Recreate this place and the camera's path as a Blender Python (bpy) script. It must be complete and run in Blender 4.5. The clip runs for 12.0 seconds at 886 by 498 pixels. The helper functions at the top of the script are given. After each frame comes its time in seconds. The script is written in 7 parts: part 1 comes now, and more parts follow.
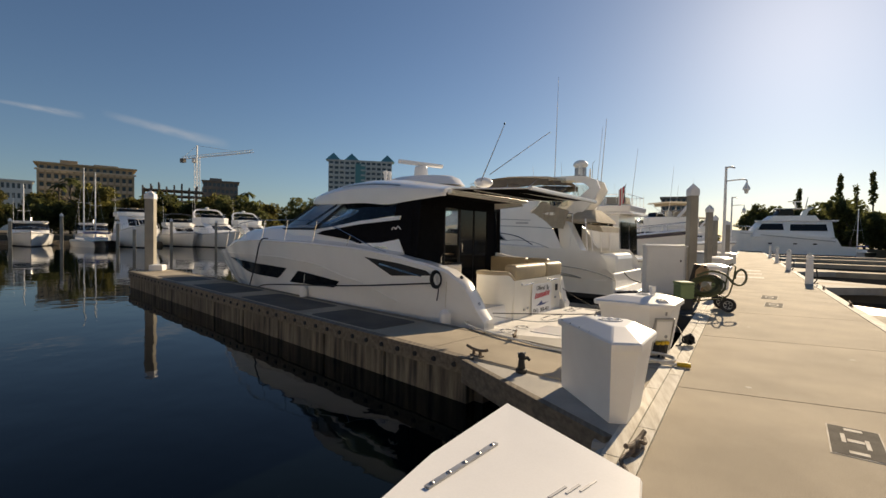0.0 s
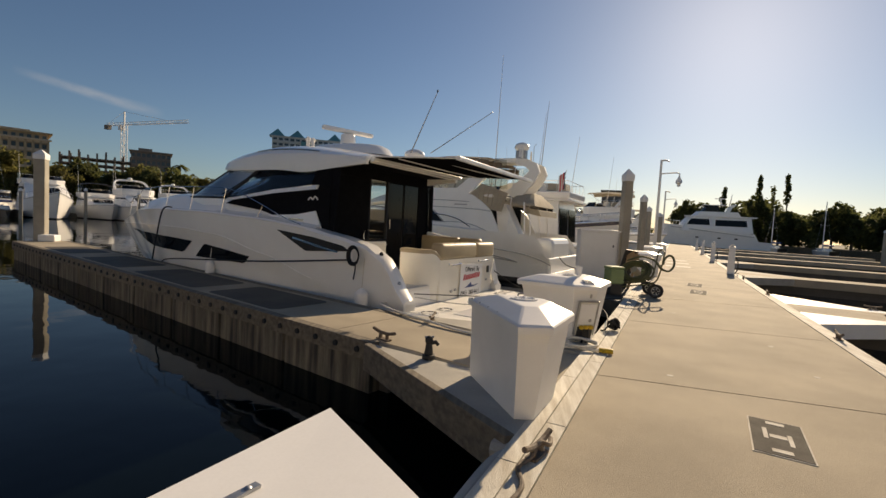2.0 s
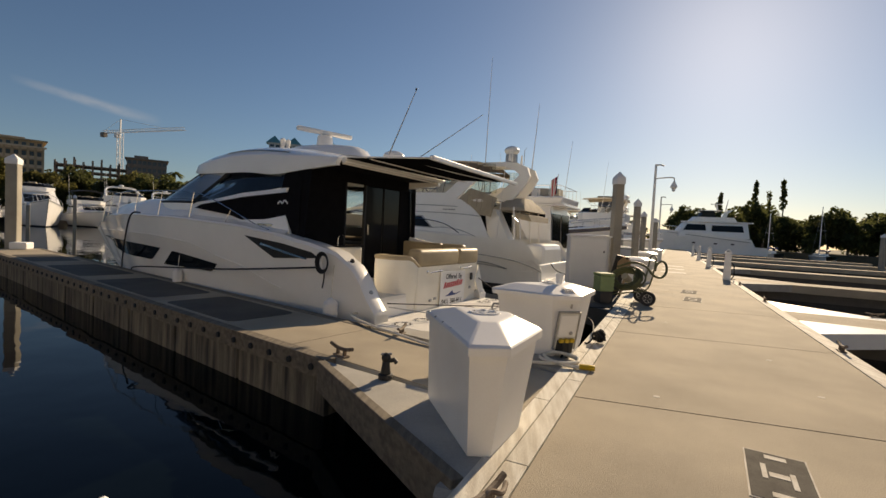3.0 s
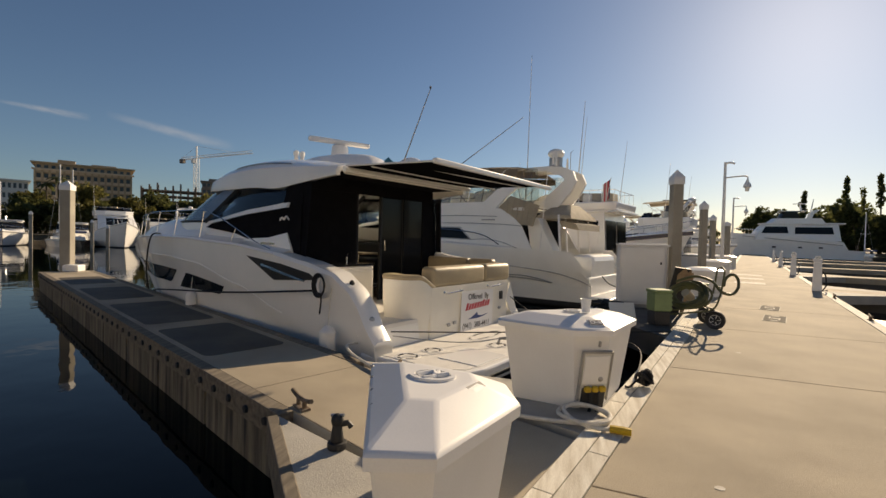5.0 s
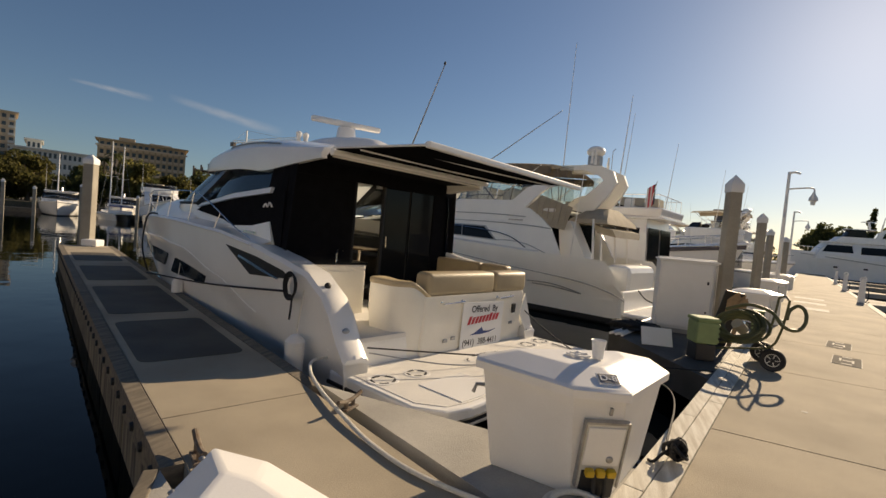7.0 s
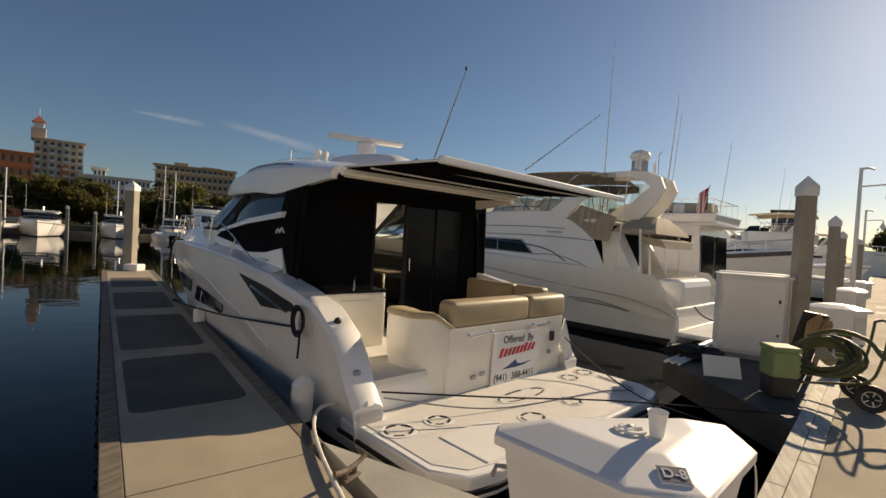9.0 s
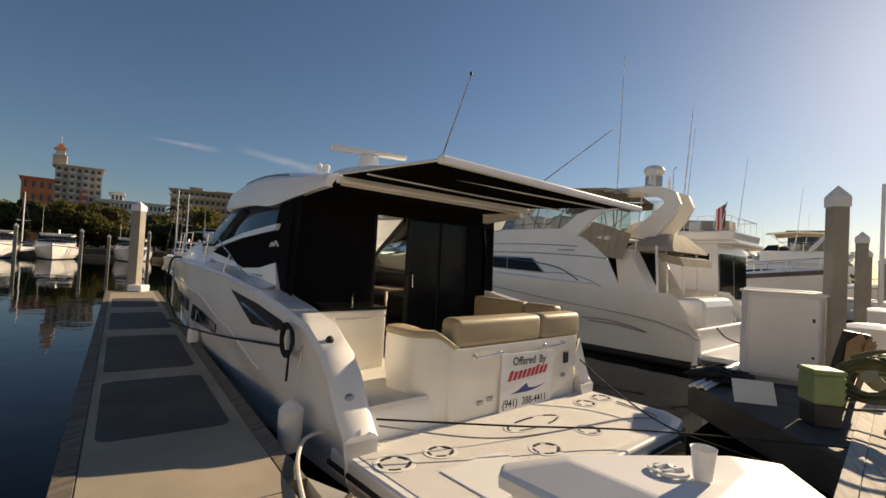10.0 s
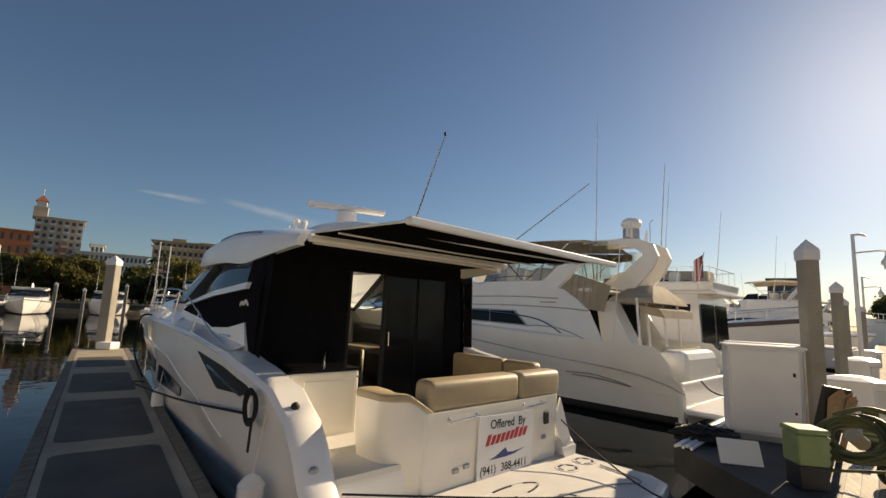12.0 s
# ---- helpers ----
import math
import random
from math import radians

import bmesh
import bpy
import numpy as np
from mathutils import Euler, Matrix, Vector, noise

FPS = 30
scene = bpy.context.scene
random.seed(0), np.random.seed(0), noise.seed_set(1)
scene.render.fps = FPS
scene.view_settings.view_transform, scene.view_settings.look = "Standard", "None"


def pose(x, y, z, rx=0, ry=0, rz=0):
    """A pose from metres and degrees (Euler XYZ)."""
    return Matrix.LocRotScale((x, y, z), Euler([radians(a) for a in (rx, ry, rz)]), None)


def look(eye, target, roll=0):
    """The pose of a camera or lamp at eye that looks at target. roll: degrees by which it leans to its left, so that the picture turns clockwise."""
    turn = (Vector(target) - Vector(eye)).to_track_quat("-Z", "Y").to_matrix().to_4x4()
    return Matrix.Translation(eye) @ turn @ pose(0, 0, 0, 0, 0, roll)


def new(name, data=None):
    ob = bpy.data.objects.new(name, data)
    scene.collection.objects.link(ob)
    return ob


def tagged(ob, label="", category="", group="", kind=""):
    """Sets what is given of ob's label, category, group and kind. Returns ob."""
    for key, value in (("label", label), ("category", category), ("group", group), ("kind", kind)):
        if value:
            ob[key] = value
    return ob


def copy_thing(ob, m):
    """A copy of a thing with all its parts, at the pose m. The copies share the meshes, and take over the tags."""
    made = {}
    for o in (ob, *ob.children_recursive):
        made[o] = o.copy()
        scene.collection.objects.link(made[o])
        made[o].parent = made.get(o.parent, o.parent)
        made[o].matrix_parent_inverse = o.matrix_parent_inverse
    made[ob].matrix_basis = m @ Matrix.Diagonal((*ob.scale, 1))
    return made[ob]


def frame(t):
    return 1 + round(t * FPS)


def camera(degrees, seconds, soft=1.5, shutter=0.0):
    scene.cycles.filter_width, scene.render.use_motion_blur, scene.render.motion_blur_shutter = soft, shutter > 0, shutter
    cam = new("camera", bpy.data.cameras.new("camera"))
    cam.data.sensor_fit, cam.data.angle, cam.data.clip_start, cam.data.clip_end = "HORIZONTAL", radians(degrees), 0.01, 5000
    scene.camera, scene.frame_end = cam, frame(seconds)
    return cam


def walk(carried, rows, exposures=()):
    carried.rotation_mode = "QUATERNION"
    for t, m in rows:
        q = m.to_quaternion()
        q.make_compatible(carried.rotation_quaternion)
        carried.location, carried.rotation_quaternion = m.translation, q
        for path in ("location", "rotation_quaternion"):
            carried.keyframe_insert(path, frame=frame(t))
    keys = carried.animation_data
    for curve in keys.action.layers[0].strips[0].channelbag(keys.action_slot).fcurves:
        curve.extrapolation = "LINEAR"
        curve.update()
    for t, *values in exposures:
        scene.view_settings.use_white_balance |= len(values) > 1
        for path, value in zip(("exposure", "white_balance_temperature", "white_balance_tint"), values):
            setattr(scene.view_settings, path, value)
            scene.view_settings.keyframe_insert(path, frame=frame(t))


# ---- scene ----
cam = camera(88.0, 12.0)
PATH = [
    (0, (1.369, 0.054, 1.646), (0.829, 1.979, 1.586), 1.1),
    (0.5, (1.437, 0.14, 1.602), (0.92, 2.071, 1.546), 1.0),
    (1, (1.473, 0.301, 1.552), (1.011, 2.245, 1.48), 1.2),
    (1.5, (1.524, 0.572, 1.501), (1.138, 2.532, 1.398), 2.0),
    (2, (1.665, 0.9, 1.456), (1.351, 2.872, 1.34), 3.2),
    (2.5, (1.819, 1.176, 1.42), (1.544, 3.155, 1.328), 4.1),
    (3, (1.95, 1.475, 1.441), (1.644, 3.449, 1.354), 3.0),
    (3.2, (1.972, 1.588, 1.429), (1.66, 3.562, 1.346), 2.5),
    (5, (2.412, 2.712, 1.52), (1.859, 4.634, 1.471), 1.4),
    (5.5, (2.502, 3.002, 1.534), (1.928, 4.915, 1.412), 2.7),
    (6, (2.567, 3.274, 1.572), (1.952, 5.176, 1.508), 3.8),
    (6.5, (2.608, 3.569, 1.617), (1.945, 5.456, 1.581), 3.5),
    (6.7, (2.598, 3.74, 1.625), (1.927, 5.623, 1.562), 4.4),
    (8.5, (2.543, 4.502, 1.735), (1.704, 6.316, 1.654), 3.5),
    (9, (2.511, 4.686, 1.805), (1.64, 6.486, 1.759), 3.3),
    (9.5, (2.441, 4.987, 1.712), (1.528, 6.766, 1.732), 3.3),
    (10, (2.41, 5.11, 1.688), (1.493, 6.886, 1.738), 3.1),
    (10.5, (2.403, 5.196, 1.718), (1.498, 6.976, 1.821), 2.9),
    (11, (2.456, 5.214, 1.793), (1.563, 6.996, 1.961), 2.5),
    (11.5, (2.499, 5.233, 1.746), (1.621, 7.013, 1.994), 2.1),
    (12, (2.512, 5.219, 1.793), (1.647, 7.002, 2.062), 2.6),
]
walk(cam, [(t, look(e, g, r)) for t, e, g, r in PATH], [(0.0, 0.54, 7650, 12), (2.5, 0.38, 7900, 13), (6.5, 0.46, 7850, 13), (8.5, 0.36, 7900, 13), (10.0, 0.52, 7950, 13), (12.0, 0.60, 8050, 12)])

# ---- world and sun ----
SUN_AZ, SUN_EL = 22.5, 23.0
world = bpy.data.worlds.new("sky")
scene.world = world
world.use_nodes = True
wn = world.node_tree.nodes
bg = wn["Background"]
sky = wn.new("ShaderNodeTexSky")
sky.sky_type = "NISHITA"
sky.sun_disc = False
sky.sun_elevation = radians(SUN_EL)
sky.sun_rotation = radians(SUN_AZ)
sky.air_density, sky.dust_density, sky.ozone_density = 1.0, 0.4, 6.0
world.node_tree.links.new(sky.outputs[0], bg.inputs[0])
bg.inputs[1].default_value = 0.058
sun = new("sun", bpy.data.lights.new("sun", "SUN"))
sun.data.energy = 4.5
sun.data.angle = radians(0.6)
sun.data.color = (1.0, 0.87, 0.68)
sd = Vector((math.sin(radians(SUN_AZ)) * math.cos(radians(SUN_EL)), math.cos(radians(SUN_AZ)) * math.cos(radians(SUN_EL)), math.sin(radians(SUN_EL))))
sun.matrix_world = Matrix.Translation((0, 0, 40)) @ sd.to_track_quat("Z", "Y").to_matrix().to_4x4()
scene.view_settings.exposure = 0.3


# ---- materials ----
def material(name, color, rough=0.5, metal=0.0, vary=0.12, scale=4.0, bump=0.0, bump_scale=60.0, fine=0.05, coat=0.0, color2=None, random_obj=0.0, stretch=None, spec=0.5):
    """A principled surface with a broad stain, a fine grain and an optional fine relief."""
    m = bpy.data.materials.new(name)
    m.use_nodes = True
    nt = m.node_tree
    b = nt.nodes["Principled BSDF"]
    b.inputs["Roughness"].default_value = rough
    b.inputs["Metallic"].default_value = metal
    b.inputs["Coat Weight"].default_value = coat
    b.inputs["Specular IOR Level"].default_value = spec
    co = nt.nodes.new("ShaderNodeTexCoord")
    src = co.outputs["Object"]
    if stretch:
        mp = nt.nodes.new("ShaderNodeMapping")
        mp.inputs["Scale"].default_value = stretch
        nt.links.new(src, mp.inputs["Vector"])
        src = mp.outputs[0]
    big = nt.nodes.new("ShaderNodeTexNoise")
    big.inputs["Scale"].default_value = scale
    big.inputs["Detail"].default_value = 6
    small = nt.nodes.new("ShaderNodeTexNoise")
    small.inputs["Scale"].default_value = bump_scale
    small.inputs["Detail"].default_value = 4
    nt.links.new(src, big.inputs["Vector"])
    nt.links.new(src, small.inputs["Vector"])
    ramp = nt.nodes.new("ShaderNodeValToRGB")
    c = Vector(color[:3])
    c2 = Vector(color2[:3]) if color2 else c * (1 - vary)
    ramp.color_ramp.elements[0].position, ramp.color_ramp.elements[1].position = 0.32, 0.68
    ramp.color_ramp.elements[0].color = (*c2, 1)
    ramp.color_ramp.elements[1].color = (*(c * (1 + vary * 0.5) if not color2 else c), 1)
    nt.links.new(big.outputs["Fac"], ramp.inputs[0])
    hs = nt.nodes.new("ShaderNodeHueSaturation")
    nt.links.new(ramp.outputs[0], hs.inputs["Color"])
    mr = nt.nodes.new("ShaderNodeMapRange")
    mr.inputs[1].default_value, mr.inputs[2].default_value = 0.3, 0.7
    mr.inputs[3].default_value, mr.inputs[4].default_value = 1 - fine, 1 + fine
    nt.links.new(small.outputs["Fac"], mr.inputs[0])
    if random_obj:
        oi = nt.nodes.new("ShaderNodeObjectInfo")
        mr2 = nt.nodes.new("ShaderNodeMapRange")
        mr2.inputs[3].default_value, mr2.inputs[4].default_value = 1 - random_obj, 1 + random_obj
        nt.links.new(oi.outputs["Random"], mr2.inputs[0])
        mul = nt.nodes.new("ShaderNodeMath")
        mul.operation = "MULTIPLY"
        nt.links.new(mr.outputs[0], mul.inputs[0])
        nt.links.new(mr2.outputs[0], mul.inputs[1])
        nt.links.new(mul.outputs[0], hs.inputs["Value"])
    else:
        nt.links.new(mr.outputs[0], hs.inputs["Value"])
    nt.links.new(hs.outputs[0], b.inputs["Base Color"])
    if bump:
        bp = nt.nodes.new("ShaderNodeBump")
        bp.inputs["Strength"].default_value = bump
        bp.inputs["Distance"].default_value = 0.01
        nt.links.new(small.outputs["Fac"], bp.inputs["Height"])
        nt.links.new(bp.outputs[0], b.inputs["Normal"])
    return m


def glass(name, color, rough=0.02):
    """A thin tinted pane: mirror-like gloss over a see-through tint."""
    m = bpy.data.materials.new(name)
    m.use_nodes = True
    nt = m.node_tree
    nt.nodes.remove(nt.nodes["Principled BSDF"])
    tr = nt.nodes.new("ShaderNodeBsdfTransparent")
    tr.inputs[0].default_value = (*color, 1)
    gl = nt.nodes.new("ShaderNodeBsdfGlossy")
    gl.inputs["Roughness"].default_value = rough
    fr = nt.nodes.new("ShaderNodeFresnel")
    fr.inputs[0].default_value = 1.5
    mx = nt.nodes.new("ShaderNodeMixShader")
    nt.links.new(fr.outputs[0], mx.inputs[0])
    nt.links.new(tr.outputs[0], mx.inputs[1])
    nt.links.new(gl.outputs[0], mx.inputs[2])
    nt.links.new(mx.outputs[0], nt.nodes["Material Output"].inputs[0])
    return m


GEL = material("gelcoat_white", (0.90, 0.89, 0.865), 0.22, vary=0.03, scale=1.5, fine=0.015, coat=0.4)
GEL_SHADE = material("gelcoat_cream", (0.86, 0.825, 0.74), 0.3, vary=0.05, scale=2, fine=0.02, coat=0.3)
NONSKID = material("nonskid_deck", (0.74, 0.72, 0.68), 0.6, vary=0.06, scale=3, fine=0.06, bump=0.4, bump_scale=300)
BLACKGLASS = material("dark_tinted_glass", (0.010, 0.011, 0.013), 0.08, vary=0.1, fine=0.0, spec=0.16)
SMOKED = glass("smoked_glass", (0.84, 0.90, 0.93), 0.02)
CLEAR = glass("clear_vinyl", (0.88, 0.88, 0.84), 0.1)
GEL_WARM = material("gelcoat_offwhite", (0.88, 0.865, 0.82), 0.28, vary=0.04, scale=1.2, fine=0.02, coat=0.3)
TAUPE = material("taupe_canvas", (0.20, 0.165, 0.125), 0.9, vary=0.18, scale=3, fine=0.08, bump=0.4, bump_scale=90)
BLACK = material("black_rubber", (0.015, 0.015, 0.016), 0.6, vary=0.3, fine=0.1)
MESH_BLACK = material("black_screen_cloth", (0.010, 0.010, 0.012), 0.85, vary=0.2, scale=6, fine=0.15, bump_scale=400, spec=0.04)
AWNING = material("awning_canvas", (0.007, 0.007, 0.008), 0.95, vary=0.15, scale=2, fine=0.1, bump_scale=300, spec=0.0)
TAN = material("tan_vinyl", (0.42, 0.34, 0.22), 0.5, vary=0.06, scale=5, fine=0.04, bump=0.2, bump_scale=180)
TANCANVAS = material("tan_canvas", (0.43, 0.375, 0.285), 0.85, vary=0.12, scale=3, fine=0.06, bump=0.3, bump_scale=200)
CHROME = material("polished_steel", (0.75, 0.75, 0.75), 0.12, 1.0, vary=0.05, fine=0.02)
GALV = material("galvanised_steel", (0.42, 0.42, 0.42), 0.45, 0.9, vary=0.2, scale=8, fine=0.1)
CONCRETE = material("tan_concrete_deck", (0.41, 0.352, 0.268), 0.85, vary=0.2, scale=0.9, fine=0.17, bump=0.45, bump_scale=140, spec=0.2)
CONC_GREY = material("grey_concrete", (0.40, 0.38, 0.34), 0.85, vary=0.18, scale=2.0, fine=0.08, bump=0.35, bump_scale=90)
CONC_SIDE = material("weathered_concrete_side", (0.25, 0.21, 0.15), 0.9, scale=3.0, color2=(0.045, 0.038, 0.03), fine=0.16, bump=0.6, bump_scale=40, stretch=(3.2, 3.2, 0.3))
PILE = material("concrete_pile", (0.36, 0.33, 0.27), 0.9, vary=0.16, scale=2.0, fine=0.1, bump=0.5, bump_scale=70)
WET = material("wet_and_shaded_concrete", (0.06, 0.055, 0.05), 0.5, vary=0.3, scale=3, fine=0.1)
# dark wet concrete, darkened further to hold the cabinet's and pile's shade
CONC_WET_SHADE = material("wet_and_shaded_concrete", (0.07, 0.065, 0.058), 0.7, vary=0.3, scale=2.0, fine=0.1, bump=0.4, bump_scale=90)
WORNPAINT = material("worn_white_paint", (0.66, 0.63, 0.57), 0.85, vary=0.15, scale=6, color2=(0.46, 0.41, 0.34), fine=0.12)
DAMP = material("damp_grey_mat", (0.088, 0.078, 0.063), 0.75, vary=0.3, scale=1.6, fine=0.12, bump=0.3, bump_scale=150)
WHALER = material("whitewashed_timber", (0.70, 0.67, 0.59), 0.8, scale=3, color2=(0.46, 0.41, 0.33), fine=0.1, bump=0.5, bump_scale=50, stretch=(6, 0.6, 6), random_obj=0.08)
OLDWOOD = material("weathered_timber", (0.24, 0.20, 0.15), 0.85, scale=3, color2=(0.12, 0.10, 0.075), fine=0.15, bump=0.6, bump_scale=50, stretch=(6, 0.6, 6), random_obj=0.12)
FIBRE = material("white_fibreglass", (0.82, 0.81, 0.79), 0.4, vary=0.05, scale=2.2, fine=0.02, bump=0.02, bump_scale=120)
PLASTIC = material("white_painted_metal", (0.80, 0.80, 0.79), 0.45, vary=0.06, scale=1.6, fine=0.03)
NAVY = material("navy_paint", (0.012, 0.016, 0.05), 0.25, vary=0.1, fine=0.03, coat=0.3)
ANTIFOUL = material("dark_antifouling", (0.02, 0.018, 0.018), 0.6, vary=0.3, fine=0.1)
GREEN = material("olive_hose", (0.10, 0.105, 0.045), 0.55, vary=0.2, scale=6, fine=0.08)
GREENBOX = material("green_plastic", (0.24, 0.32, 0.14), 0.5, vary=0.12, scale=5, fine=0.05)
CARDBOARD = material("torn_cardboard", (0.36, 0.25, 0.15), 0.9, vary=0.25, scale=8, fine=0.1)
YELLOW = material("yellow_plastic", (0.55, 0.36, 0.02), 0.45, vary=0.1, fine=0.04)
ROPE_W = material("white_rope", (0.70, 0.67, 0.60), 0.8, vary=0.12, scale=20, fine=0.15, bump=0.5, bump_scale=250)
ROPE_B = material("black_rope", (0.012, 0.012, 0.014), 0.8, vary=0.3, scale=20, fine=0.15)
SIGN = material("white_vinyl_sign", (0.82, 0.82, 0.82), 0.4, vary=0.03, fine=0.01)
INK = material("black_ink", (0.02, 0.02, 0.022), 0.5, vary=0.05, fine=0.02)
RED = material("red_ink", (0.55, 0.035, 0.05), 0.5, vary=0.05, fine=0.02)
BLUE = material("blue_ink", (0.02, 0.05, 0.20), 0.5, vary=0.05, fine=0.02)
BARK = material("bark", (0.11, 0.085, 0.06), 0.9, vary=0.3, fine=0.2)
BROWN = material("tan_stucco", (0.42, 0.33, 0.22), 0.9, vary=0.08, scale=0.1, fine=0.05, bump_scale=3)
ORANGE = material("terracotta_stucco", (0.56, 0.21, 0.09), 0.9, vary=0.08, scale=0.1, fine=0.05, bump_scale=3)
BEIGE = material("beige_stucco", (0.56, 0.46, 0.34), 0.9, vary=0.08, scale=0.1, fine=0.05, bump_scale=3)
# for the added wall behind the camera that throws sun onto shaded sides
BOUNCE_WALL = material("pale_bounce_wall", (0.70, 0.63, 0.52), 0.9, vary=0.08, scale=0.1, fine=0.05, bump_scale=3)
PALE = material("pale_stucco", (0.66, 0.66, 0.62), 0.9, vary=0.06, scale=0.1, fine=0.05, bump_scale=3)
TEAL = material("teal_roof", (0.10, 0.30, 0.30), 0.5, vary=0.1, scale=0.2, fine=0.05, bump_scale=3)
ROOFTILE = material("clay_roof", (0.40, 0.13, 0.06), 0.8, vary=0.1, fine=0.08)
FARGLASS = material("far_window", (0.05, 0.07, 0.085), 0.15, vary=0.2, scale=0.3, fine=0.1, bump_scale=2)
RAWCONC = material("raw_concrete_frame", (0.22, 0.19, 0.16), 0.9, vary=0.15, scale=0.2, fine=0.1, bump_scale=2)
SOIL = material("shore_soil", (0.10, 0.085, 0.055), 0.95, vary=0.25, scale=0.4, fine=0.2, bump_scale=6)
RUSTY = material("rusty_cast_iron", (0.22, 0.19, 0.16), 0.75, vary=0.3, scale=14, color2=(0.13, 0.09, 0.06), fine=0.2, bump=0.4, bump_scale=120, spec=0.2)
GREYPLATE = material("grey_plate", (0.16, 0.16, 0.17), 0.6, vary=0.1)
STEEL = material("dull_steel_plate", (0.12, 0.11, 0.095), 0.9, 0.0, vary=0.2, scale=8, fine=0.15, bump=0.3, bump_scale=120, spec=0.1)


def foliage(name, light, dark):
    """Leaves that let some of the light behind them through."""
    m = material(name, light, 0.6, color2=dark, scale=0.6, fine=0.25, bump_scale=6, random_obj=0.2, spec=0.2)
    nt = m.node_tree
    b = nt.nodes["Principled BSDF"]
    tr = nt.nodes.new("ShaderNodeBsdfTranslucent")
    src = b.inputs["Base Color"].links[0].from_socket
    nt.links.new(src, tr.inputs[0])
    mix = nt.nodes.new("ShaderNodeMixShader")
    mix.inputs[0].default_value = 0.6
    nt.links.new(b.outputs[0], mix.inputs[1])
    nt.links.new(tr.outputs[0], mix.inputs[2])
    nt.links.new(mix.outputs[0], nt.nodes["Material Output"].inputs[0])
    return m


LEAF = foliage("foliage", (0.14, 0.15, 0.055), (0.07, 0.08, 0.03))
LEAF_DRY = foliage("olive_foliage", (0.20, 0.18, 0.06), (0.09, 0.09, 0.03))
FLAG_W = material("flag_white", (0.7, 0.68, 0.66), 0.8)


def water_material():
    m = bpy.data.materials.new("sea_water")
    m.use_nodes = True
    nt = m.node_tree
    b = nt.nodes["Principled BSDF"]
    b.inputs["Base Color"].default_value = (0.0015, 0.003, 0.003, 1)
    b.inputs["Roughness"].default_value = 0.02
    b.inputs["IOR"].default_value = 1.33
    b.inputs["Specular IOR Level"].default_value = 0.21
    co = nt.nodes.new("ShaderNodeTexCoord")
    mp = nt.nodes.new("ShaderNodeMapping")
    mp.inputs["Scale"].default_value = (1.0, 1.0, 1.0)
    nt.links.new(co.outputs["Object"], mp.inputs[0])
    n1 = nt.nodes.new("ShaderNodeTexNoise")
    n1.inputs["Scale"].default_value = 0.7
    n1.inputs["Detail"].default_value = 3
    n2 = nt.nodes.new("ShaderNodeTexNoise")
    n2.inputs["Scale"].default_value = 5.0
    n2.inputs["Detail"].default_value = 2
    nt.links.new(mp.outputs[0], n1.inputs["Vector"])
    nt.links.new(mp.outputs[0], n2.inputs["Vector"])
    ad = nt.nodes.new("ShaderNodeMath")
    ad.operation = "MULTIPLY_ADD"
    ad.inputs[1].default_value = 0.06
    nt.links.new(n2.outputs["Fac"], ad.inputs[0])
    nt.links.new(n1.outputs["Fac"], ad.inputs[2])
    bp = nt.nodes.new("ShaderNodeBump")
    bp.inputs["Strength"].default_value = 0.22
    bp.inputs["Distance"].default_value = 0.05
    nt.links.new(ad.outputs[0], bp.inputs["Height"])
    nt.links.new(bp.outputs[0], b.inputs["Normal"])
    return m


WATER = water_material()


# ---- mesh helpers ----
def part(name, bm, mat, parent=None, label="", smooth=35.0):
    """Links a bmesh as one mesh object under a thing or a part."""
    me = bpy.data.meshes.new(name)
    bmesh.ops.recalc_face_normals(bm, faces=bm.faces)
    bm.to_mesh(me)
    bm.free()
    areas = sorted(p.area for p in me.polygons)
    flat = 5 * areas[len(areas) // 2] if 20 < len(areas) < 140 else 1e9
    for p in me.polygons:
        p.use_smooth = True
    me.set_sharp_from_angle(angle=radians(smooth))
    for p in me.polygons:
        if p.area > flat:
            p.use_smooth = False
    me.materials.append(mat)
    ob = new(name, me)
    if parent:
        ob.parent = parent
    if label:
        ob["label"] = label
    return ob


def thing(name, m, label, category, group="", kind=""):
    ob = new(name)
    ob.empty_display_size = 0.1
    ob.matrix_world = m
    return tagged(ob, label, category, group, kind)


def box(x, y, z, sx, sy, sz, bevel=0.0, bm=None, rz=0.0):
    """A box centred at x, y with its foot at z."""
    bm = bm or bmesh.new()
    m = Matrix.Translation((x, y, z + sz / 2)) @ Matrix.Rotation(radians(rz), 4, "Z") @ Matrix.Diagonal((sx, sy, sz, 1))
    r = bmesh.ops.create_cube(bm, size=1, matrix=m)
    if bevel:
        es = list({e for v in r["verts"] for e in v.link_edges})
        bmesh.ops.bevel(bm, geom=es, offset=bevel, segments=2, affect="EDGES", profile=0.5)
    return bm


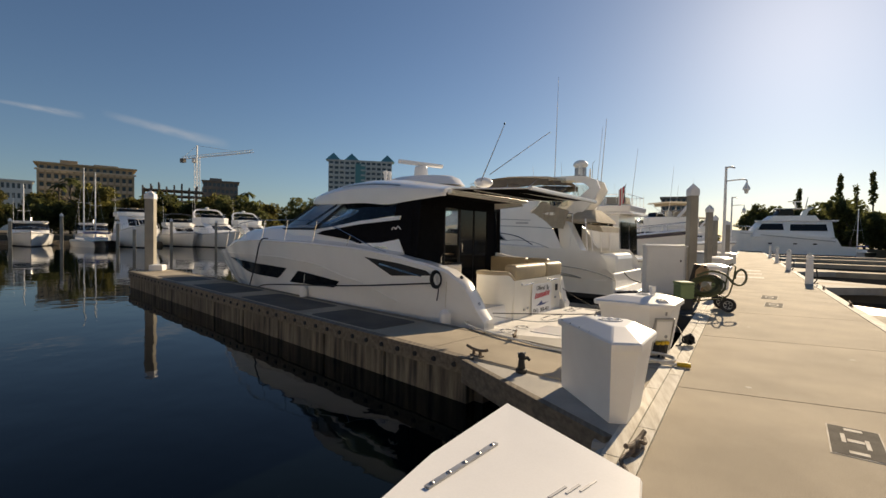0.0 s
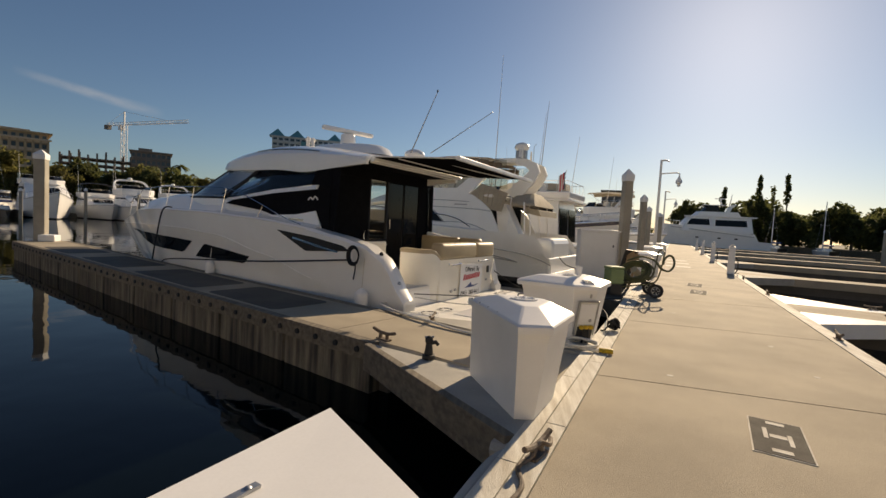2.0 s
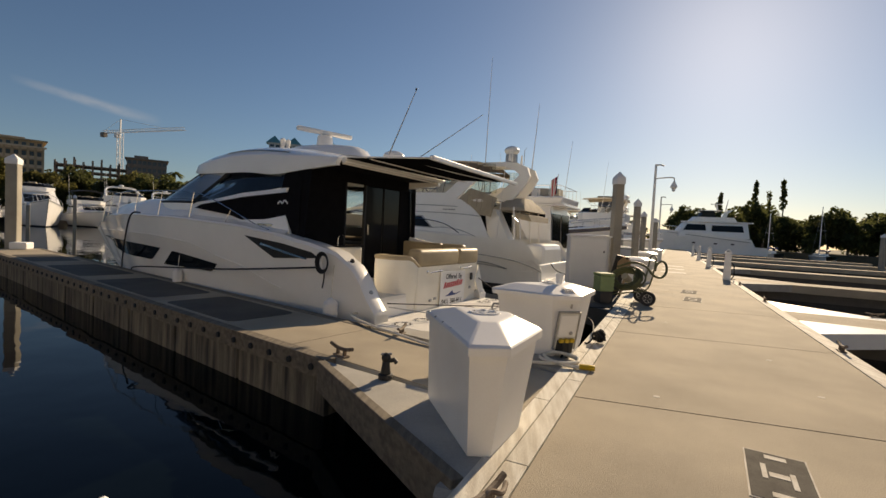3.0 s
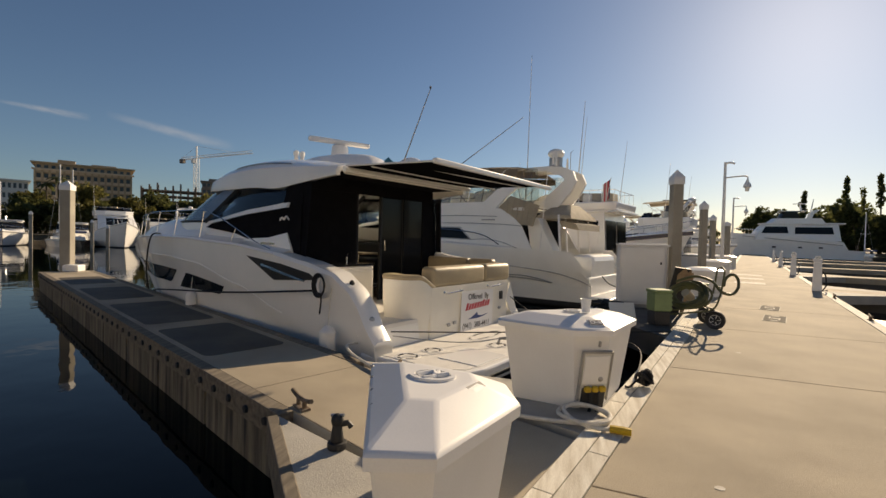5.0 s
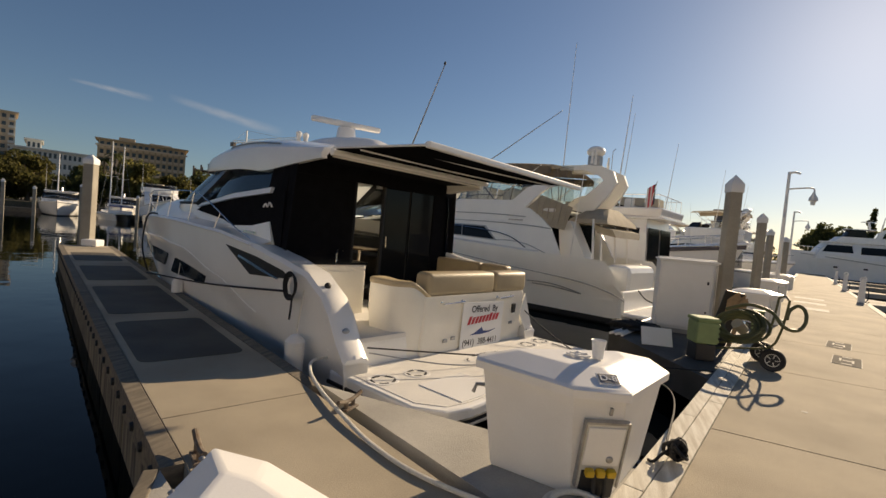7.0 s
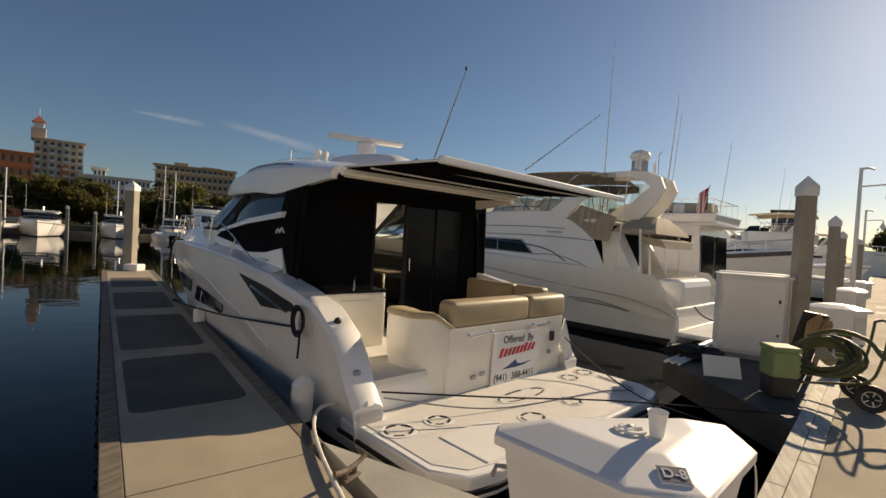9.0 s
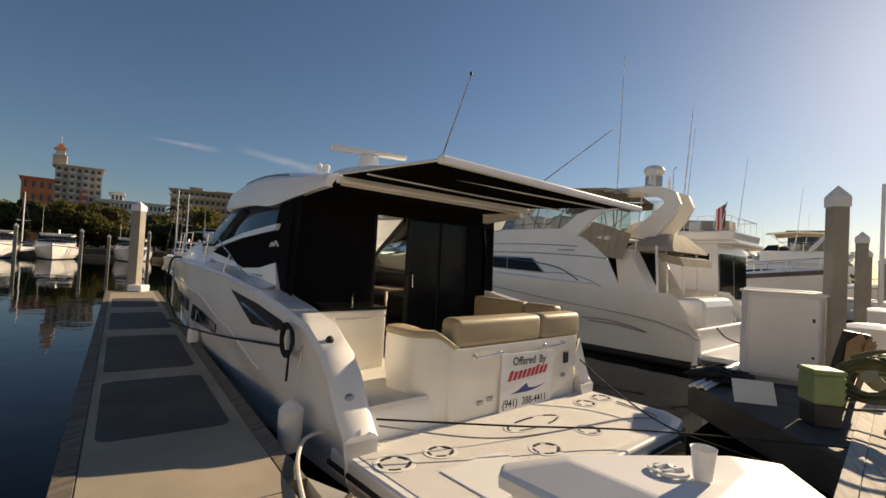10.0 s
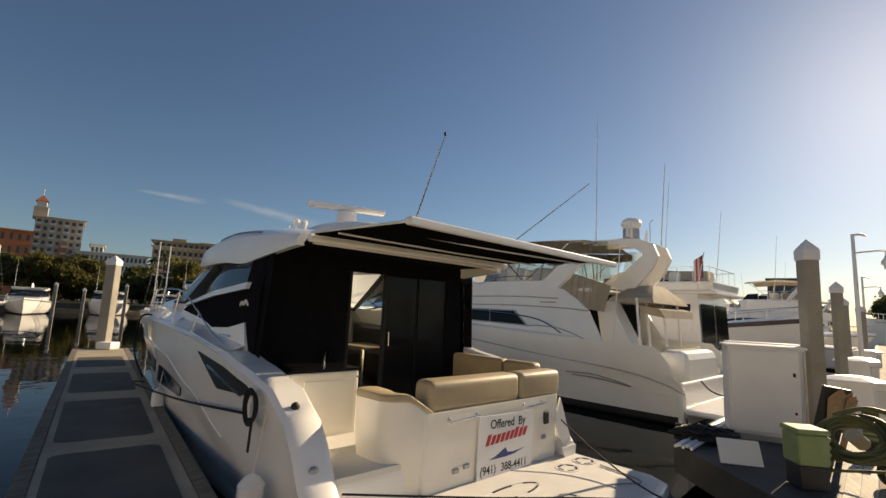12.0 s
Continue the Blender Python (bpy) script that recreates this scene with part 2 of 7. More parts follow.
def prism(pts, z0, z1, bevel=0.0, bm=None, taper=1.0):
    """An upright prism over a polygon; taper shrinks or grows its top about its centre."""
    bm = bm or bmesh.new()
    cx, cy = sum(p[0] for p in pts) / len(pts), sum(p[1] for p in pts) / len(pts)
    a = [bm.verts.new((p[0], p[1], z0)) for p in pts]
    b = [bm.verts.new((cx + (p[0] - cx) * taper, cy + (p[1] - cy) * taper, z1)) for p in pts]
    n = len(pts)
    fs = [bm.faces.new(a[::-1]), bm.faces.new(b)]
    for i in range(n):
        fs.append(bm.faces.new((a[i], a[(i + 1) % n], b[(i + 1) % n], b[i])))
    if bevel:
        es = list({e for f in fs for e in f.edges})
        bmesh.ops.bevel(bm, geom=es, offset=bevel, segments=2, affect="EDGES", profile=0.5)
    return bm


def loft(sections, caps=True, closed=True, bm=None):
    """A skin over sections that all have the same number of points."""
    bm = bm or bmesh.new()
    rows = [[bm.verts.new(p) for p in s] for s in sections]
    n = len(rows[0])
    for a, b in zip(rows, rows[1:]):
        for i in range(n if closed else n - 1):
            j = (i + 1) % n
            bm.faces.new((a[i], a[j], b[j], b[i]))
    if caps and closed:
        bm.faces.new(rows[0][::-1])
        bm.faces.new(rows[-1])
    return bm


def tube(pts, r, n=8, bm=None, caps=True):
    """A round bar along a polyline."""
    bm = bm or bmesh.new()
    pts = [Vector(p) for p in pts]
    rings = []
    up = Vector((0.13, 0.21, 0.97)).normalized()
    for i, p in enumerate(pts):
        d = (pts[min(i + 1, len(pts) - 1)] - pts[max(i - 1, 0)]).normalized()
        a = d.cross(up)
        if a.length < 0.05:
            a = d.cross(Vector((1, 0, 0)))
        a.normalize()
        b = d.cross(a)
        rr = r[i] if isinstance(r, (list, tuple)) else r
        rings.append([p + (a * math.cos(2 * math.pi * k / n) + b * math.sin(2 * math.pi * k / n)) * rr for k in range(n)])
    return loft(rings, caps, True, bm)


def curve_pts(pts, steps=6):
    """A smooth line through a few points (Catmull-Rom)."""
    pts = [Vector(p) for p in pts]
    out = []
    for i in range(len(pts) - 1):
        p0, p1, p2, p3 = pts[max(i - 1, 0)], pts[i], pts[i + 1], pts[min(i + 2, len(pts) - 1)]
        for k in range(steps):
            t = k / steps
            out.append(0.5 * (2 * p1 + (p2 - p0) * t + (2 * p0 - 5 * p1 + 4 * p2 - p3) * t * t + (3 * p1 - p0 - 3 * p2 + p3) * t ** 3))
    out.append(pts[-1])
    return out


def ball(x, y, z, rx, ry, rz, bm=None, seg=16, rings=10):
    bm = bm or bmesh.new()
    bmesh.ops.create_uvsphere(bm, u_segments=seg, v_segments=rings, radius=1, matrix=Matrix.Translation((x, y, z)) @ Matrix.Diagonal((rx, ry, rz, 1)))
    return bm


def sheet(p, thick, bm=None):
    """A thin slab from a polygon in space, thickened along its normal."""
    bm = bm or bmesh.new()
    p = [Vector(q) for q in p]
    nrm = (p[1] - p[0]).cross(p[2] - p[0]).normalized() * thick
    return loft([p, [q + nrm for q in p]], True, True, bm)


def lerp_table(table, y):
    """Linear reading of rows (y, a, b, ...)."""
    if y <= table[0][0]:
        return table[0][1:]
    for r0, r1 in zip(table, table[1:]):
        if y <= r1[0]:
            f = (y - r0[0]) / (r1[0] - r0[0])
            f = f * f * (3 - 2 * f) * 0.5 + f * 0.5
            return [a + (b - a) * f for a, b in zip(r0[1:], r1[1:])]
    return table[-1][1:]


def text_mesh(body, size, mat, name, parent, m, extrude=0.001, shear=0.0, bold=0.0, label=""):
    cu = bpy.data.curves.new(name, "FONT")
    cu.body, cu.size, cu.extrude, cu.shear, cu.offset = body, size, extrude, shear, bold
    cu.align_x, cu.align_y = "CENTER", "CENTER"
    tmp = bpy.data.objects.new(name, cu)
    scene.collection.objects.link(tmp)
    me = bpy.data.meshes.new_from_object(tmp.evaluated_get(bpy.context.evaluated_depsgraph_get()))
    bpy.data.objects.remove(tmp)
    me.materials.clear()
    me.materials.append(mat)
    ob = new(name, me)
    ob.parent = parent
    ob.matrix_local = m
    if label:
        ob["label"] = label
    return ob


# ---- the plan ----
WL = -0.62                                    # water level; deck level is 0
MH = radians(17.6)                            # heading of the main dock
MD, MR = Vector((math.sin(MH), math.cos(MH), 0)), Vector((math.cos(MH), -math.sin(MH), 0))
M0 = Vector((2.01, 3.98, 0))                  # a point on the inner side of its left plank
MW = 3.05                                     # its width
FH = radians(-62.5)                           # heading of the finger
FU, FN = Vector((math.sin(FH), math.cos(FH), 0)), Vector((math.cos(FH), -math.sin(FH), 0))
F0 = Vector((0.35, 5.85, 0))
FW, FL = 1.55, 17.6


def md(a, b, z=0.0):
    """A place a metres along the main dock and b to its right."""
    p = M0 + MD * a + MR * b
    return Vector((p.x, p.y, z))


def fd(u, n, z=0.0):
    """A place u metres out along the finger and n to its right."""
    p = F0 + FU * u + FN * n
    return Vector((p.x, p.y, z))


def structure(name, bm, mat, label, category, parent=None):
    ob = part(name, bm, mat, parent)
    return tagged(ob, label, category, "", "structure") if not parent else ob


# water and far shore
bm = bmesh.new()
S = 3000
vs = [bm.verts.new((x, y, WL)) for x, y in ((-S, -S), (S, -S), (S, S), (-S, S))]
bm.faces.new(vs)
structure("water", bm, WATER, "dark calm harbour water with soft reflections", "water")

# docks
def f_at(n, b):
    """How far along the finger its line n meets the main dock's line b."""
    q = F0 + FN * n - M0
    return (b - q.dot(MR)) / FU.dot(MR)


PB = -0.29                                    # outer side of the main dock's plank
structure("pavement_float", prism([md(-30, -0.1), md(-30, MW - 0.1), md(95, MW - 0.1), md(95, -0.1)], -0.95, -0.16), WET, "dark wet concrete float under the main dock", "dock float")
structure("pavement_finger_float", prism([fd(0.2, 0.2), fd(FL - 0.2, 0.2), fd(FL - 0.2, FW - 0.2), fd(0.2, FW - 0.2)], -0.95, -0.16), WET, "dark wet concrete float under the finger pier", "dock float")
finger = structure("pavement_finger", prism([fd(f_at(0.14, PB), 0.14), fd(FL, 0.14), fd(FL, FW - 0.14), fd(f_at(FW - 0.14, PB), FW - 0.14)], -0.15, -0.012), CONC_GREY, "narrow tan concrete finger pier beside the boat", "dock")
main = structure("pavement_main", prism([md(-30, 0.0), md(-30, MW - 0.22), md(95, MW - 0.22), md(95, 0.0)], -0.15, -0.012), CONC_GREY, "broad tan concrete main dock with cross joints", "dock")
structure("pavement_gusset", prism([fd(0.32, 0.0), fd(f_at(0.14, PB), 0.13), md(0.02, PB)], -0.28, -0.004), CONC_GREY, "grey corner plate between finger and main dock", "dock")
structure("pavement_gusset_inner", prism([fd(1.25, FW), fd(f_at(FW, PB), FW), md(3.75, PB)], -0.28, -0.004), CONC_GREY, "grey corner plate behind the finger pier", "dock")
# the shadow over this platform is part of its base colour
structure("pavement_stub", prism([(4.02, 10.5), (2.6, 13.25), (3.45, 15.9), (5.75, 16.3)], -0.4, -0.003), CONC_WET_SHADE, "wet dark concrete corner platform with the cabinet's shade in its colour", "dock")
structure("pavement_stub_back", prism([(0.15, -1.3), (0.25, 1.2), (1.02, 2.45), (1.45, 3.0), (0.4, -1.0)], -0.4, -0.003), CONC_GREY, "grey concrete corner platform under a dock box", "dock")


# ---- main boat ----
BOAT = pose(1.9, 9.79, 0, 0, 0, 69)
boat = thing("motor_yacht", BOAT, "white express motor yacht with black glass and open awning", "boat")
HB = [(1.4, 2.06, 1.86, 0.02, -0.5, -1.1), (1.9, 2.08, 1.87, 0.70, -0.5, -1.1), (2.3, 2.1, 1.88, 0.93, -0.5, -1.1), (3.0, 2.12, 1.88, 1.06, -0.5, -1.1),
      (3.7, 2.12, 1.88, 1.17, -0.5, -1.1), (5.0, 2.12, 1.87, 1.29, -0.5, -1.1), (7.2, 2.06, 1.74, 1.37, -0.48, -1.1), (9.3, 1.82, 1.35, 1.38, -0.4, -1.1),
      (10.6, 1.52, 0.98, 1.33, -0.3, -1.05), (12.0, 1.02, 0.5, 1.12, -0.05, -0.8), (13.0, 0.6, 0.22, 0.96, 0.2, -0.25), (13.7, 0.28, 0.07, 0.9, 0.55, 0.3), (14.0, 0.05, 0.02, 0.87, 0.75, 0.7)]


def bend(y):
    return -0.35 * max(0.0, (y - 6) / 8) ** 2


def hull_x(y, z):
    """Half width of the hull at y and z."""
    hs, hc, zs, zc, zk = lerp_table(HB, y)
    f = min(1.0, max(0.0, (z - zc) / max(0.05, zs - zc)))
    zn = lerp_table([(2.6, -0.1), (3.53, 0.22), (4.92, 0.59), (6.6, 0.9), (8.0, 0.97), (10.0, 0.97), (12.0, 0.93), (14.0, 0.84)], y)[0]
    inset = 0.06 * min(1.0, max(0.0, (zn - z) / 0.35)) * min(1.0, hs)
    return hc + (hs - hc) * (f ** 0.6) - inset * min(1.0, max(0.0, 8 * f)) * min(1.0, 10 * (1 - f))


ys = [1.4 + i * 0.18 for i in range(71)]
secs = []
for y in ys:
    hs, hc, zs, zc, zk = lerp_table(HB, y)
    o = bend(y)
    left = [(-hull_x(y, zc + (zs - zc) * k / 24) + o, y, zc + (zs - zc) * k / 24) for k in range(24, -1, -1)]
    right = [(2 * o - p[0], y, p[2]) for p in left[::-1]]
    secs.append(left + [(o, y, zk)] + right)
part("hull", loft(secs, False, False), GEL, boat)
# side decks, foredeck and coach roof
for s in (-1, 1):
    secs = []
    for y in [3.6 + i * 0.25 for i in range(14)]:
        hs, hc, zs, zc, zk = lerp_table(HB, y)
        o = bend(y)
        secs.append([(s * x + o, y, zs + dz) for x, dz in ((hs, 0), (hs - 0.04, 0.05), (hs - 0.14, 0.06), (1.80, 0.12), (1.74, 0.3), (1.7, 0.42))])
    part("side_deck", loft(secs, False, False), GEL, boat)
secs = []
for y in [6.6 + i * 0.2 for i in range(37)]:
    hs, hc, zs, zc, zk = lerp_table(HB, y)
    o = bend(y)
    crown = lerp_table([(6.6, 0.42), (9.0, 0.44), (10.6, 0.36), (12.0, 0.22), (13.0, 0.1), (14.0, 0.02)], y)[0]
    prof = [(-hs, 0), (-hs + 0.04, 0.05), (-hs * 0.92, 0.06), (-hs * 0.86, 0.08 + crown * 0.2), (-hs * 0.78, 0.08 + crown * 0.62), (-hs * 0.66, 0.08 + crown * 0.84), (-hs * 0.4, 0.08 + crown * 0.97), (0, 0.08 + crown)]
    left = [(x + o, y, zs + dz * min(1, hs)) for x, dz in prof]
    secs.append(left + [(2 * o - p[0], y, p[2]) for p in left[-2::-1]])
part("foredeck", loft(secs, False, False), GEL, boat)
# side coamings of the cockpit
for s, nm in ((-1, "coaming"), (1, "coaming")):
    secs = []
    for y in [1.4 + i * 0.17 for i in range(14)]:
        hs, hc, zs, zc, zk = lerp_table(HB, y)
        xi = 1.70 if s < 0 else 1.86
        secs.append([(s * hs, y, zs), (s * (hs - 0.05), y, zs + 0.05), (s * (xi + 0.05), y, zs + 0.05), (s * xi, y, zs), (s * xi, y, -0.3), (s * hull_x(y, -0.3), y, -0.3)])
    part(nm, loft(secs, True, True), GEL, boat)
    bm = sheet([(s * 1.7 if s < 0 else s * 1.86, 1.40, -0.3), (s * 1.86, 1.40, -0.6), (s * 2.02, 1.40, -0.3), (s * 2.06, 1.40, 0.02), (s * 1.72, 1.40, 0.02)], 0.02)
    part("transom_corner", bm, GEL, boat)
part("cockpit_sole", box(0, 2.75, 0.14, 3.5, 2.3, 0.1), NONSKID, boat, "pale non-skid cockpit floor")
part("transom_lower", box(0, 1.66, -0.62, 3.6, 0.12, 0.8), GEL, boat)
# swim platform
pl = [(-2.0, 1.75), (-2.0, 0.35), (-1.8, 0.06), (-1.5, 0.0), (1.6, 0.0), (1.95, 0.08), (2.12, 0.35), (2.12, 1.75)]
plat = part("swim_platform", prism(pl, -0.34, -0.12, 0.03), GEL, boat, "white swim platform with cleat rings and drain lines")
part("rub_strip", prism([(x * 1.012, (y - 1.75) * 1.015 + 1.75) for x, y in pl], -0.27, -0.23), BLACK, plat)
part("platform_tread", prism([(x * 0.95, 0.9 + (y - 0.9) * 0.9) for x, y in pl], -0.125, -0.114), NONSKID, plat)


def ring_loop(cx, cy, z, rx, ry, w, n=32, h=0.008):
    bm = bmesh.new()
    o = [(cx + rx * math.cos(2 * math.pi * k / n), cy + ry * math.sin(2 * math.pi * k / n)) for k in range(n)]
    i = [(cx + (rx - w) * math.cos(2 * math.pi * k / n), cy + (ry - w) * math.sin(2 * math.pi * k / n)) for k in range(n)]
    secs = [[(o[k][0], o[k][1], z), (o[k][0], o[k][1], z + h), (i[k][0], i[k][1], z + h), (i[k][0], i[k][1], z)] for k in range(n)]
    return loft(secs + [secs[0]], False, True, bm)


def slots(cx, cy, z, rx, ry, w, n, i):
    bm = bmesh.new()
    for k in (i,):
        a0 = 2 * math.pi * k / n
        a1 = a0 + 2 * math.pi / n * 0.62
        pts = []
        for q in range(7):
            a = a0 + (a1 - a0) * q / 6
            pts.append([(cx + rr[0] * math.cos(a), cy + rr[1] * math.sin(a), z) for rr in ((rx, ry), (rx - w, ry - w))])
        loft([[p[0], (p[0][0], p[0][1], z + 0.006), (p[1][0], p[1][1], z + 0.006), p[1]] for p in pts], True, True, bm)
    return bm


for cx, cy, rx, ry in ((-1.72, 1.1, 0.19, 0.17), (-1.22, 1.06, 0.17, 0.15), (0.2, 1.05, 0.48, 0.17), (0.55, 0.56, 0.17, 0.16), (-0.3, 0.52, 0.19, 0.16), (1.86, 1.14, 0.17, 0.15), (1.42, 1.12, 0.17, 0.15)):
    rg = part("grip_ring", ring_loop(cx, cy, -0.116, rx, ry, 0.03), GEL, plat)
    for k in range(5):
        part("drain_slot", slots(cx, cy, -0.113, rx - 0.035, ry - 0.035, 0.025, 5, k), BLACK, plat, "dark drain slot")
part("hatch", prism([(-1.5, 0.12), (-0.75, 0.12), (-0.75, 0.75), (-1.5, 0.75)], -0.118, -0.104, 0.004), GEL, plat)

# transom seat
def layered(outline, layers, top):
    """A moulded shell over an outline: rows of (height share, spread), heights from 'top' at each corner."""
    cx, cy = sum(p[0] for p in outline) / len(outline), sum(p[1] for p in outline) / len(outline)
    z0 = -0.16
    return loft([[(cx + (x - cx) * f, cy + (y - cy) * f, z0 + (top(x, y) - z0) * g) for x, y in outline] for g, f in layers])


def rounded(corners, r=0.1, n=5):
    """A plan outline with its corners rounded."""
    out = []
    for k, p in enumerate(corners):
        p, a, b = Vector(p), Vector(corners[k - 1]), Vector(corners[(k + 1) % len(corners)])
        u, v = (a - p), (b - p)
        q = min(r, u.length * 0.45, v.length * 0.45)
        p0, p1 = p + u.normalized() * q, p + v.normalized() * q
        for i in range(n + 1):
            t = i / n
            out.append(tuple(p0 * (1 - t) ** 2 + p * 2 * t * (1 - t) + p1 * t * t))
    return out


base_plan = rounded([(-0.72, 1.52), (1.80, 1.52), (1.86, 1.60), (1.86, 2.0), (-0.72, 2.0)], 0.06)
seat = part("transom_seat_base", layered(base_plan, ((0.0, 0.97), (0.3, 0.985), (0.95, 1.0), (0.985, 0.998), (1.0, 0.99)), lambda x, y: 0.71), GEL_SHADE, boat, "cream moulded transom seat base")


def arm_top(x, y):
    f = min(1.0, max(0.0, (-0.52 - x) / 0.42))
    return 0.70 + 0.19 * f * f * (3 - 2 * f)


arm_plan = rounded([(-0.50, 1.53), (-0.86, 1.53), (-1.13, 1.68), (-1.16, 2.2), (-0.92, 2.24), (-0.84, 1.9), (-0.50, 1.86)], 0.13)
arm = part("arm_shell", layered(arm_plan, ((0.0, 0.84), (0.2, 0.86), (0.42, 0.93), (0.62, 0.99), (0.85, 1.0), (0.95, 0.99), (1.0, 0.93)), arm_top), GEL_SHADE, boat, "rounded cream seat arm")
ax_, ay_ = sum(p[0] for p in arm_plan) / len(arm_plan), sum(p[1] for p in arm_plan) / len(arm_plan)
part("arm_pad", loft([[(ax_ + (x - ax_) * f, ay_ + (y - ay_) * f, arm_top(x, y) + dz) for x, y in arm_plan] for f, dz in ((0.98, -0.045), (1.02, -0.03), (1.02, 0.01), (0.97, 0.032), (0.8, 0.038))]), TAN, arm, "tan vinyl arm pad")


def cushion(x, y, z, sx, sy, sz, rz=0.0):
    bm = box(x, y, z, sx, sy, sz, rz=rz)
    bmesh.ops.bevel(bm, geom=bm.edges[:], offset=min(sx, sy, sz) * 0.3, segments=4, affect="EDGES", profile=0.55)
    return bm


for x0, x1 in ((-0.64, 0.935), (0.95, 1.88)):
    bc = part("back_cushion", cushion((x0 + x1) / 2, 1.67, 0.695, x1 - x0, 0.29, 0.345), TAN, boat, "tan vinyl back cushion")
    part("piping", tube([(x0 + 0.06, 1.545, 0.955), ((x0 + x1) / 2, 1.54, 0.96), (x1 - 0.06, 1.545, 0.955)], 0.006, 5), TANCANVAS, bc)
part("seat_cushion", cushion(0.4, 2.1, 0.5, 2.4, 0.6, 0.16), TAN, boat)
for y0, y1 in ((1.84, 2.42), (2.44, 3.66)):
    part("side_cushion", cushion(1.76, (y0 + y1) / 2, 0.68, 0.22, y1 - y0, 0.42), TAN, boat, "tan vinyl side back cushion")
part("side_seat", cushion(1.38, 2.75, 0.5, 0.6, 1.5, 0.16), TAN, boat)
part("side_seat_base", box(1.45, 2.75, 0.2, 0.7, 1.5, 0.32, 0.03), GEL_SHADE, boat)
for x0, x1, z in ((-0.35, 0.10, 0.60), (1.0, 1.4, 0.62)):
    part("grab_rail", tube([(x0, 1.53, z), (x0, 1.46, z), (x1, 1.46, z + 0.02), (x1, 1.53, z + 0.02)], 0.013), CHROME, boat)
    for xx in (x0, x1):
        part("rail_foot", ball(xx, 1.515, z + 0.01, 0.03, 0.012, 0.03, seg=10, rings=6), CHROME, boat)
part("stern_gate", sheet([(1.84, 1.50, 0.66), (2.02, 1.38, -0.1), (1.9, 1.42, -0.12), (1.72, 1.50, 0.3)], 0.03), GEL, boat)
part("stern_socket", box(1.5, 1.505, 0.34, 0.1, 0.03, 0.16, 0.01), INK, boat, "dark stern shower recess")
for x, z in ((-0.05, 0.02), (-0.22, 0.0), (1.45, 0.12)):
    part("stern_latch", box(x, 1.51, z + 0.03, 0.09, 0.02, 0.05, 0.008), GALV, boat)

sg = thing("sale_sign", BOAT @ pose(0.63, 1.498, 0.215, 90, 1.5, 0), "white vinyl sale sign with dark print on the transom", "sign")
part("sign_board", box(0, 0, 0, 1.05, 0.73, 0.012, 0.003), SIGN, sg)
text_mesh("Offered", 0.145, INK, "sign_text", sg, pose(-0.09, 0.255, 0.0135), bold=0.002)
text_mesh("By", 0.145, INK, "sign_text", sg, pose(0.29, 0.255, 0.0135), bold=0.002)
for k in range(9):
    x = -0.40 + k * 0.088
    w = 0.066
    h = 0.105 if k not in (0, 6) else 0.125
    part("brand_bar", sheet([(x, 0.02 + 0.006 * k, 0.0125), (x + w, 0.024 + 0.006 * k, 0.0125), (x + w + 0.05, 0.024 + 0.006 * k + h, 0.0125), (x + 0.05, 0.02 + 0.006 * k + h, 0.0125)], 0.002), RED, sg, "red slanted brand bar")
bm = bmesh.new()
sheet([(-0.32, -0.14, 0.0125), (-0.2, -0.11, 0.0125), (-0.02, -0.03, 0.0125), (0.02, -0.09, 0.0125), (0.14, -0.10, 0.0125), (0.38, -0.075, 0.0125), (0.16, -0.125, 0.0125), (0.0, -0.14, 0.0125)], 0.002, bm)
part("wave_mark", bm, BLUE, sg, "dark blue wave mark")
text_mesh("(941)", 0.135, INK, "sign_text", sg, pose(-0.33, -0.255, 0.0135), bold=0.0015)
text_mesh("388-4411", 0.135, INK, "sign_text", sg, pose(0.16, -0.255, 0.0135), bold=0.0015)

# wet bar
bar = part("wet_bar", box(-1.15, 3.2, 0.2, 1.02, 0.62, 0.8, 0.03), GEL_SHADE, boat, "cream wet bar unit")
part("bar_top", box(-1.15, 3.2, 1.0, 1.06, 0.66, 0.035, 0.01), BLACKGLASS, bar, "black solid counter top")
part("bar_door", box(-1.05, 2.885, 0.3, 0.7, 0.012, 0.6, 0.004), GEL_SHADE, bar)
part("faucet", tube(curve_pts([(-0.95, 3.25, 1.03), (-0.95, 3.25, 1.16), (-0.95, 3.2, 1.22), (-0.95, 3.1, 1.19)]), 0.012), CHROME, bar)
part("knob", ball(-0.68, 2.875, 0.92, 0.018, 0.012, 0.018), CHROME, bar)


# cabin
def house_ring(z):
    hw, ysd, yc = lerp_table([(1.2, 1.80, 7.0, 10.3), (1.74, 1.72, 6.8, 9.8), (2.1, 1.65, 6.2, 8.9), (2.5, 1.58, 5.55, 7.95)], z)
    pts = [(-hw, ysd)]
    for k in range(1, 9):
        a = math.pi / 2 * k / 8
        pts.append((-hw * math.cos(a), ysd + (yc - ysd) * math.sin(a) ** 0.9))
    o = bend(8)
    return [(x + (o if y > 7 else 0), y, z) for x, y in pts] + [(-x + (o if y > 7 else 0), y, z) for x, y in pts[-2::-1]]


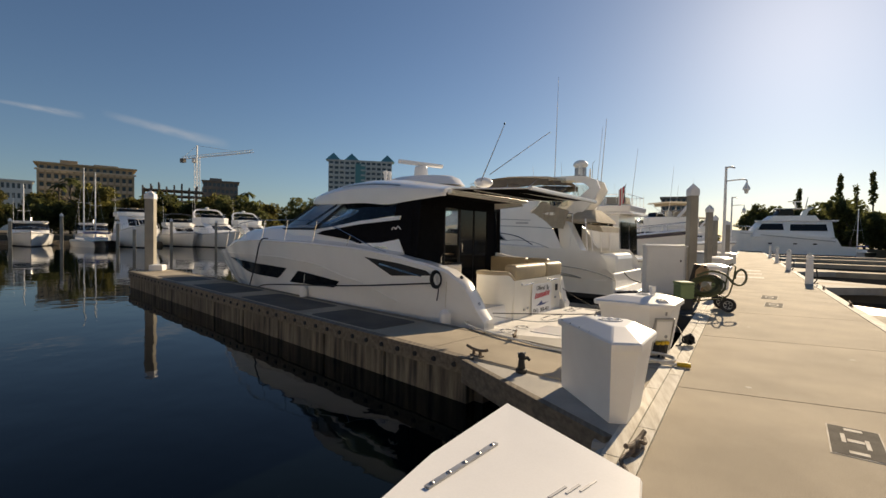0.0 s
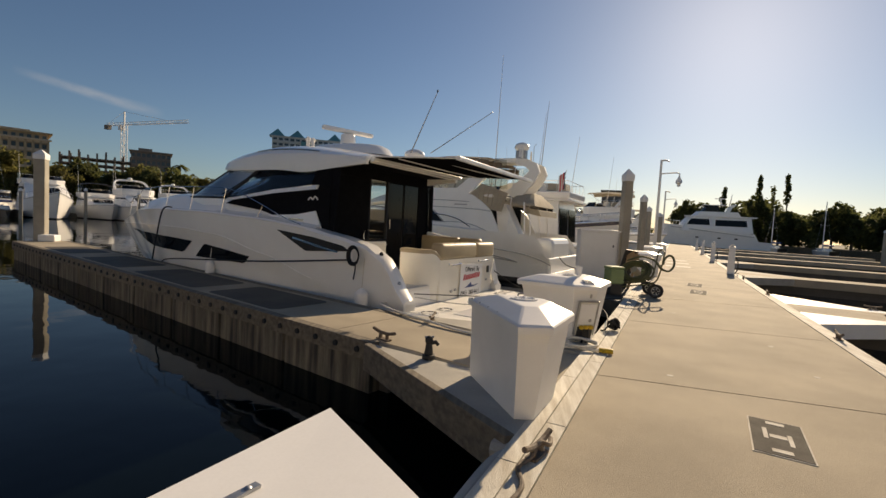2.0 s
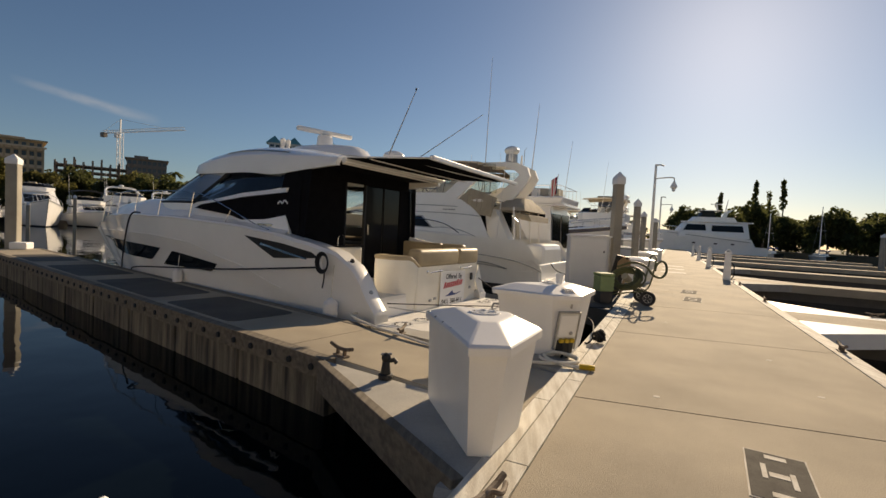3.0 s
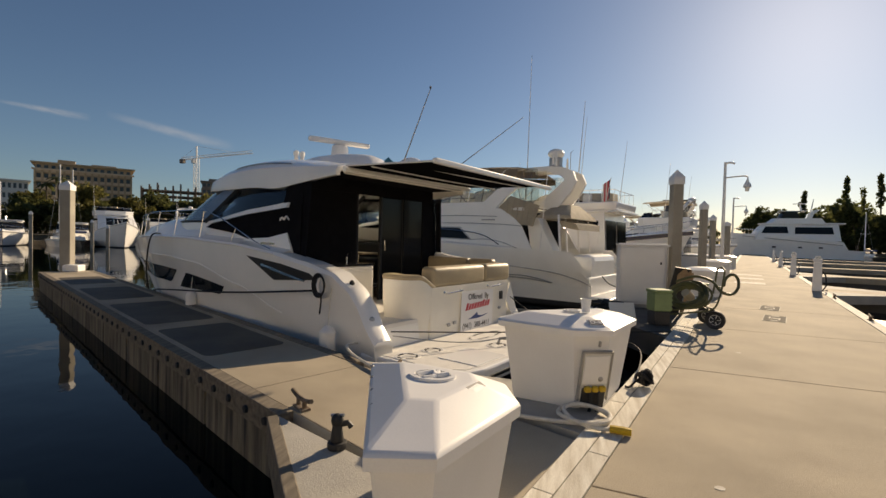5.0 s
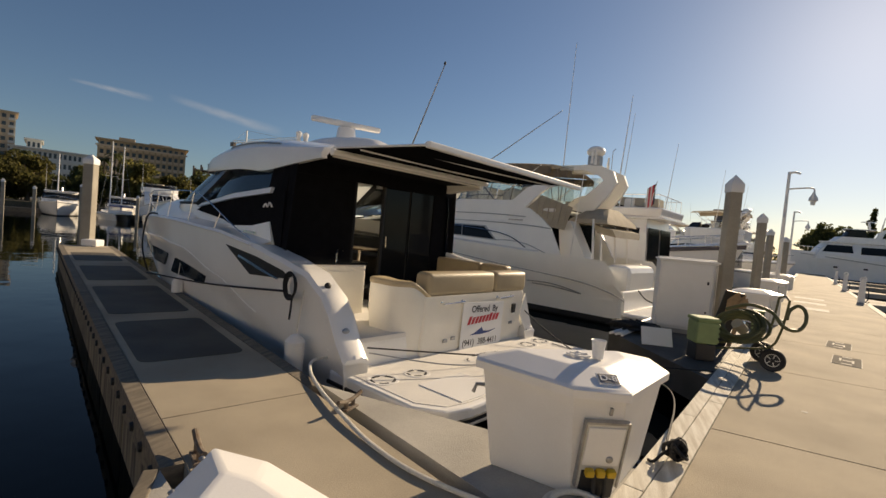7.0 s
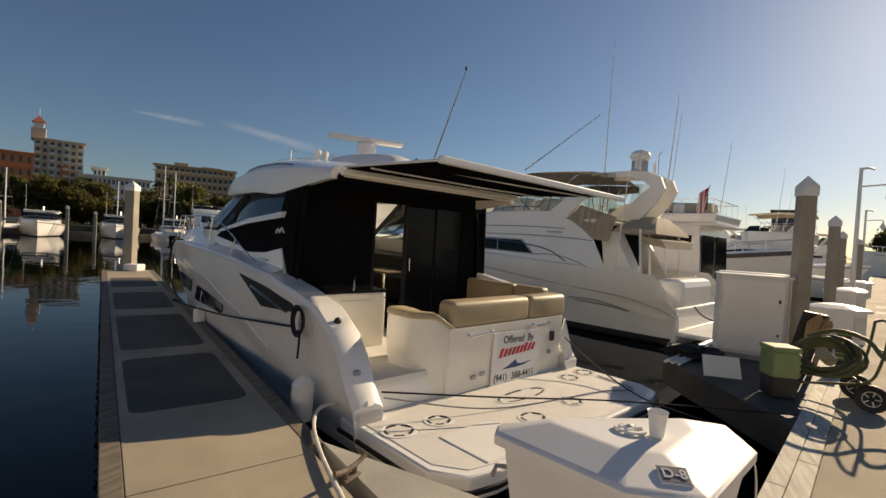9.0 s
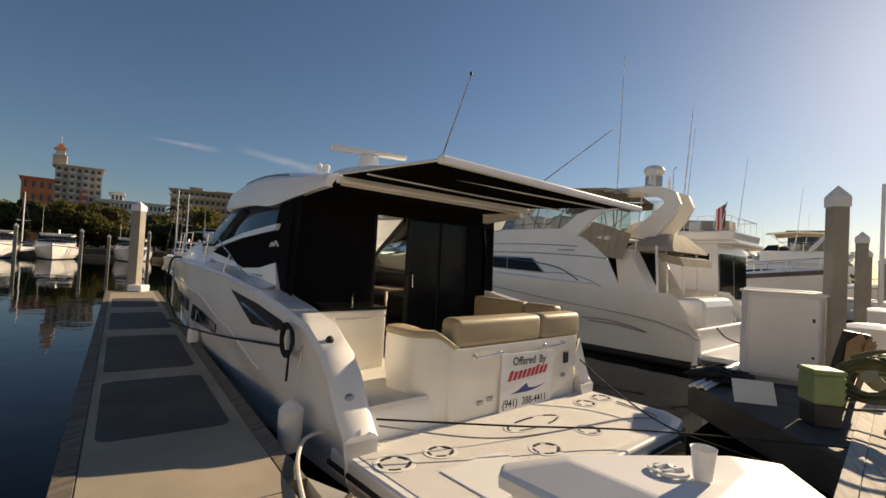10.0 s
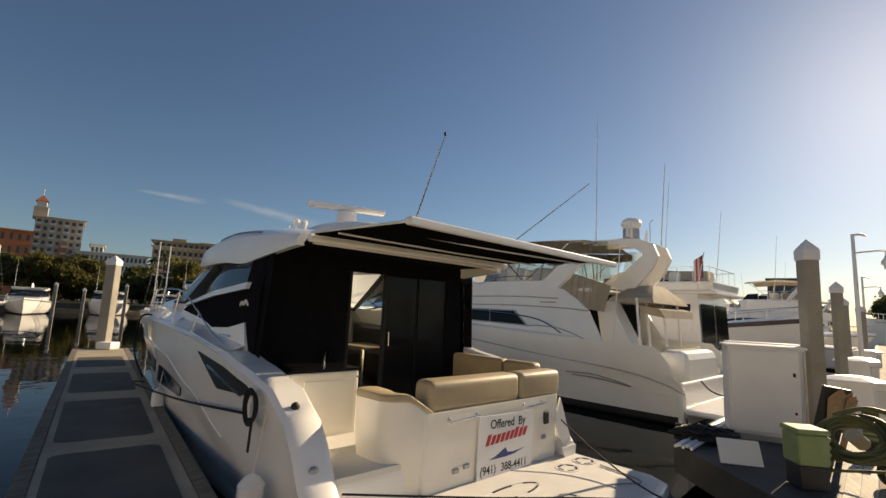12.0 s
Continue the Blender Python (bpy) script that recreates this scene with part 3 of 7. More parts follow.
rings = [house_ring(z) for z in (1.72, 1.9, 2.1, 2.3, 2.5)]
part("windshield", loft(rings, False, False), SMOKED, boat, "curved smoked windshield")
rings = [house_ring(z) for z in (1.2, 1.4, 1.6, 1.73)]
part("windshield_base", loft([[(x * 1.005, y, z) for x, y, z in r] for r in rings], False, False), GEL, boat)
part("windshield_seal", tube([Vector(p) for p in house_ring(1.745)], 0.03, 6), BLACK, boat, "black rubber windshield seal")
for k in (0, 4, 8, 12, 16):
    part("windshield_post", tube([Vector(house_ring(z)[k]) for z in (1.74, 1.9, 2.1, 2.3, 2.5)], 0.05 if k in (0, 16) else 0.035, 6), BLACK, boat)
for s in (-1, 1):
    x = s * 1.80
    # black side glass, white strut and wing
    part("side_glass", sheet([(x, 3.42, 0.95), (x, 4.3, 1.25), (x, 5.4, 1.5), (x, 6.6, 1.62), (x, 6.3, 1.71), (x, 4.98, 1.88), (x, 3.76, 1.99), (x * 0.99, 3.42, 2.02)], -0.02 * s), MESH_BLACK if s < 0 else SMOKED, boat, "black side glass" if s < 0 else "smoked side glass")
    part("side_screen", sheet([(x * 0.99, 3.42, 2.02), (x * 0.995, 3.76, 1.99), (x * 0.99, 3.95, 2.03), (x * 0.97, 3.87, 2.40), (x * 0.965, 3.42, 2.46)], -0.02 * s), MESH_BLACK if s < 0 else SMOKED, boat)
    part("side_strut", sheet([(x * 1.01, 3.74, 1.965), (x * 1.01, 4.98, 1.865), (x * 1.01, 6.45, 1.68), (x * 1.0, 6.3, 1.75), (x * 1.0, 4.98, 1.945), (x * 1.0, 3.72, 2.05)], -0.05 * s), GEL, boat, "white raked strut")
    part("upper_side_glass", sheet([(x * 0.985, 3.95, 2.06), (x * 0.985, 5.0, 1.95), (x * 0.97, 6.75, 1.74), (x * 0.93, 6.2, 2.1), (x * 0.89, 5.6, 2.45), (x * 0.92, 4.7, 2.42), (x * 0.96, 3.87, 2.40)], -0.012 * s), SMOKED, boat)
    part("side_wing", sheet([(x * 1.04, 3.52, 1.1), (x * 1.06, 5.6, 1.32), (x * 1.03, 4.9, 1.42), (x * 1.02, 4.3, 1.45), (x * 1.015, 3.77, 1.54)], -0.09 * s), GEL, boat)
# roof
# half width, lower edge of the side valance, foot and top of the crown
RF = [(2.6, 1.78, 2.46, 2.52, 2.70), (3.0, 1.79, 2.42, 2.52, 2.77), (3.4, 1.80, 2.38, 2.515, 2.84), (4.2, 1.79, 2.30, 2.51, 2.97), (4.6, 1.78, 2.34, 2.505, 3.02), (5.0, 1.76, 2.37, 2.50, 3.05), (5.5, 1.73, 2.37, 2.49, 3.06), (6.2, 1.69, 2.37, 2.46, 2.99), (6.8, 1.60, 2.38, 2.44, 2.87), (7.2, 1.46, 2.42, 2.45, 2.77), (7.6, 1.18, 2.46, 2.48, 2.66), (7.9, 0.8, 2.49, 2.5, 2.59), (8.1, 0.25, 2.51, 2.515, 2.54)]


def roof_row(y):
    """Values of the hardtop at y, eased over its neighbours."""
    rows = [lerp_table(RF, min(8.1, max(2.6, y + d))) for d in (-0.24, -0.12, 0.0, 0.12, 0.24)]
    return [sum(r[k] for r in rows) / 5 for k in range(4)]


secs = []
for y in [2.6 + i * 0.1375 for i in range(41)]:
    hw, ze, zb, zc = roof_row(y)
    top = [(-hw * 0.995, y, ze)]
    for k in range(15):
        a = math.pi * k / 14
        top.append((-hw * math.cos(a), y, zb + (zc - zb) * math.sin(a) ** 0.62))
    top.append((hw * 0.995, y, ze))
    bot = [(p[0] * 0.95, y, ze + 0.004 if k in (0, 16) else zb - 0.03 + (p[2] - zb) * 0.8) for k, p in enumerate(top)][::-1]
    secs.append(top + bot)
roof = part("hardtop", loft(secs), GEL, boat, "white moulded hardtop")


def roof_z(x, y):
    hw, ze, zb, zc = roof_row(y)
    return zb + (zc - zb) * max(0.0, 1 - (x / hw) ** 2) ** 0.31


part("hardtop_recess", tube([(-1.66 + 0.012 * k, 3.9 + 0.2 * k, roof_z(-1.66 + 0.012 * k, 3.9 + 0.2 * k)) for k in range(11)], 0.016, 6), GALV, roof)
part("roof_beam", box(0.1, 2.66, 2.5, 3.3, 0.05, 0.03, 0.01), GEL_SHADE, boat)
# aft bulkhead with black screens and an open door
for x0, x1, y, mt, nm in ((-1.76, -0.95, 3.5, MESH_BLACK, "screen_panel"), (-0.95, -0.46, 3.54, MESH_BLACK, "glass_panel"), (0.18, 0.82, 3.55, BLACKGLASS, "sliding_door"), (0.82, 1.42, 3.52, BLACKGLASS, "glass_panel"), (1.42, 1.97, 3.5, MESH_BLACK, "screen_panel")):
    part(nm, box((x0 + x1) / 2, y, 0.24, x1 - x0, 0.02, 2.22), mt, boat)
part("header_panel", box(0.1, 3.46, 2.3, 3.7, 0.03, 0.34), MESH_BLACK, boat)
part("headliner", box(0.0, 3.06, 2.53, 3.3, 0.8, 0.02), MESH_BLACK, boat, "dark headliner")
part("door_handle", tube([(0.24, 3.54, 1.22), (0.24, 3.49, 1.24), (0.24, 3.49, 1.44), (0.24, 3.54, 1.46)], 0.012), CHROME, boat)
for x in (-0.46, 0.18, 0.82):
    part("door_frame", box(x, 3.56, 0.24, 0.05, 0.06, 2.22), BLACK, boat)
bm = sheet([(-1.78, 3.56, 1.0), (-1.80, 3.28, 1.0), (-1.74, 3.2, 2.45), (-1.72, 3.56, 2.48)], 0.015)
part("side_curtain", bm, MESH_BLACK, boat, "black side curtain")
bm = sheet([(1.98, 3.5, 0.95), (2.03, 3.42, 1.0), (1.98, 3.42, 2.42), (1.95, 3.5, 2.48)], 0.015)
part("side_curtain", bm, MESH_BLACK, boat, "black side curtain")
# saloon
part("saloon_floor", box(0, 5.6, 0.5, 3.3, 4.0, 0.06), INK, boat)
# sofa and back are near black: the dim interior is put into their colour
part("saloon_sofa", box(1.2, 5.4, 0.56, 0.9, 2.2, 0.45, 0.08), BLACK, boat, "saloon sofa with the cabin's dimness in its colour")
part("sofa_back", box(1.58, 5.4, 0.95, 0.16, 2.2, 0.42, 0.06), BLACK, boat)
part("saloon_table", box(0.55, 4.6, 1.12, 0.6, 0.9, 0.04, 0.015), CARDBOARD, boat, "wooden saloon table")
part("table_leg", tube([(0.55, 4.6, 0.56), (0.55, 4.6, 1.12)], 0.04, 10), CHROME, boat)
part("helm_console", box(0.75, 7.4, 0.56, 1.3, 0.8, 1.2, 0.12), GEL, boat)
part("galley", box(-1.0, 5.4, 0.56, 0.9, 2.0, 0.85, 0.05), CARDBOARD, boat, "wood galley unit")
part("helm_seat", box(0.3, 6.3, 0.56, 0.6, 0.6, 1.25, 0.12), GEL_SHADE, boat)
part("dash", box(0, 7.9, 1.5, 2.6, 1.2, 0.16, 0.05), BLACK, boat)
# awning
aw = part("awning", sheet([(-1.62, 2.5, 2.58), (-1.7, 0.74, 2.50), (1.9, 0.78, 2.55), (1.75, 2.5, 2.60)], 0.02), AWNING, boat, "black awning canvas stretched aft")
part("awning_bar", box(0.1, 0.72, 2.49, 3.66, 0.08, 0.07, 0.015, rz=0.5), GEL, aw)
for ya, yb in ((1.95, 1.9), (1.35, 1.2)):
    part("awning_arm", tube([(-1.64, ya, 2.545), (0.1, (ya + yb) / 2, 2.535), (1.8, yb, 2.55)], 0.011, 6), GEL, aw, "thin white spreader tube")
part("awning_side_bar", tube([(-1.66, 2.5, 2.6), (-1.72, 0.72, 2.52)], 0.014), GEL, aw)
part("awning_housing", tube([(-1.66, 2.54, 2.55), (1.8, 2.54, 2.57)], 0.05, 10), GEL, aw)
# radar mast
mast = part("radar_arch", loft([[(0.1 + w * math.cos(a), 4.7 + l * math.sin(a), z) for a in [k * math.pi / 8 for k in range(16)]] for w, l, z in ((0.75, 1.25, 2.9), (0.62, 1.1, 3.08), (0.5, 0.95, 3.14), (0.3, 0.5, 3.17))]), GEL, boat, "white moulded mast foot")
rd = part("radar_base", prism([(0.15 + 0.2 * math.cos(k * math.pi / 8), 4.8 + 0.2 * math.sin(k * math.pi / 8)) for k in range(16)], 3.15, 3.45, 0.03, taper=0.85), GEL, boat, "white radar pedestal")
part("radar_bar", box(0.15, 4.8, 3.47, 1.38, 0.13, 0.10, 0.03, rz=-17), GEL, rd)
for x in (-0.42, -0.27):
    part("horn", loft([[(x + r * math.cos(a), 5.55 + r * math.sin(a), z) for a in [k * math.pi / 4 for k in range(8)]] for r, z in ((0.05, 3.0), (0.04, 3.2), (0.06, 3.24), (0.06, 3.3), (0.02, 3.33))]), GEL, boat, "white horn light")
part("satellite_dome", ball(0.55, 3.1, 2.98, 0.24, 0.24, 0.13), GEL, boat)
ant = part("whip_antenna", tube([(0.1, 2.9, 2.95), (0.115, 2.55, 3.7), (0.12, 2.3, 4.23)], [0.013, 0.01, 0.007]), GALV, boat)
part("antenna_tip", ball(0.12, 2.3, 4.25, 0.02, 0.02, 0.03), BLACK, ant)


# ---- near dock things ----
def place(x, y, z=0.0, rz=0.0):
    return pose(x, y, z, 0, 0, rz)


def hexa_lid(poly, z, rise, shrink, back=(0.0, 0.0)):
    """A lid: a rim, then sides that slope to a smaller flat top."""
    cx, cy = sum(p[0] for p in poly) / len(poly), sum(p[1] for p in poly) / len(poly)
    def ring(f, zz):
        k = (zz - z) / (rise + 0.012) if zz > z else 0.0
        return [(cx + (p[0] - cx) * f + back[0] * k, cy + (p[1] - cy) * f + back[1] * k, zz) for p in poly]
    bm = loft([ring(1.0, z - 0.05), ring(1.045, z - 0.05), ring(1.05, z), ring(1.03, z + 0.015), ring(shrink, z + rise)])
    if rise > 0.05:
        es = [e for e in bm.edges if min(v.co.z for v in e.verts) > z + 0.01]
        bmesh.ops.bevel(bm, geom=es, offset=0.014, segments=2, affect="EDGES", profile=0.5)
    return bm


def dock_box(foot, top, h, rise, label, emblem, logo, bolts, flat=0.5, back=(0.0, 0.0), tilt=0.0, mark=""):
    """A white fibreglass dock box over a many-cornered foot, with a sloped lid."""
    cx, cy = sum(p[0] for p in foot) / len(foot), sum(p[1] for p in foot) / len(foot)
    t = thing("dock_box", place(cx, cy), label, "dock box", "dock boxes")
    ft = [(p[0] - cx, p[1] - cy) for p in foot]
    tp = [(p[0] - cx, p[1] - cy) for p in top]
    bm = loft([[(x * 0.98, y * 0.98, 0) for x, y in ft], [(x, y, 0.03) for x, y in ft], [(x * 0.97, y * 0.97, h - 0.03) for x, y in tp]])
    part("body", bm, FIBRE, t)
    lid = part("lid", hexa_lid(tp, h, rise, flat, back), FIBRE, t, smooth=22)
    if emblem:
        ex, ey, er = emblem[0] - cx, emblem[1] - cy, emblem[2]
        zc = emblem[3]
        bm = ring_loop(ex, ey, zc, er, er * 0.8, 0.022, 28, 0.012)
        tube(curve_pts([(ex - er * 0.6, ey - er * 0.3, zc + 0.008), (ex - er * 0.1, ey + er * 0.35, zc + 0.008), (ex + er * 0.2, ey - er * 0.1, zc + 0.008), (ex + er * 0.6, ey + er * 0.3, zc + 0.008)]), 0.014, 6, bm)
        tube(curve_pts([(ex - er * 0.2, ey - er * 0.6, zc + 0.008), (ex + er * 0.15, ey - er * 0.2, zc + 0.008), (ex + er * 0.1, ey + er * 0.55, zc + 0.008)]), 0.012, 6, bm)
        part("emblem", bm, FIBRE, lid)
    if logo:
        lx, ly, lz, rz = logo
        pm = pose(lx - cx, ly - cy, lz, tilt, 0, rz)
        def set_plate(bm):
            bmesh.ops.transform(bm, matrix=pm, verts=bm.verts)
            return bm
        lg = part("slip_plate", set_plate(box(0, 0, 0, 0.14, 0.105, 0.012, 0.005)), PLASTIC, lid, "small grey slip number plate")
        part("plate_field", set_plate(box(0, 0, 0.010, 0.12, 0.085, 0.004)), GREYPLATE, lg)
        if mark:
            text_mesh(mark, 0.072, PLASTIC, "plate_text", lg, pm @ Matrix.Translation((0, 0, 0.0155)), bold=0.001)
        else:
            part("plate_mark", set_plate(box(0, 0, 0.013, 0.085, 0.04, 0.002)), PLASTIC, lg)
    for (bx, by, bz) in bolts:
        part("bolt", ball(bx - cx, by - cy, bz, 0.012, 0.012, 0.008, seg=8, rings=5), GALV, lid)
    return t


b1_top = [(1.27, 5.24), (1.72, 4.20), (1.96, 4.27), (2.17, 4.87), (2.07, 5.12), (1.5, 5.26)]
b1_foot6 = [(1.30, 5.26), (1.73, 4.34), (1.88, 4.36), (2.06, 4.86), (1.98, 5.1), (1.5, 5.24)]
dock_box(b1_foot6, b1_top, 0.74, 0.10, "white fibreglass dock box with a dolphin emblem lid", (1.76, 4.85, 0.115, 0.84), (2.0, 4.80, 0.806, 71), [(1.29 + 0.44 * k / 5, 5.17 - 0.94 * k / 5, 0.757) for k in range(6)], tilt=26)
b2_foot = [(1.88, 7.14), (2.45, 7.02), (2.70, 7.14), (2.90, 7.80), (2.82, 7.98), (2.0, 7.34)]
b2_top = [(1.76, 7.10), (2.42, 6.86), (2.74, 6.97), (3.0, 7.66), (2.90, 7.98), (1.74, 7.2)]
bx2 = dock_box(b2_foot, b2_top, 0.74, 0.085, "white fibreglass dock box with power sockets and a cup", (2.40, 7.36, 0.085, 0.834), (2.61, 7.03, 0.783, 19), [], 0.58, (-0.05, 0.07), 21, "D-8")
cx, cy = sum(p[0] for p in b2_foot) / 6, sum(p[1] for p in b2_foot) / 6
# recessed socket panel on the face towards the dock
pd = Vector((2.70 - 2.45, 7.14 - 7.02, 0)).normalized()
pn = Vector((pd.y, -pd.x, 0))
pc = Vector((2.585, 7.055, 0)) - Vector((cx, cy, 0))
ang = math.degrees(math.atan2(pd.y, pd.x))
fb = Vector((2.575, 7.08, 0.0)) - Vector((cx, cy, 0))
ft_ = Vector((2.58, 6.915, 0.69)) - Vector((cx, cy, 0))
PM = Matrix.Translation(fb) @ Matrix.Rotation(radians(ang), 4, "Z") @ Matrix.Rotation(math.atan2((ft_ - fb).dot(pn), 0.69), 4, "X")


def panel_box(bm):
    bmesh.ops.transform(bm, matrix=PM, verts=bm.verts)
    return bm


pan = part("socket_panel", panel_box(box(0, -0.012, 0.10, 0.27, 0.03, 0.46, 0.008)), PALE, bx2, "pale socket panel")
part("panel_frame", panel_box(box(0, -0.022, 0.558, 0.28, 0.04, 0.014)), GALV, pan)
for sx in (-1, 1):
    part("panel_frame", panel_box(box(sx * 0.138, -0.02, 0.1, 0.012, 0.036, 0.46)), GALV, pan)
part("panel_door", panel_box(box(0, -0.03, 0.26, 0.235, 0.012, 0.27, 0.004)), FIBRE, pan)
part("panel_recess", panel_box(box(0, -0.032, 0.03, 0.22, 0.02, 0.19)), INK, pan, "dark cable recess")
part("meter", panel_box(ball(0.05, -0.04, 0.31, 0.024, 0.012, 0.024, seg=12, rings=8)), GALV, pan, "round grey meter")
part("lock", panel_box(box(0, -0.03, 0.62, 0.02, 0.02, 0.05, 0.004)), GALV, pan)
for k in (-1, 0, 1):
    part("socket", panel_box(box(0.07 * k, -0.058, 0.2, 0.058, 0.045, 0.05, 0.012)), YELLOW, pan, "yellow shore power socket")
for k in (-0.035, 0.035):
    part("cable", panel_box(tube([(k, -0.05, 0.21), (k, -0.085, 0.1), (k, -0.07, 0.01)], 0.014)), BLACK, pan)
part("tap", tube([(1.80 - cx, 7.14 - cy, 0.56), (1.74 - cx, 7.12 - cy, 0.56), (1.72 - cx, 7.115 - cy, 0.50)], 0.014), GALV, bx2)
cup = thing("cup", place(2.53, 7.36, 0.834), "empty translucent plastic cup standing on the dock box", "cup")
part("cup_wall", loft([[(r * math.cos(k * math.pi / 10), r * math.sin(k * math.pi / 10), z) for k in range(20)] for r, z in ((0.036, 0.0), (0.05, 0.125), (0.053, 0.128), (0.048, 0.124), (0.034, 0.006))]), PLASTIC, cup)
b0 = [(1.08, 2.33), (1.61, 1.77), (1.53, 1.25), (1.28, 1.05), (0.80, 1.30), (0.88, 1.72)]
bx0 = dock_box([(0.05 + p[0] * 0.95, 0.09 + p[1] * 0.95) for p in b0], b0, 0.79, 0.012, "white fibreglass dock box with a steel hinge strip", None, None, [])
cx, cy = sum(0.05 + p[0] * 0.95 for p in b0) / 6, sum(0.09 + p[1] * 0.95 for p in b0) / 6
hg = part("hinge", box(1.01 - cx, 1.685 - cy, 0.803, 0.43, 0.022, 0.008, rz=67), GALV, bx0, "thin steel hinge strip")
for k in range(5):
    part("hinge_knuckle", ball(1.01 + (k - 2) * 0.0365 - cx, 1.685 + (k - 2) * 0.086 - cy, 0.811, 0.01, 0.01, 0.006, seg=8, rings=5), GALV, hg)
for k in range(3):
    part("lid_mark", box(1.345 - cx + 0.05 * k, 1.60 - cy + 0.035 * k, 0.802, 0.009, 0.10 - 0.02 * (k % 2), 0.003, rz=-32), GALV, bx0)


def cleat(x, y, rz, s=1.0, label="rusty grey cast dock cleat"):
    t = thing("cleat", place(x, y, 0, rz), label, "cleat", "dock cleats")
    part("base", box(0, 0, 0, 0.17 * s, 0.07 * s, 0.018 * s, 0.006 * s), RUSTY, t)
    for dx in (-0.05, 0.05):
        part("post", prism([(dx * s + 0.018 * s * math.cos(k * math.pi / 4), 0.018 * s * math.sin(k * math.pi / 4)) for k in range(8)], 0.015 * s, 0.07 * s), RUSTY, t)
    part("horn", tube(curve_pts([(-0.16 * s, 0, 0.095 * s), (-0.08 * s, 0, 0.075 * s), (0, 0, 0.07 * s), (0.08 * s, 0, 0.075 * s), (0.16 * s, 0, 0.095 * s)]), 0.017 * s), RUSTY, t)
    return t


c = fd(0.33, 0.22)
cleat(c.x, c.y, 27 + 90 + 30, 1.2)
cleat(1.88, 3.82, 62, 1.15, "rusty grey dock cleat with a loop of old rope")
part_rope = thing("rope_loop", place(1.82, 3.72, 0.0), "short frayed grey rope tied to a dock cleat", "rope")
part("rope", tube(curve_pts([(0.16, 0.32, 0.03), (0.14, 0.18, 0.05), (0.07, 0.1, 0.09), (0.02, 0.02, 0.03), (-0.06, -0.1, 0.02), (-0.04, -0.3, 0.015), (-0.12, -0.5, 0.015)]), 0.016), RUSTY, part_rope)
c = fd(0.58, FW - 0.06)
cleat(c.x, c.y, -62 + 90 + 60, 1.1)
for a, b in ((9.07, 4.62), (10.77, 4.78)):
    c = md(a, b)
    cleat(c.x, c.y, -17, 1.0)
for a in (5.9, 11.9, 16.8):
    c = md(a, MW - 0.1)
    cleat(c.x, c.y, 72, 1.2)
# mooring capstan on the gusset
c = fd(-0.52, 0.02)
cap = thing("water_valve", place(c.x, c.y), "dark cast hydrant valve standing on the corner plate", "valve")
part("base", prism([(0.07 * math.cos(k * math.pi / 6), 0.07 * math.sin(k * math.pi / 6)) for k in range(12)], 0, 0.05, 0.008), BLACK, cap)
part("stem", prism([(0.05 * math.cos(k * math.pi / 6), 0.05 * math.sin(k * math.pi / 6)) for k in range(12)], 0.05, 0.17, 0.008, taper=0.7), BLACK, cap)
part("bonnet", ball(0, 0, 0.20, 0.045, 0.045, 0.05), BLACK, cap)
part("outlet", tube([(0, 0, 0.17), (0.07, 0.03, 0.18), (0.09, 0.04, 0.15)], 0.022), BLACK, cap)
part("handle", tube([(-0.05, 0, 0.23), (0.05, 0.01, 0.24)], 0.012), GALV, cap)

# stanchion piles
def pile(x, y, top, w=0.36, rz=17.6, collar=None):
    t = thing("concrete_pile", place(x, y, WL - 1.5, rz), "square tan concrete pile with a pointed white cap", "pile", "mooring piles")
    h = top - (WL - 1.5)
    part("shaft", box(0, 0, 0, w, w, h - 0.34, 0.025), PILE, t)
    part("cap", loft([[(sx * w * f, sy * w * f, zz) for sx, sy in ((-0.5, -0.5), (0.5, -0.5), (0.5, 0.5), (-0.5, 0.5))] for f, zz in ((1.06, h - 0.36), (1.08, h - 0.2), (1.0, h - 0.17), (0.03, h))]), FIBRE, t, "white plastic pile cap")
    if collar:
        part("pile_guide", box(*collar, 0.26, 0.05), FIBRE, t, "white pile guide box")
    return t


c = fd(FL + 0.35, 0.82)
pile(c.x, c.y, 3.25, 0.34, 27.5)
gd = thing("pile_guide", place(fd(FL - 0.12, 0.95).x, fd(FL - 0.12, 0.95).y, 0, 27.5), "white plastic guide box at the end pile", "guide box")
part("guide_body", box(0, 0, 0, 0.5, 0.5, 0.24, 0.04), FIBRE, gd)
pile(4.70, 14.8, 3.28, 0.24)
pile(7.4, 23.6, 3.28, 0.24)
pile(10.2, 33.2, 3.28, 0.26)
pile(13.4, 42.0, 3.28, 0.36)
for a, b in ((9.5, 14.5), (19.5, 16), (29.5, 16), (41, 17), (29.5, 27), (53, 18), (41, 30)):
    c = md(a, b)
    pile(c.x, c.y, 3.1, 0.36)

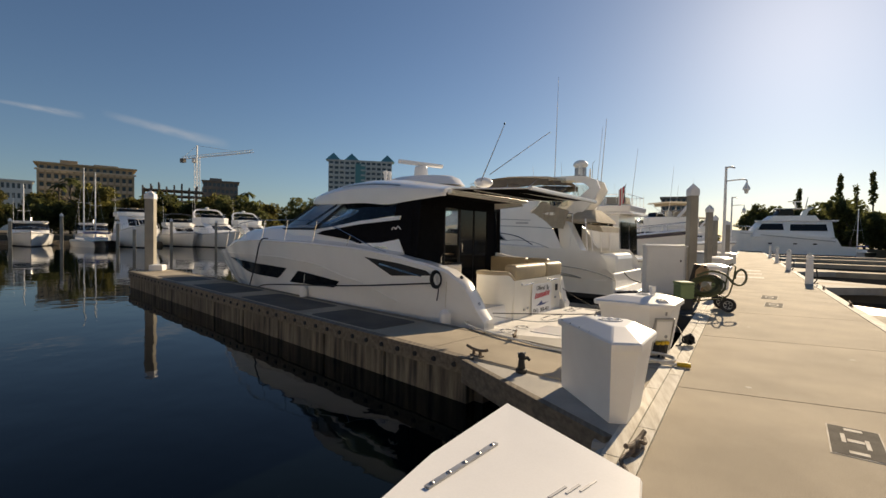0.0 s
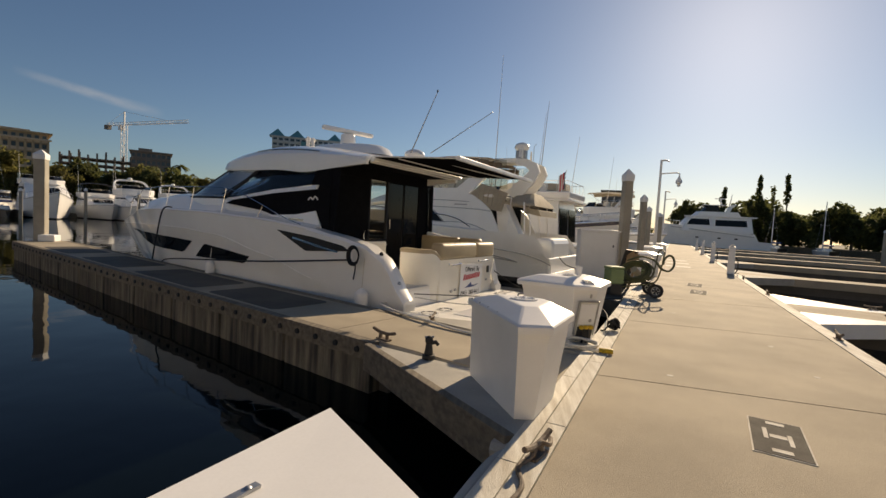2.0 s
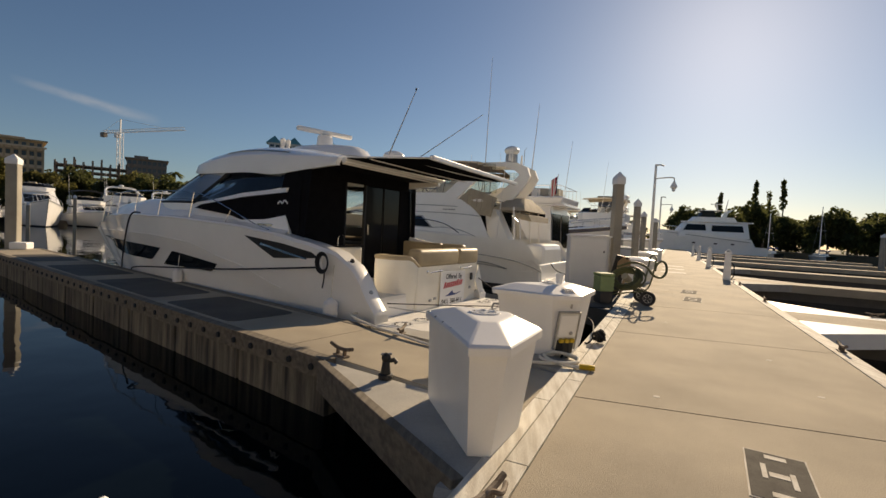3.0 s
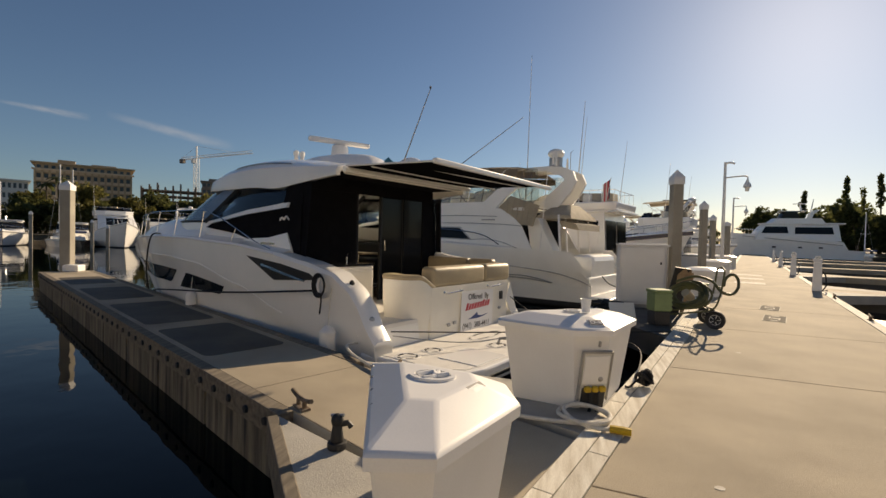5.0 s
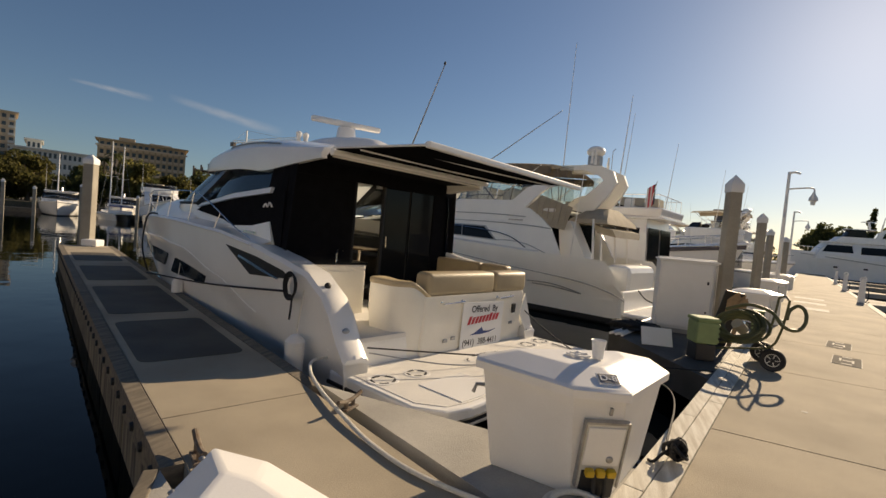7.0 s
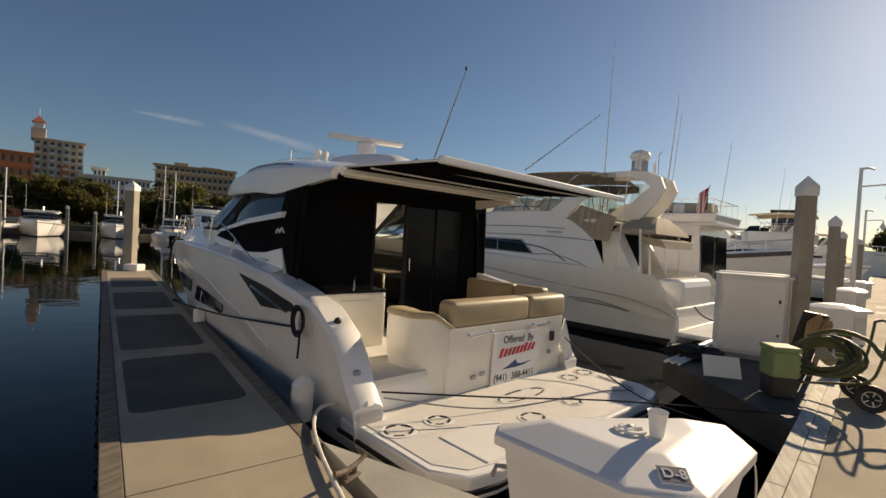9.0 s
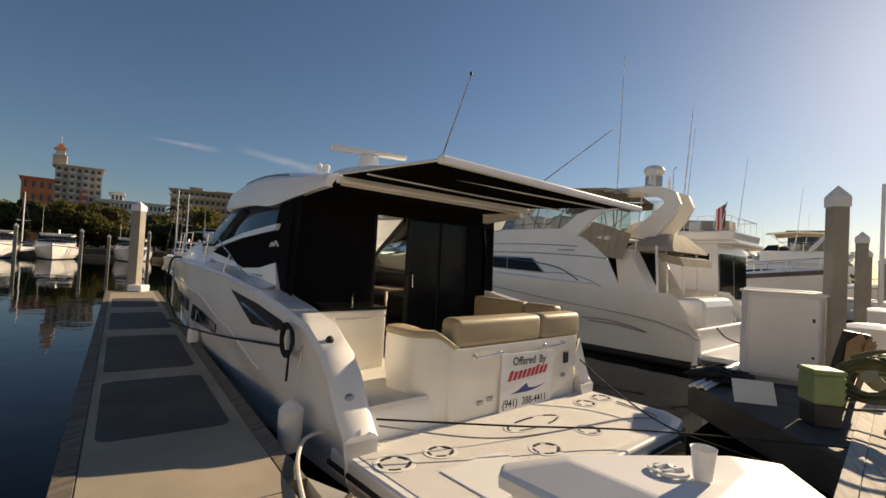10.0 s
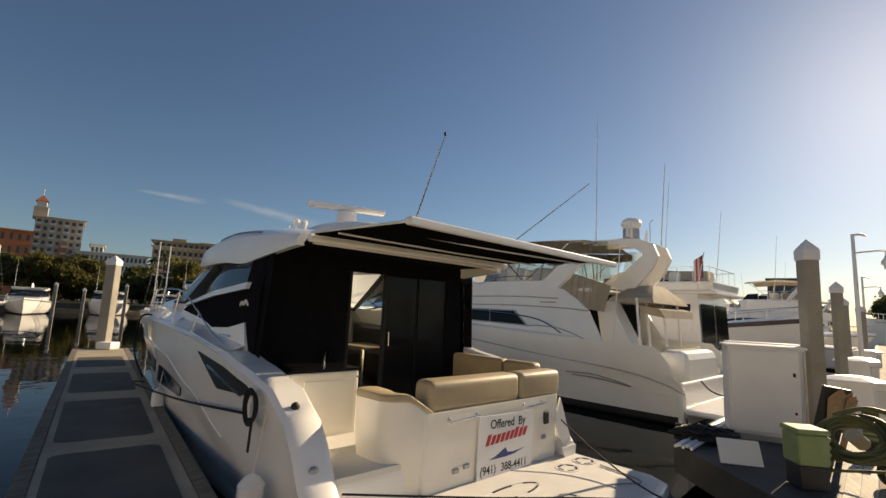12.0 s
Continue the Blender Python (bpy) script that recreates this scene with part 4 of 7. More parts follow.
# electric cabinet on the corner platform
cab = thing("electric_cabinet", place(3.95, 14.55, 0, 2), "white painted metal electric cabinet with a closed door", "cabinet")
part("plinth", box(0, 0, 0, 1.0, 0.62, 0.08), CONC_GREY, cab)
part("body", box(0, 0.02, 0.08, 1.04, 0.62, 1.36, 0.012), PLASTIC, cab)
dr = part("door", box(-0.03, -0.315, 0.13, 0.92, 0.035, 1.27, 0.008), PLASTIC, cab)
part("lock", box(0.36, -0.34, 1.02, 0.035, 0.02, 0.06, 0.004), INK, dr)
part("lock", box(0.36, -0.34, 0.45, 0.03, 0.02, 0.04, 0.004), INK, dr)
part("roof", box(0, 0.02, 1.44, 1.10, 0.70, 0.04, 0.01), PLASTIC, cab)
part("rear_cabinet", box(0.1, 0.56, 0.08, 1.06, 0.42, 1.42, 0.012), PLASTIC, cab)
part("hinge_rail", box(0.5, -0.33, 0.1, 0.03, 0.03, 1.32), GALV, cab)
# green dock step box
gb = thing("storage_bin", place(3.95, 12.05, 0, 18) @ Matrix.Diagonal((0.82, 0.82, 1, 1)), "faded green plastic bin standing in the shade", "bin")
part("base", box(0, 0, 0, 0.36, 0.36, 0.26, 0.02), INK, gb, "dark bin base")
part("body", box(0, 0, 0.26, 0.40, 0.40, 0.34, 0.03), GREENBOX, gb)
for k in range(4):
    part("rib", box(0.205, 0, 0.29 + 0.08 * k, 0.05, 0.34, 0.045, 0.012), GREENBOX, gb)
part("lid", box(0, 0, 0.6, 0.43, 0.43, 0.06, 0.022), GREENBOX, gb, "sun-bleached green lid")
wp = thing("loose_panel", pose(3.38, 12.55, 0.0, 62, 0, 12), "loose white metal panel leaning on the platform", "panel")
part("panel_sheet", box(0, 0.16, 0, 0.5, 0.32, 0.015, 0.004), PLASTIC, wp)
# white poles
pb = thing("pole_bundle", place(0, 0), "bundle of white plastic poles on the platform edge", "pole")
for k in range(5):
    part("pole", tube([(2.62 + 0.05 * k, 12.95 - 0.01 * k, 0.025 + 0.02 * (k % 2)), (3.5 + 0.045 * k, 15.66 - 0.02 * k, 0.03 + 0.025 * (k % 2))], 0.024, 8), FIBRE, pb)
# rags
rag = thing("rope_heap", place(3.05, 13.75), "heap of dark wet rope lying on the platform", "rope")
for k in range(16):
    random.seed(40 + k)
    pts = [(random.uniform(-0.45, 0.5), random.uniform(-0.4, 0.4), random.uniform(0.02, 0.17)) for _ in range(6)]
    part("rope", tube(curve_pts(pts, 5), 0.022, 6), BLACK, rag)
bd = thing("wooden_board", pose(4.42, 13.55, 0.0, 14, 8, 10), "torn cardboard and boards leaning on the pile", "board")
part("board", box(0, 0, 0, 0.32, 0.05, 1.05, 0.01), INK, bd, "dark board")
part("slat", box(0.2, -0.04, 0, 0.07, 0.03, 0.95, 0.005), CARDBOARD, bd)
part("torn_sheet", loft([[(-0.1, -0.05, 0.9), (0.02, -0.06, 1.08), (0.1, -0.04, 0.98), (0.16, -0.05, 1.05)], [(-0.05, -0.06, 0.55), (0.06, -0.075, 0.6), (0.12, -0.05, 0.5), (0.2, -0.06, 0.62)]], False, False), CARDBOARD, bd)
part("torn_sheet", sheet([(0.12, -0.06, 0.5), (0.24, -0.07, 0.55), (0.20, -0.06, 1.0), (0.1, -0.06, 0.95)], 0.012), CARDBOARD, bd)

# hose cart
ct = thing("hose_cart", place(4.55, 12.15, 0, -17.6), "olive hose reel cart with coiled hose and two wheels", "hose cart")


def wheel(x, y, r=0.165):
    """A wheel that rolls across the dock, its face towards -y."""
    def ringpts(rr, yy):
        return [(x + rr * math.cos(k * math.pi / 12), yy, r + rr * math.sin(k * math.pi / 12)) for k in range(24)]
    tyre = part("wheel", loft([ringpts(r * 0.58, y - 0.03), ringpts(r * 0.9, y - 0.045), ringpts(r, y - 0.02), ringpts(r, y + 0.02), ringpts(r * 0.9, y + 0.045), ringpts(r * 0.58, y + 0.03)]), BLACK, ct, "black rubber wheel")
    rim = part("rim", loft([ringpts(r * 0.42, y - 0.02), ringpts(r * 0.56, y - 0.036), ringpts(r * 0.6, y), ringpts(r * 0.56, y + 0.036), ringpts(r * 0.42, y + 0.02)], False, False), PALE, tyre, "pale plastic rim")
    for q in range(5):
        a = q * math.pi * 0.4
        part("spoke", tube([(x, y - 0.02, r), (x + r * 0.5 * math.cos(a), y - 0.02, r + r * 0.5 * math.sin(a))], 0.014, 5), PALE, tyre)
    part("hub", ball(x, y - 0.03, r, 0.03, 0.02, 0.03, seg=10, rings=6), BLACK, tyre)


wheel(0.36, -0.1)
wheel(0.2, 0.46)
part("axle", tube([(0.36, -0.1, 0.165), (0.2, 0.46, 0.165)], 0.014), GALV, ct)
for dx, dy in ((0.0, 0.0), (-0.14, 0.46)):
    part("rail", tube(curve_pts([(-0.55 + dx, -0.14 + dy, 0.04), (-0.45 + dx, -0.12 + dy, 0.16), (-0.1 + dx, -0.08 + dy, 0.24), (0.3 + dx, -0.06 + dy, 0.34), (0.42 + dx, -0.04 + dy, 0.6), (0.48 + dx, -0.02 + dy, 1.05)]), 0.017, 7), GREEN, ct, "olive tube frame")
for x, z in ((-0.42, 0.17), (0.26, 0.33), (0.44, 0.75)):
    part("cross_bar", tube([(x, -0.1, z), (x - 0.14, 0.38, z)], 0.014, 6), GREEN, ct)
part("handle", tube(curve_pts([(0.48, -0.02, 1.05), (0.42, 0.2, 1.1), (0.34, 0.44, 1.05)]), 0.017, 7), GREEN, ct)
nrm = Vector((-0.42, -0.72, 0.55)).normalized()
e1 = nrm.cross(Vector((0, 0, 1))).normalized()
e2 = e1.cross(nrm)
cc = Vector((-0.1, 0.1, 0.55))
for k in range(11):
    random.seed(60 + k)
    r = 0.17 + 0.024 * (k % 6) + (0.012 if k > 5 else 0)
    off = nrm * (0.05 * (k // 6) + random.uniform(-0.015, 0.015)) + e1 * random.uniform(-0.03, 0.03)
    ph = random.uniform(0, 6.28)
    pts = [cc + off + e1 * (r * 1.45 * math.cos(a)) + e2 * (r * math.sin(a)) + nrm * (0.03 * math.sin(2 * a + ph)) for a in [i * math.pi / 12 for i in range(25)]]
    part("hose_coil", tube(pts, 0.021, 7), GREEN, ct, "olive green garden hose")
part("hose_tail", tube(curve_pts([(-0.3, 0.0, 0.8), (0.0, 0.0, 0.92), (0.28, -0.06, 0.86), (0.42, -0.12, 0.7), (0.54, -0.08, 0.64), (0.63, 0.0, 0.66), (0.69, 0.1, 0.77), (0.67, 0.18, 0.92), (0.58, 0.18, 0.98), (0.49, 0.1, 0.9), (0.47, 0.0, 0.78)]), 0.026, 7), GREEN, ct)
part("reel_drum", tube([cc - nrm * 0.1, cc + nrm * 0.1], 0.08, 14), TANCANVAS, ct)
gc = thing("storage_bin", place(5.28, 14.5, 0, -17.6) @ Matrix.Diagonal((0.55, 0.55, 0.62, 1)), "olive ribbed plastic bin standing on the dock", "bin")
part("body", box(0, 0, 0.25, 0.36, 0.34, 0.7, 0.03), GREEN, gc)
part("base", box(0, 0, 0, 0.3, 0.3, 0.25, 0.02), INK, gc)
for k in range(5):
    part("rib", box(0, -0.165, 0.3 + 0.12 * k, 0.34, 0.05, 0.06, 0.015), GREENBOX, gc)
part("lid", box(0, 0, 0.95, 0.39, 0.37, 0.06, 0.02), GREENBOX, gc)

# white shore power box behind the pile, and lean-to boxes further on
for x, y, s, rz in ((6.0, 17.9, 1.0, 20), (8.4, 26.0, 1.0, 20), (9.3, 28.6, 0.9, 20), (11.7, 36.0, 1.0, 20)):
    t = thing("dock_box", place(x, y, 0, rz), "white fibreglass dock box on the far dock corner", "dock box", "dock boxes")
    poly = [(-0.7, -0.1), (0.1, -0.5), (0.55, -0.35), (0.6, 0.3), (0.3, 0.5), (-0.6, 0.1)]
    part("body", prism([(a * 0.9 * s, b * 0.9 * s) for a, b in poly], 0, 0.74 * s), FIBRE, t)
    part("lid", hexa_lid([(a * s, b * s) for a, b in poly], 0.74 * s, 0.1, 0.5), FIBRE, t)
    part("socket_panel", box(0.3 * s, -0.4 * s, 0.1, 0.3, 0.04, 0.5, 0.01, rz=18), PALE, t)

# black connectors and shore cord
for x, y in ((3.16, 7.92), ):
    t = thing("rope_ball", place(x, y), "black coiled mooring line bundle on the plank", "rope")
    for k in range(9):
        random.seed(90 + k)
        ax = Vector((random.uniform(-1, 1), random.uniform(-1, 1), random.uniform(-0.6, 0.6))).normalized()
        u1 = ax.orthogonal().normalized()
        u2 = ax.cross(u1)
        r = random.uniform(0.05, 0.085)
        cb = Vector((random.uniform(-0.03, 0.03), random.uniform(-0.03, 0.03), 0.1))
        part("line", tube([cb + u1 * (r * math.cos(q)) + u2 * (r * random.uniform(0.85, 1.1) * math.sin(q)) for q in [i * math.pi / 8 for i in range(17)]], 0.016, 6), ROPE_B, t)
    part("line_end", tube(curve_pts([(-0.02, 0.02, 0.1), (-0.1, -0.05, 0.06), (-0.16, -0.12, 0.02), (-0.2, -0.1, 0.015)]), 0.012, 6), ROPE_B, t)
cord = thing("shore_power_cord", place(0, 0, 0), "white coiled shore power cord with a yellow plug", "cord")
pts = [(-0.1, 8.9, -0.13), (-0.42, 8.72, -0.02), (-0.52, 8.35, 0.03), (-0.3, 7.98, 0.035), (0.1, 7.6, 0.035), (0.55, 7.25, 0.035), (1.0, 6.95, 0.02), (1.5, 6.72, 0.02), (2.1, 6.62, 0.02), (2.5, 6.62, 0.03), (2.74, 6.8, 0.03), (2.6, 7.0, 0.04), (2.38, 6.92, 0.05), (2.32, 6.72, 0.05), (2.5, 6.55, 0.06), (2.7, 6.62, 0.06), (2.72, 6.85, 0.06), (2.5, 6.95, 0.07), (2.36, 6.8, 0.07), (2.45, 6.6, 0.05), (2.62, 6.55, 0.03), (2.74, 6.56, 0.03)]
part("cord", tube(curve_pts(pts, 8), 0.018, 8), ROPE_W, cord)
part("plug", tube([(2.72, 6.56, 0.035), (2.82, 6.55, 0.035), (2.88, 6.54, 0.035)], [0.03, 0.034, 0.03]), YELLOW, cord, "yellow plug")

# deck plates
def deck_plate(a, b, sa, sb, rot=0.0):
    c = md(a, b, 0.0)
    t = thing("deck_plate", place(c.x, c.y, -0.004, -17.6 + rot), "grey steel deck hatch plate with white marking", "hatch plate", "deck hatch plates")
    rim = part("rim", box(0, 0, 0, sb, sa, 0.009), WORNPAINT, t, "pale worn rim")
    part("plate", box(0, 0, 0.008, sb * 0.94, sa * 0.96, 0.004), STEEL, t, "dull steel plate")
    for dx, dy, w, l in ((-0.22, 0.05, 0.08, 0.3), (0.2, -0.05, 0.08, 0.3), (0, 0, 0.3, 0.09), (0.0, 0.38, 0.34, 0.08), (0.0, -0.38, 0.34, 0.08)):
        part("mark", box(dx * sb, dy * sa, 0.012, w * sb, l * sa, 0.003), WORNPAINT, t)
    return t


deck_plate(1.07, 1.40, 0.72, 0.36, -4)
deck_plate(12.6, 1.25, 0.95, 0.4, -4)
deck_plate(10.7, 1.27, 0.95, 0.4, -4)
for k in range(3):
    c = md(21.2 + 2.9 * k, 0.85)
    zb = thing("deck_marking", place(c.x, c.y, 0, -17.6), "white painted stripe across the main dock", "marking", "painted stripes")
    part("stripe", box(0, 0, 0.001, 1.05, 1.0, 0.004), WORNPAINT, zb)
for a, b in ((2.24, 0.67), (4.6, 1.9), (3.2, 2.1), (6.6, 0.7)):
    c = md(a, b)
    t = thing("paint_drip", place(c.x, c.y), "small white paint spot on the dock", "paint spot", "paint spots")
    part("spot", prism([(0.03 * math.cos(k * 0.9) * (1 + 0.4 * math.sin(k * 2.1)), 0.03 * math.sin(k * 0.9)) for k in range(7)], 0.0005, 0.003), WORNPAINT, t)

# power pedestals along the right edge
for a in (19.2, 29.3, 40.8, 52.5):
    c = md(a, MW - 0.28)
    t = thing("power_pedestal", place(c.x, c.y, 0, -17.6), "white power pedestal with a black cable at the dock edge", "pedestal", "power pedestals")
    part("body", prism([(-0.13, -0.12), (0.13, -0.12), (0.13, 0.12), (-0.13, 0.12)], 0, 1.0, 0.015, taper=0.8), FIBRE, t)
    part("head", box(0, 0, 1.0, 0.24, 0.22, 0.12, 0.02), FIBRE, t)
    part("lamp_cap", ball(0, 0, 1.15, 0.09, 0.09, 0.07), PALE, t)
    part("cable", tube(curve_pts([(0.12, 0.02, 0.7), (0.22, 0.02, 0.55), (0.24, 0.0, 0.2), (0.16, 0.05, 0.02), (0.3, 0.2, 0.02)]), 0.022), BLACK, t)

# dock lamps
for x, y, h in ((11.0, 34.2, 6.5), (18.4, 58.0, 6.5)):
    t = thing("street_lamp", place(x, y, 0, -17.6), "tall pale steel dock lamp with one hanging lantern", "lamp", "dock lamps")
    part("pole", tube([(0, 0, 0), (0, 0, h)], [0.11, 0.075]), PLASTIC, t)
    part("arm", tube(curve_pts([(0, 0, h - 0.95), (0.5, 0, h - 0.9), (1.1, 0, h - 0.9), (1.15, 0, h - 1.2)]), 0.045), PLASTIC, t)
    part("arm", tube(curve_pts([(0, 0, h - 0.08), (0.25, 0, h - 0.03), (0.5, 0, h - 0.12)]), 0.06), PLASTIC, t)
    part("lantern", loft([[(1.15 + r * math.cos(k * math.pi / 6), r * math.sin(k * math.pi / 6), zz) for k in range(12)] for r, zz in ((0.06, h - 1.12), (0.1, h - 1.25), (0.2, h - 1.4), (0.21, h - 1.55), (0.12, h - 1.6), (0.1, h - 1.78), (0.03, h - 1.8))]), PLASTIC, t, "pale lantern")

# right fingers
for i, a in enumerate((9.6, 20.0, 30.5, 42.0, 54.0, 66.0)):
    L = 16 if i == 0 else 18
    ob = structure("pavement_finger_%d" % (i + 2), prism([md(a - 0.7, MW), md(a - 0.7, MW + L), md(a + 0.7, MW + L), md(a + 0.7, MW)], -0.3, -0.002), CONCRETE, "tan concrete finger pier with pale edges", "dock")
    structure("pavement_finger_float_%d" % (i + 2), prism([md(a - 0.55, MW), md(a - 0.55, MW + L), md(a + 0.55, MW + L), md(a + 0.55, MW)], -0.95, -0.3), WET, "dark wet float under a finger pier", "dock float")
    structure("pavement_corner_%d" % (2 * i + 2), prism([md(a - 2.2, MW), md(a - 0.7, MW + 1.9), md(a - 0.7, MW)], -0.28, -0.003), (FIBRE if i == 0 else CONC_GREY), "pale corner plate beside a finger pier", "dock")
    structure("pavement_corner_%d" % (2 * i + 3), prism([md(a + 2.6, MW), md(a + 0.7, MW), md(a + 0.7, MW + 2.4)], -0.28, -0.003), (FIBRE if i == 0 else CONC_GREY), "pale corner plate beside a finger pier", "dock")


# ---- other boats ----
def yacht(m, L, B, F, label, house=(0.18, 0.68, 1.5), fly=0.0, canvas=None, stripe=None, arch=True, rail=True, bottom=ANTIFOUL, hullmat=GEL, window=BLACKGLASS, antennas=2, aft_open=True, raised=0.0, group="moored boats"):
    """A motor yacht: origin at the middle of the stern on the waterline, bow along +y."""
    t = thing("motor_boat", m, label, "boat", group)
    b = B / 2

    def hb(y):
        f = y / L
        w = b * (0.93 + 0.07 * min(1, f / 0.3)) if f < 0.45 else b * max(0.015, 1 - ((f - 0.45) / 0.55) ** 1.85)
        zs = F * (0.68 + 0.32 * f ** 1.3) + raised * max(0, f - 0.5)
        return w, zs
    n = 22
    up, low = [], []
    for i in range(n + 1):
        y = L * i / n
        w, zs = hb(y)
        f = i / n
        wl = w * (0.9 if f < 0.4 else 0.9 - 0.62 * ((f - 0.4) / 0.6) ** 1.1)
        ystem = y - (0.0 if f < 0.8 else 0.09 * L * ((f - 0.8) / 0.2) ** 1.5)
        pts = []
        for k in range(6):
            g = k / 5
            pts.append((wl + (w - wl) * g ** 0.7, y + (ystem - y) * (1 - g), zs * g + 0.12 * (1 - g)))
        up.append([(-p[0], p[1], p[2]) for p in pts[::-1]] + pts)
        low.append([(-wl, ystem, 0.12), (-wl * 0.9, ystem, -0.2), (0, ystem, -0.7), (wl * 0.9, ystem, -0.2), (wl, ystem, 0.12)])
    part("hull", loft(up, False, False), hullmat, t)
    part("hull_bottom", loft(low, False, False), bottom, t, "dark antifouled bottom")
    w0, z0 = hb(0)
    part("transom", sheet([(-w0, 0, z0), (-w0 * 0.9, 0, 0.12), (-w0 * 0.7, 0, -0.4), (w0 * 0.7, 0, -0.4), (w0 * 0.9, 0, 0.12), (w0, 0, z0)], 0.03), hullmat, t)
    deck = []
    for i in range(n + 1):
        y = L * i / n
        w, zs = hb(y)
        cr = 0.05 + 0.28 * max(0, (i / n - 0.45)) * (1.2 if i / n < 0.9 else 0.6)
        deck.append([(-w, y, zs), (-w * 0.96, y, zs + 0.04), (-w * 0.6, y, zs + cr * 0.8), (0, y, zs + cr), (w * 0.6, y, zs + cr * 0.8), (w * 0.96, y, zs + 0.04), (w, y, zs)])
    part("deck", loft(deck, False, False), GEL, t)
    for x0, x1 in ((-0.72, -0.05), (0.05, 0.72)):
        yb_, zb_ = L * house[0] - 0.03, hb(L * house[0])[1]
        part("saloon_glass", sheet([(x0 * b, yb_, zb_ + 0.1), (x1 * b, yb_, zb_ + 0.1), (x1 * b, yb_ + 0.08, zb_ + house[2] * 0.86), (x0 * b, yb_ + 0.08, zb_ + house[2] * 0.86)], 0.02), window, t, "dark saloon door glass")
    part("swim_step", box(0, -0.4, 0.22, B * 0.86, 0.85, 0.1, 0.04), GEL, t)
    sec = []
    for i in range(n + 1):
        y = L * i / n
        w, zs = hb(y)
        sec.append([(-w - 0.02, y, zs - 0.12 - (0.16 if stripe else 0)), (-w - 0.025, y, zs - 0.03)])
    part("sheer_band", loft(sec, False, False), stripe or GALV, t)
    part("sheer_band", loft([[(-p[0], p[1], p[2]) for p in s] for s in sec], False, False), stripe or GALV, t)
    # house
    y0, y1, hh = L * house[0], L * house[1], house[2]
    zb = hb((y0 + y1) / 2)[1] - 0.05
    hw = b * 0.8

    def ring(z, f):
        fr = y1 - (y1 - y0) * 0.42 * f
        return [(-hw * (1 - 0.1 * f), y0 + 0.15 * f, z), (-hw * (1 - 0.1 * f), fr - 0.5, z), (-hw * 0.62 * (1 - 0.1 * f), fr - 0.08, z), (0, fr, z), (hw * 0.62 * (1 - 0.1 * f), fr - 0.08, z), (hw * (1 - 0.1 * f), fr - 0.5, z), (hw * (1 - 0.1 * f), y0 + 0.15 * f, z)]
    hs = part("house", loft([ring(zb, 0), ring(zb + hh * 0.45, 0.3), ring(zb + hh * 0.85, 0.85), ring(zb + hh, 1.0)]), GEL, t)
    # windows as proud panels
    for s in (-1, 1):
        def hp(y, z):
            f = min(1, max(0, (z - zb) / hh))
            return (s * (hw * (1 - 0.1 * f) + 0.012), y, z)
        ya, yb = y0 + 0.35, y1 - (y1 - y0) * 0.34
        k = 3
        for q in range(k):
            u0, u1 = ya + (yb - ya) * q / k + 0.05, ya + (yb - ya) * (q + 1) / k - 0.05
            zt = zb + hh * (0.82 if q < 2 else 0.74)
            part("side_window", sheet([hp(u0, zb + hh * 0.42), hp(u1, zb + hh * 0.42), hp(u1 - (0.25 if q == 2 else 0), zt), hp(u0, zb + hh * 0.82)], 0.01 * -s), window, hs, "dark side window")
    for s in (-1, 0, 1):
        a, c2 = (-0.6, -0.2) if s < 0 else ((-0.18, 0.18) if s == 0 else (0.2, 0.6))
        def wp(fx, f):
            r = ring(zb + hh * f, {0.45: 0.3, 0.85: 0.85}.get(f, f))
            fr = r[3][1]
            return (fx * hw, fr - 0.08 * (abs(fx) / 0.62) + 0.02, zb + hh * f)
        part("windscreen", sheet([wp(a, 0.45), wp(c2, 0.45), wp(c2 * 0.9, 0.85), wp(a * 0.9, 0.85)], 0.012), window, hs, "dark front window")
    part("house_roof", prism([(p[0] * 1.08, p[1] + (0.25 if p[1] > (y0 + y1) / 2 else -0.7)) for p in ring(0, 1.0)], zb + hh, zb + hh + 0.1, 0.03), GEL, t)
    zr = zb + hh + 0.1
    if fly:
        fy0, fy1 = y0 - 0.4, y1 - (y1 - y0) * 0.5
        part("flybridge", prism([(-hw * 0.95, fy0), (-hw * 0.95, fy1 - 0.6), (-hw * 0.5, fy1), (hw * 0.5, fy1), (hw * 0.95, fy1 - 0.6), (hw * 0.95, fy0)], zr, zr + fly, 0.08, taper=1.03), GEL, t)
        part("fly_screen", loft([[(-hw * 0.9, fy1 - 1.0, zr + fly), (-hw * 0.45, fy1 - 0.1, zr + fly), (hw * 0.45, fy1 - 0.1, zr + fly), (hw * 0.9, fy1 - 1.0, zr + fly)], [(-hw * 0.8, fy1 - 1.2, zr + fly + 0.4), (-hw * 0.4, fy1 - 0.4, zr + fly + 0.4), (hw * 0.4, fy1 - 0.4, zr + fly + 0.4), (hw * 0.8, fy1 - 1.2, zr + fly + 0.4)]], False, False), window, t)
        part("helm_seat", box(0, fy1 - 1.9, zr + fly, 1.2, 0.5, 0.5, 0.1), GEL_SHADE, t)
        rail_pts = [(-hw * 0.92, fy1 - 1.2), (-hw * 0.92, fy0 + 0.1), (hw * 0.92, fy0 + 0.1), (hw * 0.92, fy1 - 1.2)]
        part("fly_rail", tube([(x, y, zr + fly + 0.55) for x, y in rail_pts], 0.018, 6), CHROME, t)
